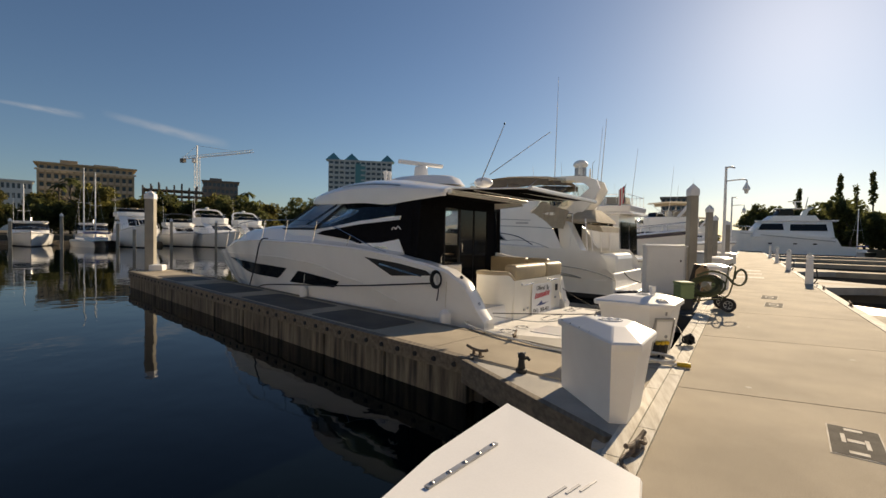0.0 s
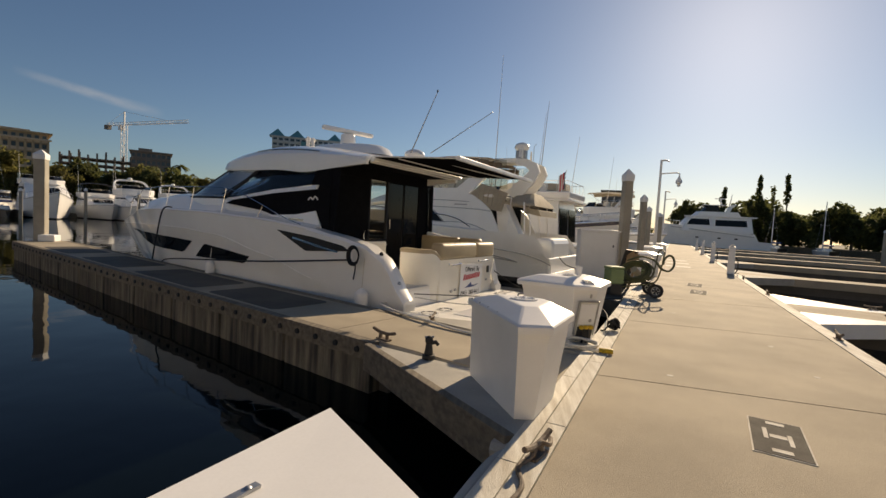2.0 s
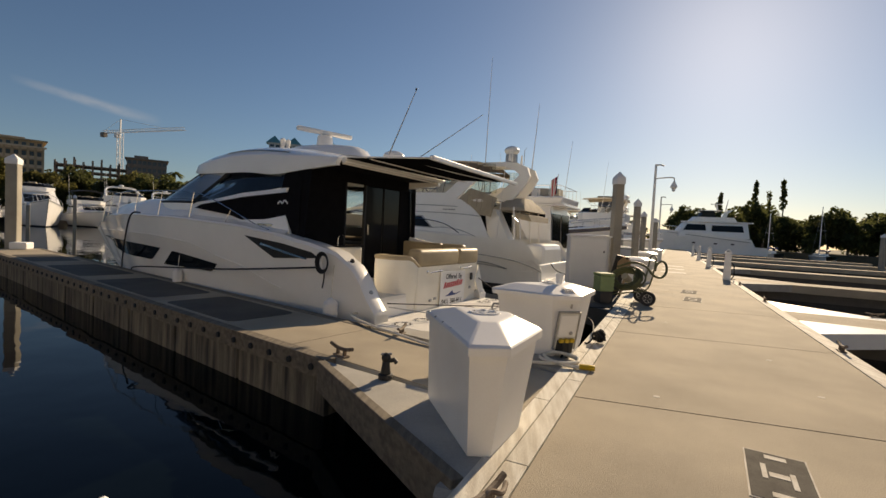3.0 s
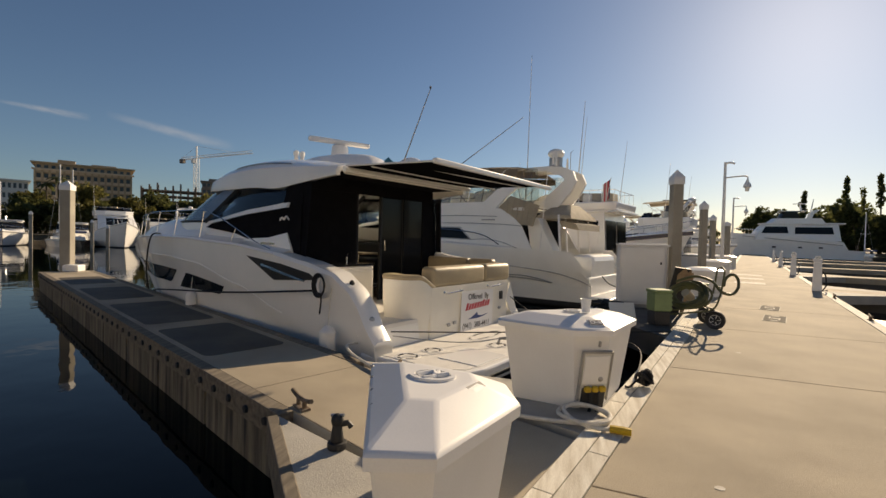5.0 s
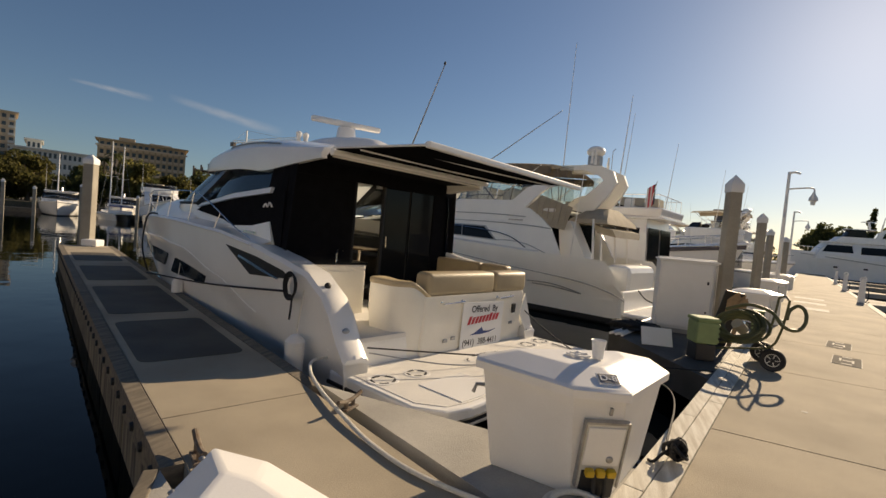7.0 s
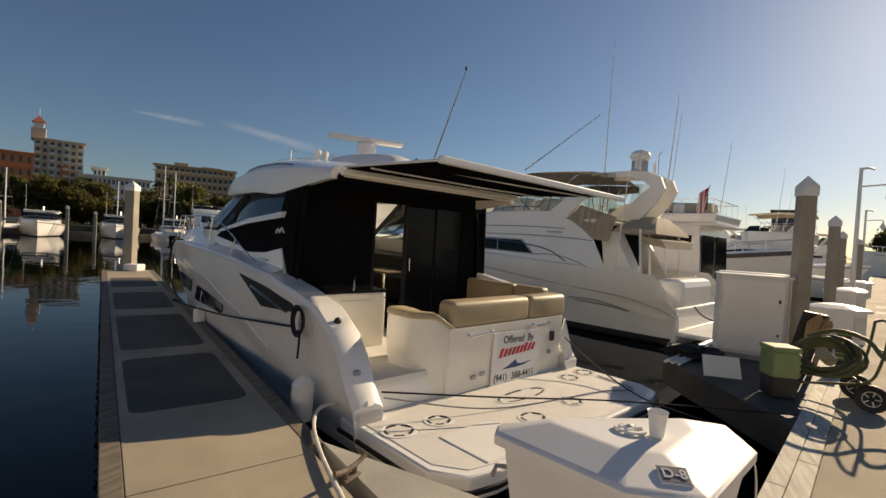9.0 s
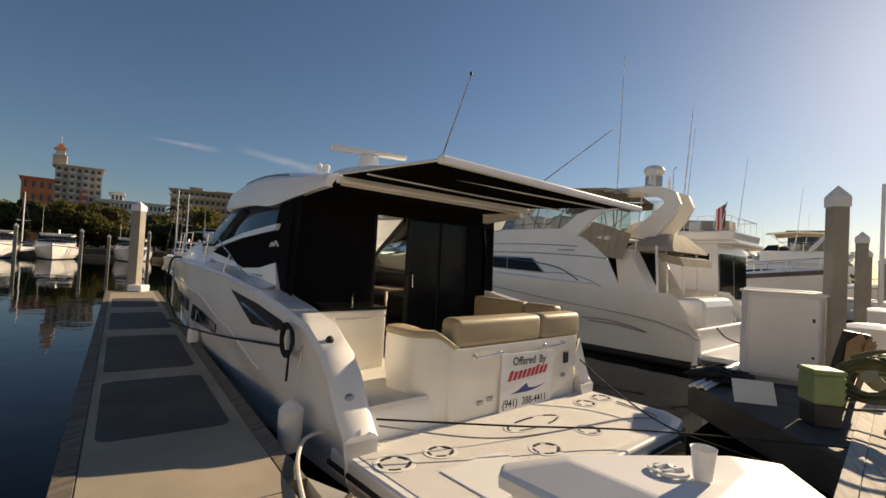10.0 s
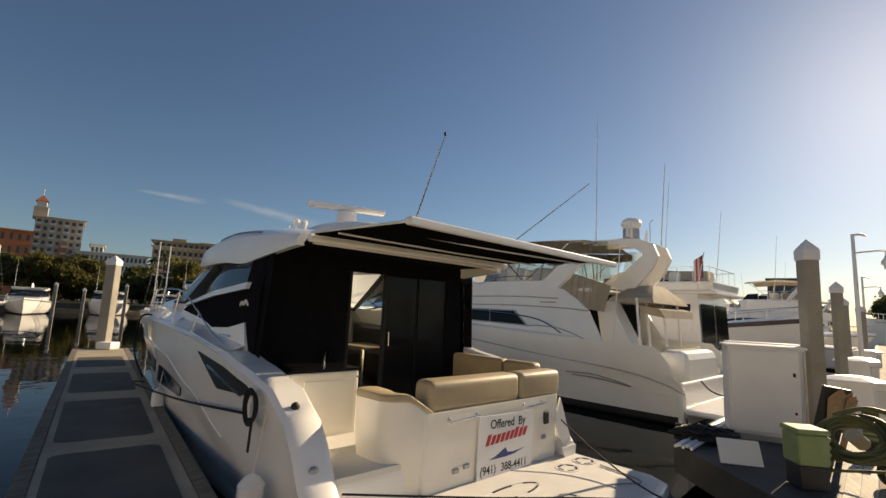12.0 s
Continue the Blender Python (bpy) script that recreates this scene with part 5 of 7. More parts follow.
        for (xa, ya), (xb, yb) in zip(rail_pts, rail_pts[1:]):
            for q in range(4):
                px, py = xa + (xb - xa) * q / 4, ya + (yb - ya) * q / 4
                part("rail_post", tube([(px, py, zr + fly - 0.02), (px, py, zr + fly + 0.55)], 0.013, 5), CHROME, t)
        part("tender", loft([[(-0.55 * f, fy0 + 0.5 + d, zr + fly + 0.12 + h), (0.55 * f, fy0 + 0.5 + d, zr + fly + 0.12 + h), (0.5 * f, fy0 + 0.55 + d, zr + fly + 0.5 + h), (-0.5 * f, fy0 + 0.55 + d, zr + fly + 0.5 + h)] for f, d, h in ((0.8, 0.0, 0.0), (1.0, 0.3, 0.0), (1.0, 1.2, 0.03), (0.5, 1.8, 0.1))]), TANCANVAS, t, "covered tender on the flybridge")
        zt = zr + fly
    else:
        fy0, fy1 = y0, y1 - (y1 - y0) * 0.5
        zt = zr
    if canvas:
        bm = loft([[(-hw * 0.9 * c, y, zt + 1.15 + 0.22 * math.cos(math.asin(min(1, abs(c)))) - 0.12 * abs(2 * g - 1)) for c in (-1, -0.6, 0, 0.6, 1)] for g, y in [(q / 4, fy0 + (fy1 - fy0 - 0.4) * q / 4) for q in range(5)]], False, False)
        bmesh.ops.solidify(bm, geom=bm.faces[:], thickness=0.03)
        part("bimini", bm, canvas, t, "canvas bimini top")
        for s in (-1, 1):
            for yy in (fy0 + 0.1, (fy0 + fy1) / 2 - 0.2, fy1 - 0.6):
                part("bimini_pole", tube([(s * hw * 0.88, (fy0 + fy1) / 2, zt), (s * hw * 0.88, yy, zt + 1.15)], 0.016, 6), CHROME, t)
    if arch:
        ay = fy0 + 0.2
        pts = curve_pts([(-hw * 1.0, ay + 0.9, zt - 0.1), (-hw * 0.95, ay + 0.3, zt + 0.7), (-hw * 0.6, ay, zt + 1.15), (hw * 0.6, ay, zt + 1.15), (hw * 0.95, ay + 0.3, zt + 0.7), (hw * 1.0, ay + 0.9, zt - 0.1)], 5)
        ar = part("radar_arch", tube(pts, 0.13, 8), GEL, t)
        part("radar_dome", ball(0, ay, zt + 1.42, 0.3, 0.3, 0.17), GEL, ar)
        part("radar_foot", prism([(0.14 * math.cos(k), ay + 0.14 * math.sin(k)) for k in range(6)], zt + 1.1, zt + 1.32), GEL, ar)
    for k in range(antennas):
        s = -1 if k % 2 else 1
        part("antenna", tube([(s * hw * 0.9, fy0 + 0.8 + k, zt), (s * hw * 0.92, fy0 + 0.5 + k, zt + 3.4 + 0.7 * k)], [0.02, 0.008], 5), FIBRE, t)
    if rail:
        for s in (-1, 1):
            pts, feet = [], []
            for i in range(11, n + 1):
                y = L * i / n - (0.12 if i == n else 0)
                w, zs = hb(y)
                pts.append((s * max(0.03, w - 0.1), y, zs + 0.62))
                if i % 2 == 1:
                    feet.append(((s * max(0.03, w - 0.08), y, zs), (s * max(0.03, w - 0.1), y, zs + 0.62)))
            part("rail", tube(pts, 0.02, 6), CHROME, t)
            for f0, f1 in feet:
                part("stanchion", tube([f0, f1], 0.014, 5), CHROME, t)
    return t


# the sedan bridge boat in the next slip
B2 = pose(3.6, 19.4, WL, 0, 0, 69)
b2 = thing("motor_boat", B2, "cream white bridge cruiser with tan canvas in the next slip", "boat", "moored boats")
HB2 = [(0.0, 2.0, 1.75), (0.35, 2.12, 1.80), (3.0, 2.2, 1.86), (6.6, 2.2, 2.0), (9.5, 1.85, 2.15), (12.0, 1.15, 2.25), (13.6, 0.4, 2.3), (14.1, 0.05, 2.3)]
up, band, chn, dk = [], [], [], []
for i in range(48):
    y = i * 0.3
    w, zs = lerp_table(HB2, y)
    if y < 0.6:
        zs = zs - 0.9 * (1 - y / 0.6) ** 1.4
    fl = 0.9 - max(0, (y - 6) / 8) * 0.5
    pts = [(w * fl, y, 0.12), (w * (fl * 0.5 + 0.5) - 0.02, y, 0.75), (w - 0.05, y, 1.1), (w, y, 1.2), (w, y, zs)]
    up.append([(-p[0], p[1], min(p[2], zs)) for p in pts[::-1]] + [(p[0], p[1], min(p[2], zs)) for p in pts])
    band.append([(-w * fl - 0.008, y, 0.06), (-w * fl - 0.012, y, 0.2)])
    chn.append([(-w * fl, y, 0.14), (-w * fl * 0.85, y, -0.4), (0, y, -0.8), (w * fl * 0.85, y, -0.4), (w * fl, y, 0.14)])
    dk.append([(-w, y, zs), (-w * 0.95, y, zs + 0.05), (0, y, zs + 0.15 + 0.03 * min(y, 6)), (w * 0.95, y, zs + 0.05), (w, y, zs)])
part("hull", loft(up, False, False), GEL_WARM, b2)
part("boot_stripe", loft(band, False, False), BLACK, b2, "black boot stripe")
part("hull_bottom", loft(chn, False, False), ANTIFOUL, b2)
part("deck", loft(dk[9:], False, False), GEL_WARM, b2)
part("transom", box(0, 0.1, 0.0, 3.9, 0.14, 1.0, 0.05), GEL_WARM, b2)
part("swim_step", box(0, -0.45, 0.3, 3.9, 0.95, 0.12, 0.05), GEL_WARM, b2)
part("engine_box", box(-0.35, 0.45, 0.85, 2.4, 0.75, 0.85, 0.2), GEL_WARM, b2, "rounded white locker")
for s in (-1, 1):
    part("quarter", loft([[(s * 2.0, 0.3, 0.7), (s * 1.75, 0.3, 0.7), (s * 1.75, 0.3, 1.1), (s * 1.98, 0.3, 1.05)], [(s * 2.0, 0.9, 0.7), (s * 1.75, 0.9, 0.7), (s * 1.75, 0.9, 1.72), (s * 2.02, 0.9, 1.68)], [(s * 2.05, 2.4, 0.7), (s * 1.8, 2.4, 0.7), (s * 1.8, 2.4, 1.85), (s * 2.1, 2.4, 1.8)]]), GEL_WARM, b2)

    def hx(z, off=0.0):
        """Width of the house at a height."""
        return s * (2.08 - 0.13 * (z - 1.75) + off)
    prof = [(1.94, 1.76), (2.42, 2.6), (2.72, 2.86), (2.95, 3.02), (3.3, 3.22), (4.3, 3.3), (6.2, 3.43), (7.4, 3.2), (8.5, 2.85), (9.7, 2.25)]
    hs2 = part("house_side", loft([[(hx(z) - s * 0.06, y, z) for y, z in prof] + [(hx(1.9) - s * 0.06, 9.7, 2.0)], [(hx(z), y, z) for y, z in prof] + [(hx(1.9), 9.7, 2.0)]]), GEL_WARM, b2)
    part("window_rim", sheet([(hx(2.08, 0.012), 4.36, 2.08), (hx(2.16, 0.012), 7.9, 2.18), (hx(2.58, 0.012), 7.4, 2.59), (hx(2.57, 0.012), 4.92, 2.57)], 0.03 * -s), GALV, hs2)
    wn2 = part("side_window", sheet([(hx(2.12, 0.022), 4.48, 2.12), (hx(2.21, 0.022), 7.8, 2.22), (hx(2.55, 0.022), 7.35, 2.55), (hx(2.52, 0.022), 4.97, 2.53)], 0.03 * -s), BLACKGLASS, hs2, "long dark side window")
    part("window_post", tube([(hx(2.18, 0.03), 5.9, 2.16), (hx(2.5, 0.03), 5.95, 2.54)], 0.012, 5), GALV, wn2)
    for line_ in ([(6.9, 2.98), (5.0, 2.99), (3.4, 2.94)], [(7.6, 2.70), (5.0, 2.71), (3.2, 2.66), (2.42, 2.60)], [(4.4, 2.1), (3.9, 2.13), (3.2, 2.06), (2.5, 1.84)]):
        part("styling_line", tube(curve_pts([(hx(z, 0.004), y, z) for y, z in line_], 4), 0.014, 5), GALV, hs2)
    def hull2(y, z):
        w = lerp_table(HB2, y)[0]
        fl = 0.9 - max(0, (y - 6) / 8) * 0.5
        return s * (w * (fl + (1 - fl) * min(1, max(0, (z - 0.12) / 1.08))) + 0.012)
    part("hull_line", tube(curve_pts([(hull2(y, z), y, z) for y, z in ((0.0, 0.74), (0.45, 0.95), (1.5, 1.15), (4.1, 1.34), (7.0, 1.6), (9.5, 1.78))], 5), 0.02, 5), GALV, b2)
    for line_ in ([(3.0, 0.93), (2.3, 0.95), (1.7, 0.88), (1.2, 0.77)], [(2.8, 0.87), (2.1, 0.86), (1.5, 0.80), (1.25, 0.76)]):
        part("air_vent", tube(curve_pts([(hull2(y, z) + s * 0.002, y, z) for y, z in line_], 4), 0.014, 5), GALV, b2)
    part("bridge_pillar", loft([[(s * a, y0, z), (s * (a - 0.1), y0, z), (s * (a - 0.1), y1, z), (s * a, y1, z)] for a, y0, y1, z in ((1.86, 4.35, 3.55, 3.2), (1.82, 3.95, 3.2, 3.55), (1.76, 3.55, 2.8, 3.9), (1.72, 3.2, 2.3, 4.02))]), GEL_WARM, b2)
    part("arch_leg", loft([[(s * (a + 0.06), y - d * c, z - d * e), (s * (a - 0.06), y - d * c, z - d * e), (s * (a - 0.06), y + d * c, z + d * e), (s * (a + 0.06), y + d * c, z + d * e)] for a, y, z, d, c, e in ((0.52, 2.2, 3.28, 0.3, 0.85, 0.5), (0.5, 1.85, 3.62, 0.28, 0.8, 0.6), (0.48, 1.5, 3.98, 0.25, 0.8, 0.55), (0.46, 1.32, 4.25, 0.23, 0.95, 0.1), (0.45, 1.4, 4.45, 0.2, 0.8, -0.6), (0.45, 1.7, 4.62, 0.15, 0.4, -0.9), (0.45, 2.2, 4.72, 0.09, 0.1, -1.0), (0.45, 3.1, 4.74, 0.07, 0.0, -1.0))]), GEL_WARM, b2)
    part("bridge_rail", tube(curve_pts([(s * 1.9, 6.6, 3.4), (s * 1.86, 5.6, 3.62), (s * 1.84, 4.4, 3.62)]), 0.014, 6), CHROME, b2)
    for k in range(3):
        part("vinyl_binding", tube([(s * 1.74, 4.2 + 0.95 * k, 3.42), (s * 1.6, 4.05 + 0.9 * k, 4.6)], 0.016, 5), TAUPE, b2)
    part("side_vinyl", sheet([(s * 1.76, 3.7, 3.4), (s * 1.76, 6.5, 3.45), (s * 1.58, 6.0, 4.62), (s * 1.58, 3.0, 4.62)], 0.006), CLEAR, b2, "clear vinyl side curtain")
    part("aft_vinyl", sheet([(s * 1.72, 3.2, 3.95), (s * 1.5, 2.9, 4.68), (s * 1.3, 2.2, 4.62), (s * 1.5, 2.0, 3.5), (s * 1.7, 2.6, 3.4)], 0.006), CLEAR, b2, "wrinkled clear vinyl curtain")
    for k in range(3):
        part("curtain_zip", tube(curve_pts([(s * 1.62, 2.9 - 0.3 * k, 4.6 - 0.06 * k), (s * 1.7, 2.75 - 0.28 * k, 4.1), (s * 1.72, 2.6 - 0.2 * k, 3.5)]), 0.012, 5), TAUPE, b2)
part("hull_name", box(-1.955, 3.75, 2.80, 0.02, 0.55, 0.05), GALV, b2, "small grey script mark")
part("house_front", loft([[(-2.0, 9.5, 2.2), (0, 10.2, 2.3), (2.0, 9.5, 2.2)], [(-1.85, 8.0, 3.0), (0, 8.6, 3.15), (1.85, 8.0, 3.0)]], False, False), BLACKGLASS, b2)
part("bridge_deck", prism([(-1.84, 2.4), (-1.84, 7.0), (-0.9, 8.2), (0.9, 8.2), (1.84, 7.0), (1.84, 2.4)], 3.12, 3.26, 0.05), GEL_WARM, b2)
part("bridge_coaming", loft([[(x * f, y, z) for x, y in ((-1.85, 3.5), (-1.85, 6.4), (-1.0, 8.0), (1.0, 8.0), (1.85, 6.4), (1.85, 3.5))] for f, z in ((1.0, 3.2), (0.97, 3.48), (0.9, 3.48), (0.9, 3.25))], False, True), GEL_WARM, b2)
part("bridge_screen", loft([[(-1.72, 6.0, 3.48), (-1.66, 6.4, 3.48), (-0.95, 7.8, 3.48), (0.95, 7.8, 3.48), (1.66, 6.4, 3.48), (1.72, 6.0, 3.48)], [(-1.6, 5.9, 4.6), (-1.5, 6.1, 4.6), (-0.85, 7.0, 4.6), (0.85, 7.0, 4.6), (1.5, 6.1, 4.6), (1.6, 5.9, 4.6)]], False, False), CLEAR, b2, "clear vinyl bridge front")
part("helm_seat", cushion(0.5, 4.8, 3.26, 0.6, 0.6, 0.95), GEL_WARM, b2)
part("bridge_bench", cushion(-0.7, 4.6, 3.26, 1.1, 0.6, 0.7), GEL_WARM, b2)
part("helm_console", box(0.4, 6.4, 3.26, 1.3, 0.7, 0.85, 0.12), GEL_WARM, b2)
part("arch_top", loft([[(-0.5, y, z), (0.5, y, z), (0.5, y, z + 0.08), (0, y, z + 0.12), (-0.5, y, z + 0.08)] for y, z in ((1.45, 4.56), (1.7, 4.64), (2.1, 4.69), (2.85, 4.70))]), GEL_WARM, b2)
dm = part("radar_dome", ball(0, 2.1, 5.32, 0.3, 0.3, 0.19), GEL_WARM, b2)
part("dome_foot", prism([(0.24 * math.cos(k * 0.7), 2.1 + 0.24 * math.sin(k * 0.7)) for k in range(9)], 4.8, 5.16), GALV, dm)
for x, h in ((-0.7, 0.35), (-0.45, 0.5), (0.6, 0.4)):
    part("deck_light", tube([(x, 1.9, 4.82), (x, 1.9, 4.82 + h)], [0.05, 0.03], 8), GEL_WARM, b2)
part("antenna", tube([(-0.2, 3.15, 4.8), (-0.25, 3.07, 9.05)], [0.02, 0.008], 6), FIBRE, b2)
part("antenna", tube([(0.2, 1.3, 4.6), (0.22, 1.15, 7.15)], [0.02, 0.008], 6), FIBRE, b2)
part("antenna", tube([(0.9, 1.9, 4.8), (0.9, 1.9, 5.5), (1.0, 1.85, 5.6)], 0.012, 5), GALV, b2)
part("cockpit_antenna", tube([(-1.9, 1.75, 1.8), (-1.75, 1.6, 4.6)], [0.018, 0.012], 6), FIBRE, b2)
part("outrigger", tube([(0, 6.5, 5.2), (0, 3.5, 6.85)], [0.02, 0.012], 6), GALV, b2)
# canvas over the bridge and cockpit
bm = loft([[(-1.62 * c, y, z + 0.2 * (1 - c * c)) for c in (-1, -0.5, 0, 0.5, 1)] for y, z in ((2.75, 4.52), (3.2, 4.66), (4.1, 4.72), (5.0, 4.76), (5.9, 4.70), (6.6, 4.56))], False, False)
bmesh.ops.solidify(bm, geom=bm.faces[:], thickness=0.03)
part("bimini", bm, TAUPE, b2, "taupe canvas bimini")
for s in (-1, 1):
    part("bimini_skirt", loft([[(s * 1.62, y, 4.72 - 0.12 * abs(k - 2) / 2), (s * 1.64, y, 4.5 - 0.1 * (k % 2) - 0.12 * abs(k - 2) / 2)] for k, y in enumerate((2.8, 3.6, 4.4, 5.2, 6.2))], False, False), TAUPE, b2, "scalloped canvas edge")
    for y in (3.2, 4.6, 6.2):
        part("bimini_pole", tube([(s * 1.75, 4.8, 3.45), (s * 1.6, y, 4.66)], 0.018, 6), CHROME, b2)
part("cockpit_curtain", sheet([(-1.88, 3.45, 3.2), (-1.80, 2.95, 3.66), (-1.8, 1.85, 3.3), (-1.84, 2.05, 2.6), (-1.9, 2.5, 2.66)], 0.02), TANCANVAS, b2, "tan canvas side curtain")
for k in range(6):
    part("curtain_fold", tube([(-1.86, 2.0 + 0.2 * k, 3.34 + 0.055 * k), (-1.9, 2.08 + 0.19 * k, 2.64 + 0.08 * k)], 0.02, 6), TANCANVAS, b2)
hut = part("cockpit_canopy", loft([[(-1.25 * c, 0.95 + 1.3 * d, 2.88) for c, d in ((-1, 0), (-1, 1), (1, 1), (1, 0))], [(-1.2 * c, 1.0 + 1.2 * d, 3.0) for c, d in ((-1, 0), (-1, 1), (1, 1), (1, 0))], [(-0.4 * c, 1.3 + 0.6 * d, 3.4) for c, d in ((-1, 0), (-1, 1), (1, 1), (1, 0))]]), TANCANVAS, b2, "tan canvas canopy")
part("canopy_lower", loft([[(-0.9, 0.8, 2.5), (1.0, 0.75, 2.5), (1.0, 1.3, 2.6), (-0.9, 1.4, 2.6)], [(-1.1, 0.85, 2.72), (1.15, 0.8, 2.72), (1.15, 1.4, 2.85), (-1.1, 1.5, 2.85)]]), TANCANVAS, b2)
part("saloon_door", box(-0.2, 2.5, 1.5, 3.2, 0.05, 1.8), BLACKGLASS, b2, "dark saloon door glass")
for x in (-1.5, -0.9, 0.2, 1.3):
    part("cockpit_pole", tube([(x, 1.2, 1.7), (x, 1.3, 3.0)], 0.035, 6), FIBRE, b2)
part("stair", loft([[(-1.6, 1.3, 1.6), (-1.0, 1.3, 1.6), (-1.0, 2.2, 1.6), (-1.6, 2.2, 1.6)], [(-1.6, 2.0, 2.9), (-1.0, 2.0, 2.9), (-1.0, 2.4, 2.9), (-1.6, 2.4, 2.9)]]), GEL_WARM, b2)
for s in (-1, 1):
    part("side_rail", tube(curve_pts([(s * 2.1, 3.2, 1.95), (s * 2.12, 4.2, 2.35), (s * 2.1, 7.0, 2.55), (s * 1.8, 10.0, 2.8), (s * 0.5, 13.6, 2.95)]), 0.018, 6), CHROME, b2)
part("fender_line", tube(curve_pts([(-0.9, -0.02, 1.0), (-0.7, -0.2, 0.75), (-0.35, -0.5, 0.6)]), 0.02, 6), BLACK, b2)

# row of boats along the dock
r2 = yacht(pose(5.6, 26.5, WL, 0, 0, 69), 13.0, 4.4, 1.8, "white cruiser with black windows moored stern to dock", (0.1, 0.6, 2.2), 0.4, None, None, False, antennas=2)
fl = thing("flag", pose(3.50, 24.0, 2.45) @ Matrix.Diagonal((1, 1, 0.85, 1)), "small striped ensign hanging limp from a staff", "flag")
part("staff", tube([(-0.15, 0, -1.2), (0.33, 0.0, 2.2)], 0.015, 6), FIBRE, fl)
for k in range(5):
    part("stripe", loft([[(0.3 - 0.06 * k, 0.02 * math.sin(q * 2 + k), 2.1 - 0.16 * q - 0.05 * k) for q in range(7)], [(0.3 - 0.06 * (k + 1), 0.02 * math.sin(q * 2 + k + 1), 2.1 - 0.16 * q - 0.05 * (k + 1)) for q in range(7)]], False, False), (NAVY if k == 0 else (RED if k % 2 else FLAG_W)), fl)
yacht(pose(9.6 - 0.95 * 14.5, 37.2 + 0.3 * 14.5, WL, 0, 0, 69 + 180), 15.0, 4.8, 2.5, "white trawler with a navy sheer stripe, bow to dock", (0.2, 0.6, 2.0), 0.8, None, NAVY, False, raised=1.0)
random.seed(5)
for i in range(6):
    a = 44 + 7.4 * i
    c = md(a - 5, -1.0 - 0.6 * (i % 3))
    rz = 69 + random.uniform(-3, 3)
    if i % 2:
        yacht(pose(c.x - 13, c.y + 4.6, WL, 0, 0, rz + 180), 13.5 + random.uniform(-1, 2), 4.4, 2.1, "white motor yacht moored bow to the dock", (0.18, 0.62, 1.7), 0.8, (TANCANVAS if i == 3 else None), (NAVY if i == 5 else None))
    else:
        yacht(pose(c.x, c.y, WL, 0, 0, rz), 13.5 + random.uniform(-1, 2), 4.4, 1.9, "white flybridge yacht moored stern to the dock", (0.15, 0.62, 1.8), 0.8, (NAVY if i == 2 else TANCANVAS), None)
# large yacht across the end of the dock
o = md(91.0, 14.9)
bigy = thing("large_yacht", pose(o.x, o.y, 0, 0, 0, 72.4), "large white motor yacht moored across the dock end", "boat", "moored boats")
BH = [(0.0, 2.2, 1.0), (1.9, 2.3, 1.1), (2.3, 2.35, 2.3), (6.0, 2.4, 2.7), (11.0, 2.3, 3.15), (14.0, 1.5, 3.4), (16.0, 0.5, 3.55), (16.8, 0.05, 3.6)]
rows = []
for k in range(57):
    y = 0.3 * k
    w, zs = lerp_table(BH, y)
    n = max(0.1, 0.92 - max(0, y - 9) * 0.08)
    rows.append([(-w, y, zs), (-w, y, zs - 0.12), (-w * (n + 1) / 2 - 0.02, y - 0.02 * max(0, y - 12), 1.0), (-w * n, y - 0.1 * max(0, y - 12), WL - 0.2), (w * n, y - 0.1 * max(0, y - 12), WL - 0.2), (w, y, zs)])
part("hull", loft(rows, False, True), GEL, bigy)
part("boot_stripe", loft([[(-w * n - 0.03, y, WL + 0.02), (-w * n - 0.05, y, WL + 0.3)] for y, w, n in [(0.5 * k, lerp_table(BH, 0.5 * k)[0], max(0.1, 0.93 - max(0, 0.5 * k - 9) * 0.08)) for k in range(28)]], False, False), NAVY, bigy, "dark boot stripe")
part("rub_rail", tube([(-lerp_table(BH, 0.5 * k)[0] - 0.03, 0.5 * k, 1.55 + 0.05 * k) for k in range(5, 31)], 0.06, 6), GALV, bigy)
part("house", loft([[(sx * (2.15 - 0.12 * q), y, z) for sx, y in ((-1, ya), (-1, yb), (-0.3, yb + 0.9), (0.3, yb + 0.9), (1, yb), (1, ya))] for q, ya, yb, z in ((0, 2.6, 13.2, 2.4), (1, 2.8, 12.9, 3.6), (2, 3.0, 11.9, 4.9), (2.2, 3.0, 11.6, 5.0))]), GEL, bigy)
for ya, yb, z0, z1, cut in ((9.0, 12.5, 3.55, 4.6, 0.5), (3.5, 8.2, 3.45, 4.5, 0.0)):
    part("side_window", sheet([(-2.13, ya, z0), (-2.13, yb, z0), (-2.0, yb - cut, z1), (-2.0, ya + 0.2, z1)], 0.05), BLACKGLASS, bigy, "dark side window")
part("brow", prism([(-2.25, 2.2), (-2.25, 11.6), (-0.8, 13.0), (0.8, 13.0), (2.25, 11.6), (2.25, 2.2)], 4.95, 5.15, 0.04), GEL, bigy)
part("bridge_coaming", loft([[(sx * 1.8, y, z) for sx, y in ((-1, ya), (-1, yb), (-0.4, yb + 0.8), (0.4, yb + 0.8), (1, yb), (1, ya))] for ya, yb, z in ((4.5, 11.2, 5.15), (5.0, 10.4, 5.9))]), GEL, bigy)
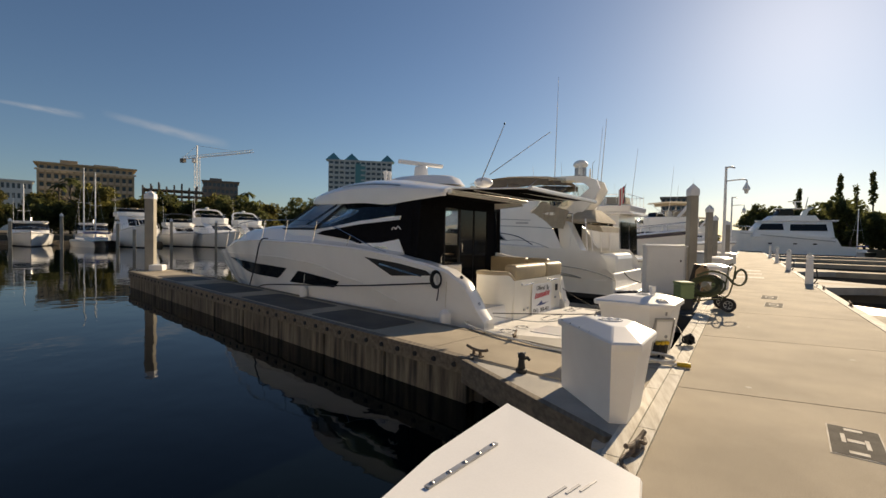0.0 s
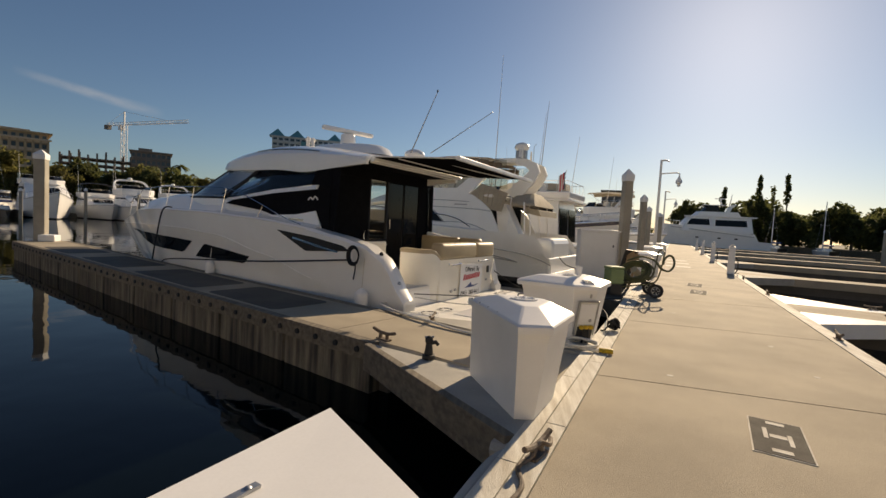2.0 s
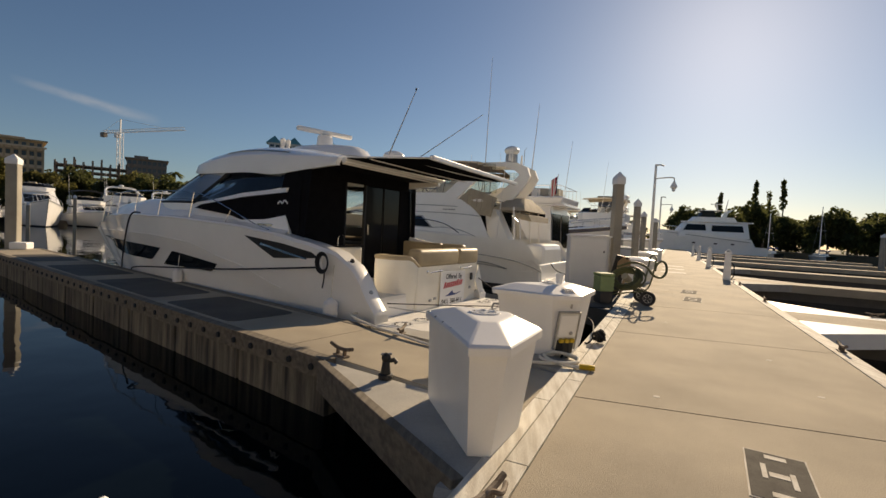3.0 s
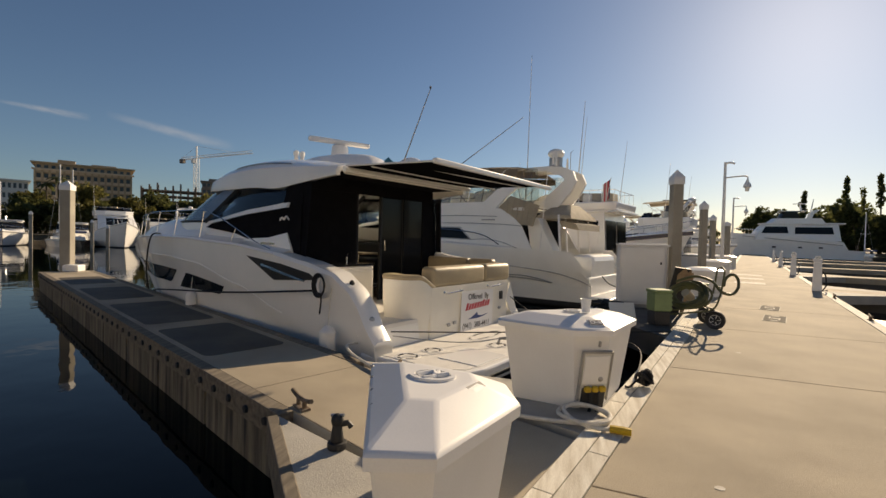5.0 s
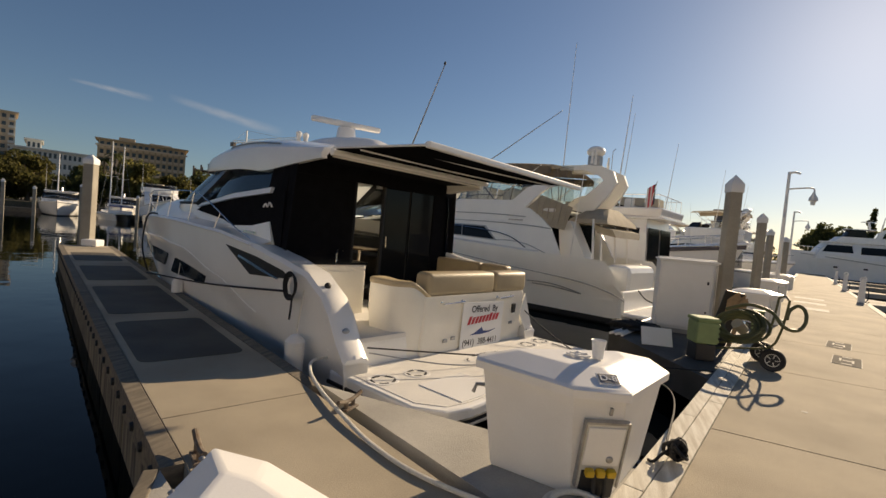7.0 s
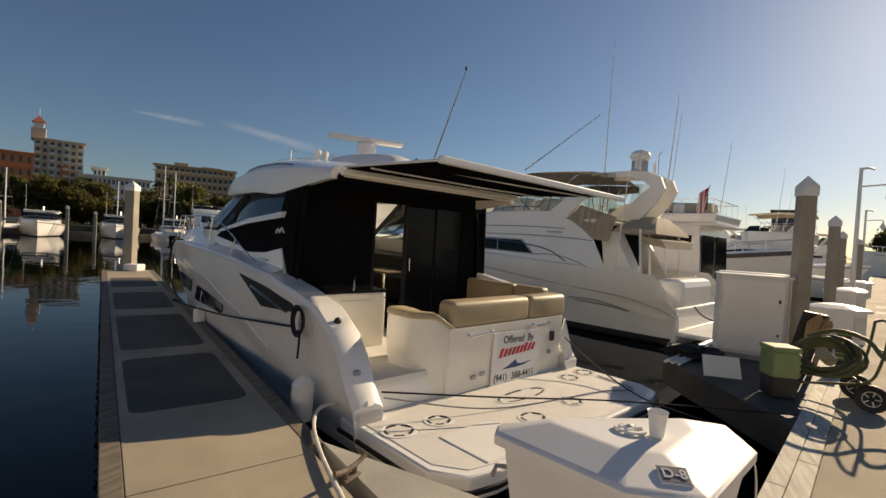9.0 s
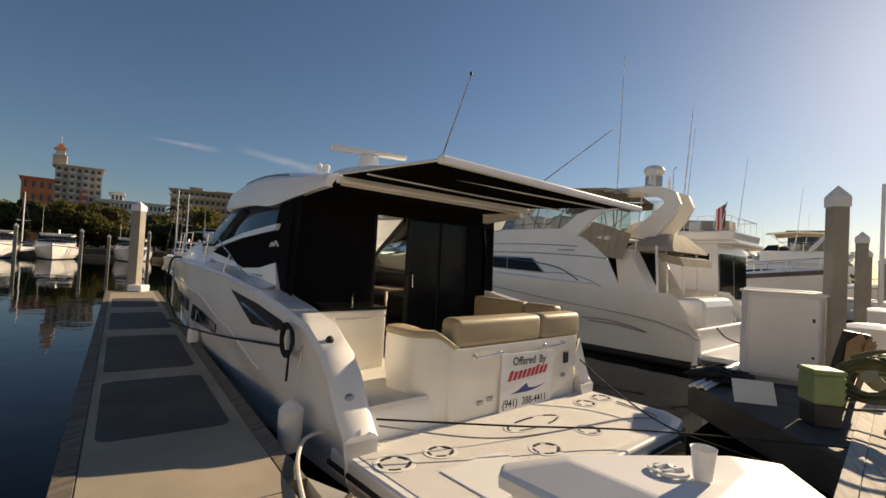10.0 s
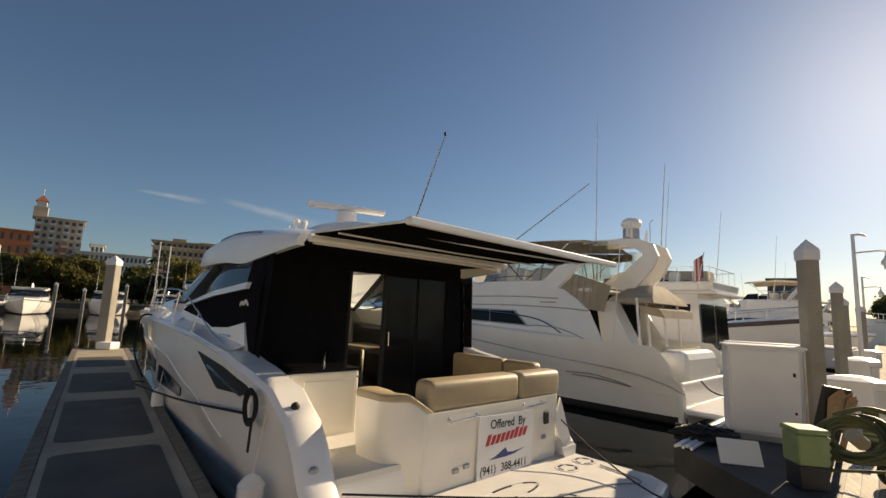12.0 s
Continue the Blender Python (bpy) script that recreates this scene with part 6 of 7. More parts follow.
part("bridge_screen", loft([[(sx * 1.6, y, z) for sx, y in ((-1, ya), (-1, yb), (-0.4, yb + 0.6), (0.4, yb + 0.6), (1, yb), (1, ya))] for ya, yb, z in ((7.6, 10.0, 5.9), (8.0, 9.4, 7.0))]), BLACKGLASS, bigy, "dark enclosed bridge")
part("bridge_roof", box(0, 8.6, 7.0, 3.3, 3.6, 0.12, 0.04), GEL, bigy)
part("arch", loft([[(-1.5, y, z), (-1.5, y + 0.7, z), (1.5, y + 0.7, z), (1.5, y, z)] for y, z in ((6.2, 5.6), (5.9, 6.6), (5.2, 7.2))]), GEL, bigy)
part("mast", tube([(0, 6.2, 7.0), (0, 5.9, 9.0)], [0.12, 0.05], 6), GEL, bigy)
part("radar_bar", box(0, 7.6, 8.2, 0.2, 1.8, 0.14, 0.04), GEL, bigy)
part("radar_post", tube([(0, 7.4, 7.1), (0, 7.6, 8.2)], 0.14, 8), GEL, bigy)
part("deck_rail", tube([(-lerp_table(BH, y)[0] + 0.1, y, lerp_table(BH, y)[1] + 0.75) for y in [12.5 + 0.4 * k for k in range(11)]], 0.03, 5), CHROME, bigy)
for k in range(8):
    y = 12.7 + 0.5 * k
    part("stanchion", tube([(-lerp_table(BH, y)[0] + 0.1, y, lerp_table(BH, y)[1]), (-lerp_table(BH, y)[0] + 0.1, y, lerp_table(BH, y)[1] + 0.75)], 0.02, 5), CHROME, bigy)
for y in (5.0, 7.5, 10.8):
    part("porthole", box(-2.36, y, 1.25, 0.08, 0.5, 0.22, 0.05), BLACKGLASS, bigy)
# boats on the right side slips
for (a, b, rz, L, lab) in ((50, 30, 160, 9.5, "white cruiser in a distant slip"), (60, 26, 155, 10.0, "white cruiser with canvas in a far slip")):
    c = md(a, b)
    yacht(pose(c.x, c.y, WL, 0, 0, rz), L, 3.0, 1.1, lab, (0.25, 0.62, 1.0), 0.0, None, None, False, antennas=1)


def at_az(az, d, z=0.0):
    return Vector((1.4 + d * math.sin(radians(az)), d * math.cos(radians(az)), z))


# far row on the left
FAR = [(-71.5, 66, "express"), (-67.6, 66, "express"), (-63.4, 68, "express"), (-57.6, 70, "express"), (-48.3, 66, "trawler"), (-44.1, 70, "sport"), (-39.6, 66, "fly"), (-36.2, 74, "fly"), (-33.5, 76, "express"), (-75.5, 66, "express"), (-53.0, 76, "express")]
for az, d, st in FAR:
    p = at_az(az, d)
    rz = -az + 180 + {"express": 0, "trawler": 12, "sport": 14, "fly": 25}[st]
    L = 13.0
    back = Vector((-math.sin(radians(rz)), math.cos(radians(rz)), 0)) * L
    m = pose(p.x - back.x, p.y - back.y, WL, 0, 0, rz)
    if st == "express":
        eb = yacht(m, L, 4.4, 1.75, "white express cruiser moored bow-out, dark windscreen", (0.34, 0.7, 1.45), 0.0, None, None, False, antennas=1)
        rows = []
        for f, z in ((0.25, 2.0), (0.9, 2.72)):
            fr, hw = 9.1 - 1.97 * f, 1.76 * (1 - 0.1 * f) + 0.04
            rows.append([(-hw, fr - 2.2, z), (-hw, fr - 0.48, z), (-hw * 0.63, fr - 0.02, z), (0, fr + 0.06, z), (hw * 0.63, fr - 0.02, z), (hw, fr - 0.48, z), (hw, fr - 2.2, z)])
        part("windscreen", loft(rows, False, False), BLACKGLASS, eb, "dark wrapped windscreen")
        part("hardtop", box(0, 5.9, 2.9, 3.3, 3.0, 0.14, 0.05), GEL, eb)
        part("radar_mast", tube([(0, 5.2, 3.0), (0, 5.0, 3.5)], 0.1, 6), GEL, eb)
    elif st == "trawler":
        yacht(m, L, 5.2, 2.2, "white trawler with a tall pilothouse moored bow-out", (0.25, 0.7, 2.2), 0.5, None, None, False, antennas=1, raised=1.6)
    elif st == "sport":
        yacht(m, L, 5.0, 2.0, "white flybridge boat with a dark canvas enclosure", (0.25, 0.72, 1.2), 0.5, INK, None, False, antennas=2)
    else:
        yacht(m, L, 5.0, 2.2, "white flybridge cruiser moored beyond the finger pier", (0.22, 0.7, 1.5), 0.8, None, None, True, antennas=1)
# far floating dock and piles
for az0, az1, d0, d1 in ((-80, -56, 76, 78), (-56, -30, 78, 80)):
    a, b = at_az(az0, d0), at_az(az1, d1)
    n = Vector((b.y - a.y, a.x - b.x, 0)).normalized() * 1.0
    structure("pavement_far_%d" % (1 if az0 < -70 else 2), prism([a, b, b + n * -2, a + n * -2], WL - 0.2, -0.05), OLDWOOD, "low far floating dock behind the boats", "dock")
for az, d, hgt in ((-73.4, 62, 3.1), (-69.6, 63, 3.1), (-65.6, 63, 3.1), (-61.0, 64, 3.0), (-55.4, 62, 3.2), (-51.0, 64, 2.6), (-46.3, 62, 3.0), (-42.0, 64, 3.0), (-59.0, 66, 2.6), (-49.6, 60, 2.0), (-36.9, 66, 3.0)):
    p = at_az(az, d)
    pile(p.x, p.y, hgt, 0.3, -az)
# sailing boats with bare masts
for az, d, h in ((-53.5, 72, 9.8), (-52.6, 73, 9.4), (-66.0, 80, 8.2), (-57.9, 82, 8.0), (26.5, 104, 8.0), (30.5, 106, 9.5)):
    p = at_az(az, d, WL)
    t = thing("sailing_boat", pose(p.x, p.y, WL, 0, 0, -az + 20), "small white sailing boat with a bare mast and blue sail cover", "sailboat", "sailing boats")
    part("hull", loft([[(-w, y, 0.75), (-w * 0.8, y, 0), (0, y, -0.4), (w * 0.8, y, 0), (w, y, 0.75)] for y, w in ((-4, 0.8), (-2, 1.3), (1, 1.35), (3, 0.8), (4.6, 0.06))], False, False), GEL, t)
    part("deck", loft([[(-w, y, 0.75), (0, y, 0.85), (w, y, 0.75)] for y, w in ((-4, 0.8), (-2, 1.3), (1, 1.35), (3, 0.8), (4.6, 0.06))], False, False), GEL_SHADE, t)
    part("coachroof", box(0, 0.2, 0.8, 1.4, 2.8, 0.4, 0.12), GEL, t)
    part("mast", tube([(0, 0.8, 0.8), (0, 0.8, h)], [0.09, 0.06], 8), PLASTIC, t)
    part("boom", tube([(0, 0.7, 1.7), (0, -3.2, 1.75)], 0.13, 8), BLUE, t, "blue sail cover on the boom")
    for s in (-1, 1):
        part("shroud", tube([(s * 1.2, 0.6, 0.8), (0, 0.8, h * 0.95)], 0.012, 4), GALV, t)
        part("spreader", tube([(0, 0.8, h * 0.55), (s * 0.7, 0.7, h * 0.56)], 0.02, 4), PLASTIC, t)


# ---- shore ----
def arc_land(az0, az1, d0, d1, name, z):
    n = 24
    pts = [at_az(az0 + (az1 - az0) * k / n, d0) for k in range(n + 1)] + [at_az(az1 + (az0 - az1) * k / n, d1) for k in range(n + 1)]
    structure(name, prism(pts, WL - 1, z), SOIL, "low dark wooded shore beyond the marina", "shore")


arc_land(-110, 10, 104, 900, "ground_shore_1", 0.4)
arc_land(9, 60, 112, 900, "ground_shore_2", 0.4)


# unseen shore and plain pale wall added behind the walk to bounce warm sunlight
structure("ground_shore_3", prism([(-140, -34), (160, -34), (160, -160), (-140, -160)], WL - 1, 0.3), SOIL, "unseen low shore added under the bounce wall", "shore")
structure("wall_bounce", prism([(-90, -36), (110, -36), (110, -37), (-90, -37)], 0.3, 10.5), BOUNCE_WALL, "plain pale unseen wall added to bounce sunlight", "wall")


def leaf_cloud(bm, cx, cy, cz, rx, ry, rz, n, s, rng):
    """Many small leaf clumps on and in an uneven ellipsoid."""
    for _ in range(n):
        while True:
            d = Vector((rng.gauss(0, 1), rng.gauss(0, 1), rng.gauss(0, 1)))
            if d.length > 0.1:
                break
        d.normalize()
        r = rng.uniform(0.45, 1.0) ** 0.6 * (0.8 + 0.4 * noise.noise(d * 1.7 + Vector((cx, cy, cz)) * 0.13))
        p = Vector((cx + d.x * rx * r, cy + d.y * ry * r, cz + d.z * rz * r))
        a = Vector((rng.uniform(-1, 1), rng.uniform(-1, 1), rng.uniform(-1, 1))).normalized()
        b = a.orthogonal().normalized()
        c = a.cross(b)
        q = s * rng.uniform(0.5, 1.3)
        vs = [bm.verts.new(p + b * q), bm.verts.new(p + c * q * 0.7), bm.verts.new(p - b * q), bm.verts.new(p - c * q * 0.7 + a * q * 0.3)]
        bm.faces.new(vs[:3])
        bm.faces.new((vs[0], vs[2], vs[3]))


def tree(seed, h, w, mat, label="broad green shoreline tree"):
    rng = random.Random(seed)
    t = thing("tree", Matrix.Identity(4), label, "tree", "shoreline trees")
    bm = tube(curve_pts([(0, 0, -0.5), (0.1, 0.05, h * 0.25), (0.3 * rng.uniform(-1, 1), 0.2, h * 0.55)], 4), [0.3 - 0.02 * k for k in range(9)], 7)
    for k in range(5):
        a = k * 1.3 + rng.uniform(0, 0.5)
        tube(curve_pts([(0.1, 0.05, h * (0.25 + 0.06 * k)), (w * 0.2 * math.cos(a), w * 0.2 * math.sin(a), h * (0.45 + 0.05 * k)), (w * 0.36 * math.cos(a), w * 0.36 * math.sin(a), h * (0.6 + 0.05 * k))], 3), [0.14, 0.12, 0.1, 0.08, 0.06, 0.05, 0.04], 5, bm)
    part("trunk", bm, BARK, t)
    bm = bmesh.new()
    for k in range(10):
        a = rng.uniform(0, 6.28)
        rr = rng.uniform(0.1, 0.42) * w
        leaf_cloud(bm, rr * math.cos(a), rr * math.sin(a), h * rng.uniform(0.1, 0.82), w * rng.uniform(0.2, 0.34), w * rng.uniform(0.2, 0.34), h * rng.uniform(0.14, 0.24), 420, 0.33, rng)
    part("crown", bm, mat, t)
    return t


def palm(seed, h):
    rng = random.Random(seed)
    t = thing("palm_tree", Matrix.Identity(4), "tall palm tree with a drooping crown", "palm tree", "palm trees")
    part("trunk", tube(curve_pts([(0, 0, -0.5), (0.2, 0, h * 0.5), (0.1, 0.1, h)], 4), 0.17, 7), BARK, t)
    for k in range(16):
        a = k * 2.4
        el = rng.uniform(-0.2, 0.9)
        pts = [Vector((0.1, 0.1, h)) + Vector((math.cos(a) * q, math.sin(a) * q, el * q - 0.28 * q * q)) for q in (0, 0.6, 1.2, 1.8, 2.3)]
        side = Vector((-math.sin(a), math.cos(a), 0))
        part("frond", loft([[p + side * w2 - Vector((0, 0, 0.12 * (w2 > 0))), p, p - side * w2] for p, w2 in zip(pts, (0.06, 0.32, 0.38, 0.28, 0.03))], False, False), LEAF, t)
    return t


protos = [tree(11, 9.0, 9.0, LEAF), tree(12, 10.0, 10.0, LEAF_DRY), tree(13, 8.0, 8.0, LEAF), tree(14, 11.0, 9.0, LEAF)]
first = [True] * 4
rng = random.Random(3)


def plant(i, p, s, rz):
    """Sets the first of a kind, then copies it."""
    m = Matrix.Translation(p) @ Matrix.Rotation(rz, 4, "Z") @ Matrix.Scale(s, 4)
    if first[i]:
        protos[i].matrix_world = m
        first[i] = False
    else:
        o = copy_thing(protos[i], Matrix.Identity(4))
        o.matrix_world = m


for az in range(-84, -29, 2):
    for row in range(2):
        d = 118 + row * 16 + rng.uniform(-5, 5)
        i = rng.choice((0, 1, 2, 3))
        tall = 1.08 if -57 < az < -50 or -71 < az < -65 else (0.95 if az > -65 else 0.8)
        plant(i, at_az(az + rng.uniform(-1, 1), d, 0.2), tall * rng.uniform(0.8, 1.1), rng.uniform(0, 6.28))
for az in range(-30, 18, 4):
    plant(rng.choice((0, 2)), at_az(az + rng.uniform(-1, 1), 200 + rng.uniform(-8, 8), 0.2), rng.uniform(0.8, 1.1), rng.uniform(0, 6.28))
for az10 in range(185, 420, 14):
    for row in range(2):
        d = 124 + 14 * row + rng.uniform(-5, 5)
        plant(rng.choice((0, 2, 3)), at_az(az10 / 10 + rng.uniform(-0.6, 0.6), d, 0.2), rng.uniform(0.85, 1.15), rng.uniform(0, 6.28))
# slim tall pines
for k, (az, h) in enumerate(((21.9, 13.2), (25.0, 16.0), (26.2, 13.6), (27.3, 16.2))):
    r2 = random.Random(70 + k)
    p = at_az(az, 128, 0.2)
    t = thing("pine_tree", Matrix.Translation(p), "tall slim dark pine above the shoreline trees", "tree", "shoreline pines")
    part("trunk", tube([(0, 0, -0.5), (0.1, 0, h * 0.95)], [0.25, 0.06], 7), BARK, t)
    bm = bmesh.new()
    for q in range(7):
        z = h * (0.62 + 0.055 * q)
        leaf_cloud(bm, r2.uniform(-0.3, 0.3), r2.uniform(-0.3, 0.3), z, 0.75 - 0.04 * q, 0.75 - 0.04 * q, 0.9, 80 if k != 2 else 18, 0.3, r2)
    part("crown", bm, LEAF, t)
pm = palm(21, 12.0)
pm.matrix_world = Matrix.Translation(at_az(-38.8, 140, 0.2))
for k, (az, s) in enumerate(((-39.6, 0.95), (-54.8, 0.95), (-55.6, 0.85), (-61.5, 0.8))):
    o = copy_thing(pm, Matrix.Identity(4))
    o.matrix_world = Matrix.Translation(at_az(az, 122 if az < -50 else 142, 0.2)) @ Matrix.Rotation(k, 4, "Z") @ Matrix.Scale(s, 4)


# ---- far buildings ----
def building(name, az0, az1, d, top_el, wall, label, floors, cols, depth=18.0, balcony=False, roof=None, base=0.3, gap=0.3, win_w=0.55, win_h=0.5, overhang=0.8, group=""):
    """A block that faces the marina between two bearings, with real window panels on its face."""
    a, b = at_az(az0, d), at_az(az1, d)
    h = 1.6 + d * math.tan(radians(top_el))
    w = (b - a).length
    ang = math.atan2(b.y - a.y, b.x - a.x)
    t = thing(name, Matrix.Translation((a.x, a.y, base)) @ Matrix.Rotation(ang, 4, "Z"), label, "building", group)
    part("wall", box(w / 2, depth / 2, 0, w, depth, h), wall, t)
    part("roof", box(w / 2, depth / 2, h, w + overhang * 2, depth + overhang * 2, 0.6, 0.05), roof or wall, t)
    fh, cw = h / floors, w / cols
    for f in range(1, floors):
        part("floor_band", box(w / 2, -0.15, f * fh - 0.25, w, 0.3, 0.35), wall, t)
        for c in range(cols):
            part("window", box((c + 0.5) * cw, -0.02, f * fh + fh * gap, cw * win_w, 0.12, fh * win_h), FARGLASS, t)
            if balcony and c % 2 == 0:
                part("balcony", box((c + 0.5) * cw, -0.7, f * fh + 0.1, cw * 0.85, 1.4, fh * 0.3), PALE, t)
    return t, w, h


t, w, h = building("apartment_building", -57.1, -49.7, 255, 5.95, BROWN, "tan stucco apartment block with a deep flat cornice", 8, 14, balcony=False, overhang=1.4)
part("roof_house", box(w * 0.3, 8, h + 0.6, 6, 5, 2.0), BROWN, t)
part("roof_house", box(w * 0.7, 8, h + 0.6, 9, 5, 1.2), BROWN, t)
part("cornice", box(w / 2, -1.0, h - 2.8, w + 2, 1.2, 0.7), BEIGE, t)
for k in range(15):
    part("pier", box(w * k / 14, -0.55, 0, 0.7, 1.1, h - 2.8), BROWN, t)
for f in range(1, 8):
    part("balcony_front", box(w / 2, -0.75, f * h / 8 - 0.2, w, 0.12, h / 8 * 0.34), BEIGE, t)
t, w, h = building("hotel_building", -66.7, -63.1, 250, 7.0, BEIGE, "beige and brick high-rise with stacked balconies", 11, 7, balcony=True)
part("brick_bay", box(w * 0.62, -0.25, 0, w * 0.18, 0.5, h * 0.7), ORANGE, t)
tw = part("tower", box(1.0, 6, h, 4.6, 4.6, 5.0), BEIGE, t)
part("tower_lantern", box(1.0, 6, h + 5.0, 3.2, 3.2, 2.4), PALE, tw)
part("tower_roof", loft([[(1.0 + sx * f, 6 + sy * f, zz) for sx, sy in ((-1, -1), (1, -1), (1, 1), (-1, 1))] for f, zz in ((2.2, h + 7.4), (0.1, h + 10.2))]), ROOFTILE, tw, "orange pointed roof")
part("mast", tube([(1.0, 6, h + 10), (1.0, 6, h + 13)], 0.15, 5), PALE, tw)
building("hotel_wing", -69.0, -66.7, 248, 5.5, ORANGE, "terracotta stucco hotel wing with few windows", 5, 4, win_w=0.35)
building("condo_building", -63.3, -57.5, 235, 4.1, PALE, "low white condominium with regular dark windows", 5, 16)
building("office_building", -62.3, -61.3, 245, 4.9, PALE, "plain white roof block behind the condominium", 6, 3)
building("office_building", -79.5, -72.0, 240, 3.9, BEIGE, "low beige building behind shoreline trees", 5, 14)
# tower with teal roofs
t, w, h = building("apartment_tower", -29.8, -22.2, 360, 8.7, PALE, "pale apartment tower with teal glass and green roofs", 15, 12, balcony=True, win_w=0.7)
part("glass_bay", box(w * 0.5, -0.4, 2, w * 0.16, 0.8, h - 4), TEAL, t, "teal glass bay")
for fx in (0.07, 0.36, 0.93):
    part("roof_peak", loft([[(w * fx + sx * f, 6 + sy * f, zz) for sx, sy in ((-1, -1), (1, -1), (1, 1), (-1, 1))] for f, zz in ((5.5, h + 0.6), (0.2, h + 6.5))]), TEAL, t, "teal pyramid roof")
# frame under construction and crane
a, b = at_az(-48.9, 285), at_az(-43.2, 285)
w = (b - a).length
ang = math.atan2(b.y - a.y, b.x - a.x)
t = thing("building_frame", Matrix.Translation((a.x, a.y, 0.3)) @ Matrix.Rotation(ang, 4, "Z"), "dark open concrete frame of a building under construction", "construction site")
for f in range(8):
    part("slab", box(w / 2, 8, 2.6 + 2.8 * f, w, 16, 0.6), RAWCONC, t)
for k in range(9):
    for dy in (1, 14):
        part("column", box(w * k / 8, dy, 0, 0.8, 0.8, 24.4 + (k % 3)), RAWCONC, t)
t, w, h = building("office_building", -43.3, -39.8, 280, 5.4, RAWCONC, "brown unfinished office block beside the open frame", 8, 8, win_w=0.7)
part("roof_house", box(w * 0.35, 6, h, 6, 5, 2.2), RAWCONC, t)
p = at_az(-43.9, 300, 0.3)
cr = thing("tower_crane", Matrix.Translation(p) @ Matrix.Rotation(radians(-12), 4, "Z"), "white tower crane standing above the construction site", "crane")
bm = bmesh.new()
for sx, sy in ((-1, -1), (1, -1), (1, 1), (-1, 1)):
    tube([(sx, sy, 0), (sx, sy, 43)], 0.16, 4, bm)
for k in range(14):
    z = 3 * k
    for (x0, y0), (x1, y1) in (((-1, -1), (1, -1)), ((1, -1), (1, 1)), ((1, 1), (-1, 1)), ((-1, 1), (-1, -1))):
        tube([(x0, y0, z), (x1, y1, z + 3)], 0.09, 4, bm)
part("mast", bm, PLASTIC, cr)
part("cab", box(0, -1.6, 40, 2.0, 2.0, 2.2, 0.1), PLASTIC, cr)
bm = bmesh.new()
for y0, z0 in ((-0.7, 43), (0.7, 43), (0, 44.4)):
    tube([(-14, y0, z0), (46, y0, z0)], 0.14, 4, bm)
for k in range(30):
    tube([(-14 + 2 * k, -0.7, 43), (-13 + 2 * k, 0, 44.4), (-12 + 2 * k, 0.7, 43)], 0.08, 4, bm)
part("jib", bm, PLASTIC, cr)
part("counterweight", box(-13, 0, 41.0, 3.2, 1.8, 2.4), RAWCONC, cr)
part("apex", tube([(0, 0, 43), (0, 0, 50)], 0.4, 4), PLASTIC, cr)
for x in (-12, 32):
    part("tie_bar", tube([(0, 0, 50), (x, 0, 44.4)], 0.08, 4), PLASTIC, cr)
building("office_building", 9.6, 12.6, 300, 4.6, RAWCONC, "dark grey block far beyond the moored boats", 6, 6)


# ---- main boat details ----
def hull_panel(name, pts, mat, off=0.008, parent=None, label="", side=-1, thick=0.02):
    """A proud panel on the hull's side: an outline in y and z laid onto the curved skin in strips."""
    y0, y1 = min(p[0] for p in pts), max(p[0] for p in pts)
    n = 34
    secs = []
    for k in range(n + 1):
        y = y0 + (y1 - y0) * (0.002 + 0.996 * k / n)
        zs = []
        for (ya, za), (yb, zb) in zip(pts, pts[1:] + pts[:1]):
            if (ya - y) * (yb - y) <= 0 and ya != yb:
                zs.append(za + (zb - za) * (y - ya) / (yb - ya))
        lo, hi = min(zs), max(zs)
        row = []
        for q in range(5):
            z = lo + (hi - lo) * q / 4
            row.append(Vector((side * (hull_x(y, z) + off) + bend(y), y, z)))
        secs.append(row + [Vector((p.x - side * thick, p.y, p.z)) for p in row[::-1]])
    return part(name, loft(secs), mat, parent or boat, label)


def edge_pts(corners, steps=6):
    """Outline points along straight edges."""
    out = []
    for k, (y, z) in enumerate(corners):
        y2, z2 = corners[(k + 1) % len(corners)]
        for q in range(steps):
            out.append((y + (y2 - y) * q / steps, z + (z2 - z) * q / steps))
    return out


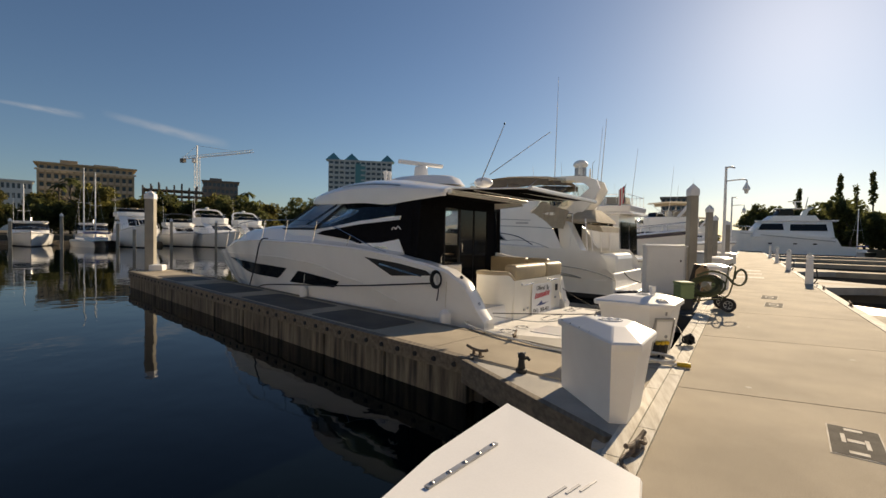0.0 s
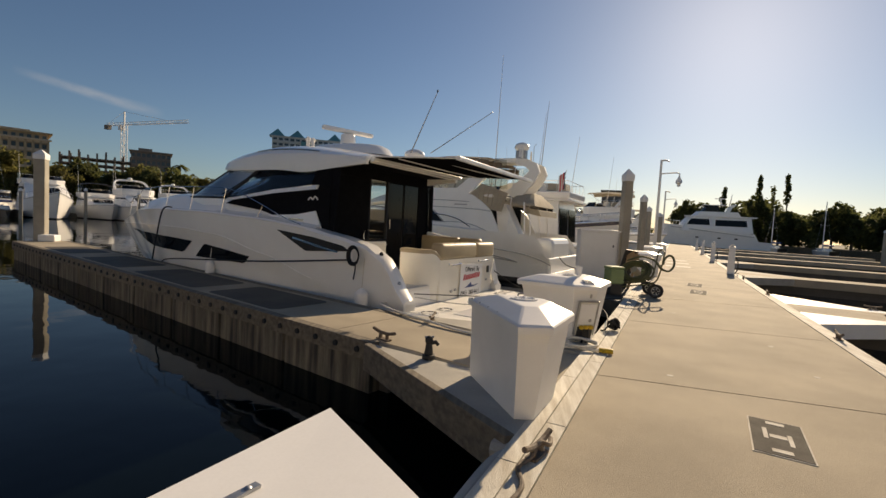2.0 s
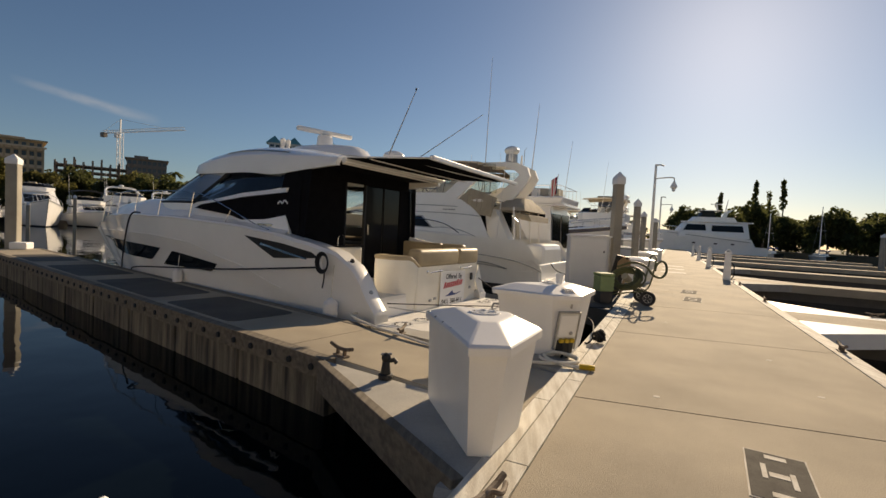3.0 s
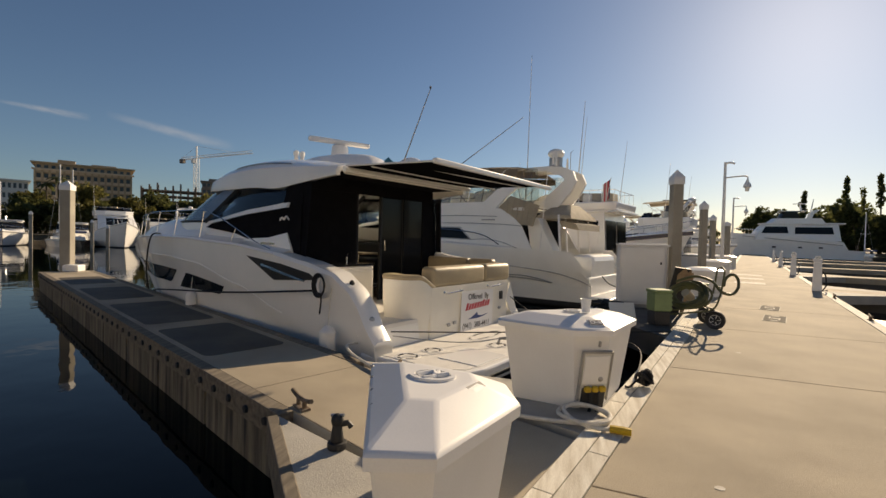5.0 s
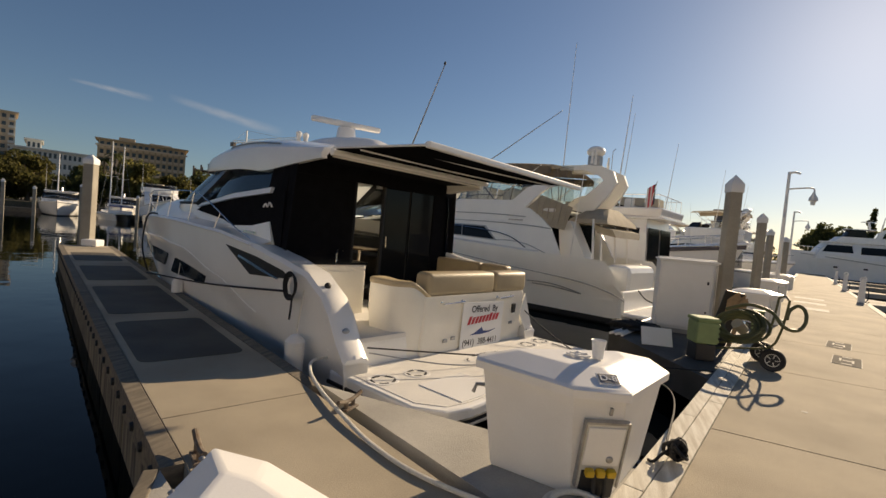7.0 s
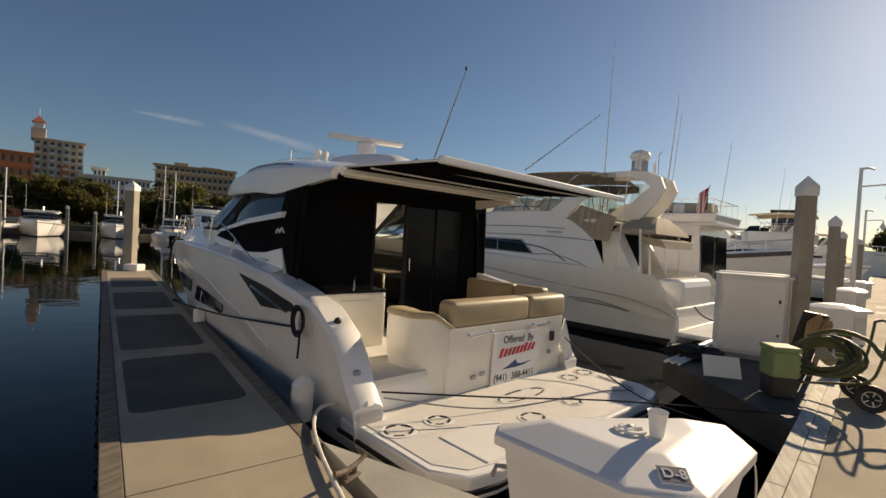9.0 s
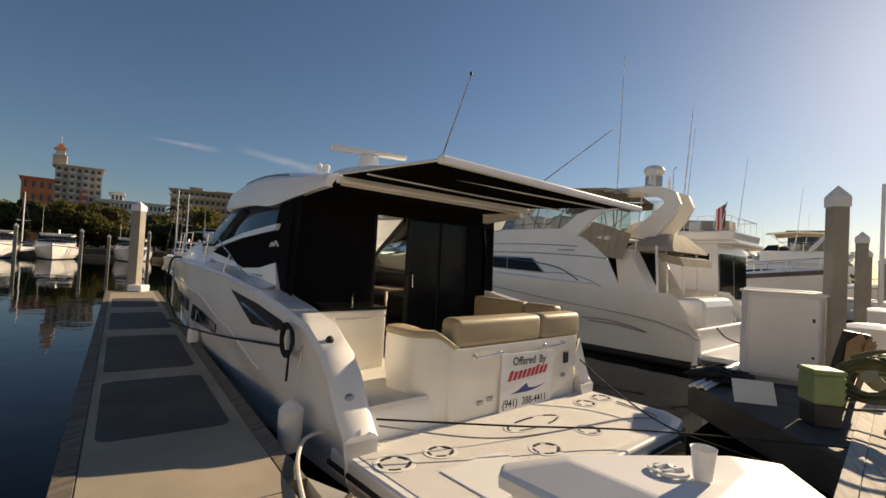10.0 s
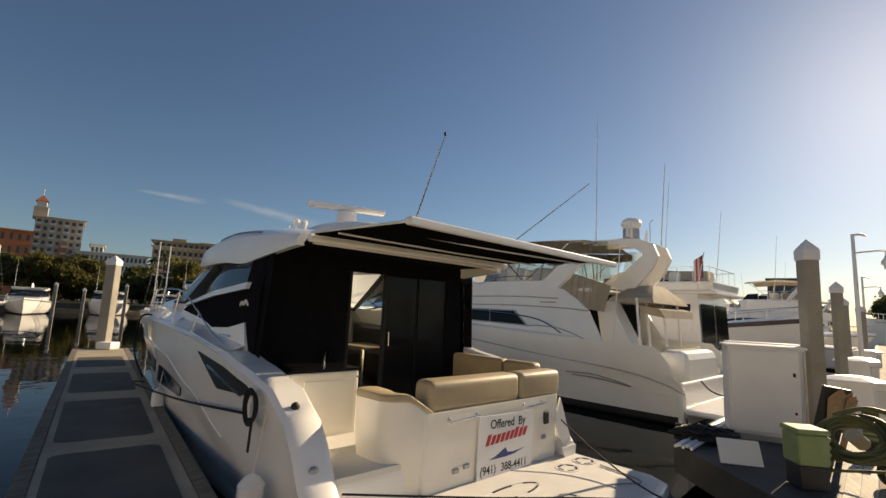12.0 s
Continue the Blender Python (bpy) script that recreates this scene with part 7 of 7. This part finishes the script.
for sd_ in (-1, 1):
    hull_panel("hull_window", edge_pts([(7.17, 0.65), (5.49, 0.50), (5.72, 0.33), (7.64, 0.32)]), BLACKGLASS, 0.022, label="black hull window", side=sd_)
    hull_panel("hull_window", edge_pts([(12.1, 0.76), (9.8, 0.72), (7.75, 0.68), (8.34, 0.36), (10.36, 0.38)]), BLACKGLASS, 0.022, label="black hull window", side=sd_)
    v = hull_panel("side_vent", edge_pts([(4.52, 1.13), (3.5, 1.04), (2.76, 0.93), (2.61, 0.84), (3.72, 0.76)]), BLACK, 0.012, label="black side vent", side=sd_)
    for k in range(3):
        y0, z0 = 4.05 - 0.28 * k, 1.0 - 0.05 * k
        hull_panel("vent_slat", edge_pts([(y0, z0 + 0.02), (y0 - 0.62, z0 - 0.085), (y0 - 0.6, z0 - 0.105), (y0 + 0.02, z0 - 0.02)], 3), CHROME, 0.026, v, "polished vent slat", sd_)
    part("bottom_paint", loft([[(sd_ * (hull_x(y, -0.52) + 0.006) + bend(y), y, -0.52), (sd_ * (hull_x(y, -0.5) * 0.9) + bend(y), y, -0.75)] for y in [1.4 + 0.4 * k for k in range(25)]], False, False), ANTIFOUL, boat)
    part("knuckle_rail", tube([(sd_ * (hull_x(y, kz) + 0.002) + bend(y), y, kz) for y, kz in [(yy, lerp_table([(3.53, 0.22), (4.92, 0.59), (6.6, 0.9), (8.0, 0.97), (10.0, 0.97), (12.0, 0.93), (14.0, 0.84)], yy)[0]) for yy in [3.6 + 0.18 * k for k in range(55)]]], 0.012, 6), GEL, boat)
    # toe rail along the sheer
    part("toe_rail", tube([(sd_ * (lerp_table(HB, y)[0] - 0.01) + bend(y), y, lerp_table(HB, y)[2] + 0.015) for y in [3.7 + 0.3 * k for k in range(34)]], 0.022, 6), GEL, boat, "white toe rail")
    # deck rail
    top, feet = [], []
    for k in range(15):
        y = 4.5 + k * 0.64
        hs, hc, zs, zc, zk = lerp_table(HB, y)
        hgt = 0.54 * min(1.0, (k + 0.4) / 3.0)
        top.append((sd_ * max(0.06, hs - 0.14) + bend(y), y, zs + 0.06 + hgt))
        if k % 2 == 1:
            feet.append(((sd_ * max(0.06, hs - 0.1) + bend(y), y + 0.1, zs + 0.05), top[-1]))
    rl = part("deck_rail", tube(curve_pts([(top[0][0], 4.0, lerp_table(HB, 4.0)[2] + 0.06)] + top, 3), 0.0105, 6), CHROME, boat, "thin steel deck rail")
    for f0, f1 in feet:
        part("stanchion", tube([f0, f1], 0.009, 6), CHROME, rl)
    part("quarter_light", ball(sd_ * 1.9, 1.62, 0.33, 0.06, 0.02, 0.06), GALV, boat, "round quarter fitting")
    part("quarter_eye", ball(sd_ * 1.92, 2.02, 0.83, 0.045, 0.03, 0.045), BLACK, boat)
    part("cabin_mark", tube(curve_pts([(sd_ * 1.825, 3.72, 1.76), (sd_ * 1.825, 3.80, 1.82), (sd_ * 1.825, 3.86, 1.76), (sd_ * 1.825, 3.92, 1.80), (sd_ * 1.825, 3.98, 1.75)]), 0.014, 5), PLASTIC, boat, "small white emblem")
    part("boat_name", box(sd_ * 1.885, 4.25, 1.33, 0.012, 0.42, 0.035), CHROME, boat)
    # steps moulded into the quarters
    for k in range(3):
        part("quarter_step", box(sd_ * 1.89, 2.12 - 0.22 * k, 0.62 - 0.28 * k, 0.26, 0.3, 0.1, 0.04), GEL, boat)
    for y, z, r in ((7.35, 0.06, 0.1),):
        fe = thing("fender", BOAT @ pose(sd_ * (hull_x(6.9, 0.1) + 0.12) + 0.0, 6.9, 0.0), "white cylindrical fender hanging at the hull", "fender", "boat fenders")
        part("body", loft([[(q * math.cos(a), q * math.sin(a), zz) for a in [j * math.pi / 8 for j in range(16)]] for q, zz in ((0.02, -0.22), (0.09, -0.18), (0.1, 0.05), (0.1, 0.2), (0.06, 0.27), (0.02, 0.3))]), FIBRE, fe)
        part("lanyard", tube([(0, 0, 0.29), (-sd_ * 0.05, 0, 0.8), (-sd_ * 0.1, 0, 1.45)], 0.008, 5), ROPE_W, fe)
fe = thing("fender", BOAT @ pose(-2.2, 2.2, 0.0), "white cylindrical fender between hull and finger pier", "fender", "boat fenders")
part("body", loft([[(q * math.cos(a), q * math.sin(a), zz) for a in [j * math.pi / 8 for j in range(16)]] for q, zz in ((0.02, -0.3), (0.11, -0.25), (0.12, 0.05), (0.12, 0.14), (0.07, 0.2), (0.02, 0.23))]), FIBRE, fe)
part("lanyard", tube([(0, 0, 0.2), (0.1, 0.05, 0.75)], 0.008, 5), ROPE_W, fe)

# mooring lines
def line(pts, r, label, mat=ROPE_B, sag=None):
    t = thing("mooring_line", Matrix.Identity(4), label, "rope", "mooring lines")
    part("rope", tube(curve_pts(pts, 8), r, 6), mat, t)
    return t


def bw(x, y, z):
    return tuple(BOAT @ Vector((x, y, z)))


ring = thing("coiled_line", BOAT @ pose(-2.14, 2.45, 0.78), "black mooring line coiled on the quarter cleat", "rope")
for k in range(4):
    part("coil", tube([Vector((-0.012 - 0.012 * k, (0.10 + 0.012 * k) * math.cos(a), (0.13 + 0.014 * k) * math.sin(a))) for a in [i * math.pi / 12 for i in range(25)]], 0.014, 6), ROPE_B, ring)
part("tail", tube(curve_pts([(-0.03, -0.05, -0.12), (-0.04, -0.06, -0.25), (-0.03, -0.02, -0.42)]), 0.013, 6), ROPE_B, ring)
part("line_middle", tube(curve_pts([(-0.03, 0.0, 0.1), (-0.035, 0.03, 0.0), (-0.03, 0.0, -0.1)]), 0.02, 6), PLASTIC, ring)
line([bw(-2.16, 2.5, 0.7), bw(-2.2, 5.0, 0.45), bw(-2.16, 8.0, 0.24), tuple(fd(9.6, FW - 0.08, 0.03))], 0.016, "black spring line along the hull to the finger")
line([bw(-1.85, 8.7, 1.46), bw(-2.02, 8.8, 1.38), bw(-2.0, 9.1, 0.7), tuple(fd(10.2, FW - 0.08, 0.04))], 0.018, "black bow line from the deck to the finger")
line([bw(-1.72, 1.42, 0.18), bw(-0.6, 0.75, 0.1), bw(0.7, 0.0, 0.02), (3.98, 11.16, 0.03)], 0.010, "black stern line from the quarter to the dock")
line([bw(1.85, 1.6, 0.42), bw(1.7, 0.9, 0.1), bw(1.3, 0.0, -0.06), bw(0.8, -1.2, -0.02), (3.1, 8.0, 0.09)], 0.010, "black stern line crossing the swim platform")
line([bw(-1.7, 1.4, 0.12), bw(-0.5, 0.9, -0.09), bw(1.2, 0.5, -0.1), bw(1.7, 0.3, -0.105), bw(1.85, 0.9, -0.1)], 0.009, "thin grey line lying across the swim platform", GALV)

# ---- dock pieces ----
# cross-jointed deck slabs of the main dock
SL = 3.36
sk = 0.19
for k in range(-9, 28):
    a0, a1 = 1.79 + SL * k + 0.008, 1.79 + SL * (k + 1) - 0.008
    part("deck_slab", prism([md(a0, 0.004), md(a0 + sk * 2.8, MW - 0.224), md(a1 + sk * 2.8, MW - 0.224), md(a1, 0.004)], -0.06, 0.0, 0.004), CONCRETE, main)
# planks along both sides of the main dock
WL2 = 1.9
for k in range(-16, 48):
    a0, a1 = -0.35 + WL2 * k, -0.35 + WL2 * (k + 1) - 0.006
    for b0, b1 in ((PB, PB + 0.135), (PB + 0.141, -0.004)):
        sh = 0.7 if b0 > PB else 0
        part("plank", prism([md(a0 + sh, b0), md(a0 + sh, b1), md(a1 + sh, b1), md(a1 + sh, b0)], -0.24, 0.004, 0.005), WHALER, main)
    part("plank", prism([md(a0, MW - 0.21), md(a0, MW), md(a1, MW), md(a1, MW - 0.21)], -0.24, 0.004, 0.005), WHALER, main)
# finger slabs, planks, damp patches and bolts
us = [f_at(0.14, PB), 1.1, 4.9, 8.4, 12.0, FL]
for k in range(len(us) - 1):
    u0, u1 = us[k] + 0.006, us[k + 1] - 0.006
    q0 = f_at(FW - 0.14, PB) if k == 0 else u0
    part("deck_slab", prism([fd(u0, 0.145), fd(u1, 0.145), fd(u1, FW - 0.145), fd(q0, FW - 0.145)], -0.06, 0.0, 0.004), CONCRETE, finger)
for u0, u1 in ((2.62, 4.66), (5.2, 7.95), (8.8, 11.4), (12.6, 14.95)):
    r = 0.12
    pts = []
    for cx, cn, a0 in ((u0 + r, 0.22 + r, 180), (u1 - r, 0.22 + r, 270), (u1 - r, 1.28 - r, 0), (u0 + r, 1.28 - r, 90)):
        for q in range(4):
            a = radians(a0 + 30 * q)
            pts.append(fd(cx + r * math.cos(a), cn + r * math.sin(a)))
    part("damp_mat", prism(pts, 0.0005, 0.006), DAMP, finger, "dark damp patch")
for k in range(10):
    u0, u1 = 0.32 + 1.75 * k, 0.32 + 1.75 * (k + 1) - 0.006
    if u1 > FL:
        u1 = FL
    part("plank", prism([fd(u0, 0.0), fd(u1, 0.0), fd(u1, 0.138), fd(u0, 0.138)], -0.22, 0.004, 0.005), OLDWOOD, finger)
    part("plank", prism([fd(u0 + 0.9, FW - 0.138), fd(min(FL, u1 + 0.9), FW - 0.138), fd(min(FL, u1 + 0.9), FW), fd(u0 + 0.9, FW)], -0.22, 0.004, 0.005), OLDWOOD, finger)
    part("side_panel", prism([fd(u0 + 0.03, 0.03), fd(u1 - 0.03, 0.03), fd(u1 - 0.03, 0.2), fd(u0 + 0.03, 0.2)], -0.75, -0.225), CONC_SIDE, finger, "weathered concrete side panel")
part("plank", prism([fd(FL, 0.0), fd(FL + 0.1, 0.0), fd(FL + 0.1, FW), fd(FL, FW)], -0.3, 0.004, 0.01), OLDWOOD, finger)
bolt_mesh = None
for k in range(44):
    u = 0.55 + 0.39 * k
    if bolt_mesh is None:
        bm = bmesh.new()
        bmesh.ops.create_cone(bm, cap_ends=True, segments=10, radius1=0.042, radius2=0.034, depth=0.03, matrix=Matrix.Rotation(radians(90), 4, "X"))
        ob = part("bolt", bm, BLACK, finger)
        bolt_mesh = ob.data
    else:
        ob = new("bolt", bolt_mesh)
        ob.parent = finger
    p = fd(u, -0.008, -0.115)
    ob.matrix_local = Matrix.LocRotScale(p, FN.to_track_quat("Y", "Z"), None)
# timber edge of the corner plate
g0, g1 = fd(0.32, 0.0), md(0.02, PB)
gd_ = (g1 - g0).normalized()
gn = Vector((-gd_.y, gd_.x, 0))
if gn.dot(MR) > 0:
    gn = -gn
ge = thing("edge_beam", Matrix.Identity(4), "dark weathered timber beam edging the corner plate", "beam")
part("beam", prism([g0 + gn * 0.09, g0, g1, g1 + gn * 0.09], -0.3, 0.006, 0.008), OLDWOOD, ge)
part("beam_bumper", tube(curve_pts([g1 + gn * 0.1 + Vector((0, 0, -0.12)) + gd_ * -0.1, g1 + gd_ * 0.1 + gn * 0.04 + Vector((0, 0, -0.1)), md(-0.3, PB - 0.03, -0.1), md(-1.2, PB - 0.03, -0.1), md(-3.0, PB - 0.03, -0.1)], 6), 0.07, 8), CONC_GREY, ge, "grey rubber bumper")


# ---- high cirrus streaks ----
def cirrus():
    m = bpy.data.materials.new("thin_cloud")
    m.use_nodes = True
    nt = m.node_tree
    nt.nodes.remove(nt.nodes["Principled BSDF"])
    em = nt.nodes.new("ShaderNodeEmission")
    em.inputs[0].default_value = (0.9, 0.93, 1.0, 1)
    em.inputs[1].default_value = 0.42
    tr = nt.nodes.new("ShaderNodeBsdfTransparent")
    mix = nt.nodes.new("ShaderNodeMixShader")
    co = nt.nodes.new("ShaderNodeTexCoord")
    sep = nt.nodes.new("ShaderNodeSeparateXYZ")
    nt.links.new(co.outputs["Generated"], sep.inputs[0])
    ns = nt.nodes.new("ShaderNodeTexNoise")
    ns.inputs["Scale"].default_value = 5
    ns.inputs["Detail"].default_value = 8
    nt.links.new(co.outputs["Generated"], ns.inputs[0])
    uv = nt.nodes.new("ShaderNodeUVMap")
    su = nt.nodes.new("ShaderNodeSeparateXYZ")
    nt.links.new(uv.outputs[0], su.inputs[0])
    def math_node(op, a, b):
        n = nt.nodes.new("ShaderNodeMath")
        n.operation = op
        for k, v in enumerate((a, b)):
            if isinstance(v, (int, float)):
                n.inputs[k].default_value = v
            else:
                nt.links.new(v, n.inputs[k])
        return n.outputs[0]
    def hump(s):
        q = math_node("MULTIPLY", s, math_node("SUBTRACT", 1.0, s))
        return math_node("MULTIPLY", q, 4.0)
    f = math_node("MULTIPLY", math_node("POWER", hump(su.outputs[1]), 2.0), hump(su.outputs[0]))
    f = math_node("MULTIPLY", f, math_node("MULTIPLY", ns.outputs["Fac"], 0.5))
    nt.links.new(f, mix.inputs[0])
    nt.links.new(tr.outputs[0], mix.inputs[1])
    nt.links.new(em.outputs[0], mix.inputs[2])
    nt.links.new(mix.outputs[0], nt.nodes["Material Output"].inputs[0])
    return m


CIRRUS = cirrus()


def sky_dir(az, el, d):
    return Vector((1.4 + d * math.sin(radians(az)) * math.cos(radians(el)), d * math.cos(radians(az)) * math.cos(radians(el)), 1.6 + d * math.sin(radians(el))))


for k, (az0, el0, az1, el1, wd) in enumerate(((-52.4, 11.4, -40.5, 9.5, 1.0), (-60.5, 11.1, -53.5, 10.8, 0.4))):
    bm = bmesh.new()
    uvl = bm.loops.layers.uv.new("UVMap")
    rows = []
    for i in range(9):
        f = i / 8
        az, el = az0 + (az1 - az0) * f, el0 + (el1 - el0) * f
        rows.append((bm.verts.new(sky_dir(az, el - wd / 2 - 0.3 * f, 2200)), bm.verts.new(sky_dir(az, el + wd / 2 + 0.3 * f, 2200)), f))
    for (a, b, f0), (c, d, f1) in zip(rows, rows[1:]):
        fc = bm.faces.new((a, c, d, b))
        for lp, (u, v) in zip(fc.loops, ((f0, 0), (f1, 0), (f1, 1), (f0, 1))):
            lp[uvl].uv = (u, v)
    tagged(part("backdrop_cloud_%d" % (k + 1), bm, CIRRUS), "thin white cirrus streak in the blue sky", "cloud", "", "structure")
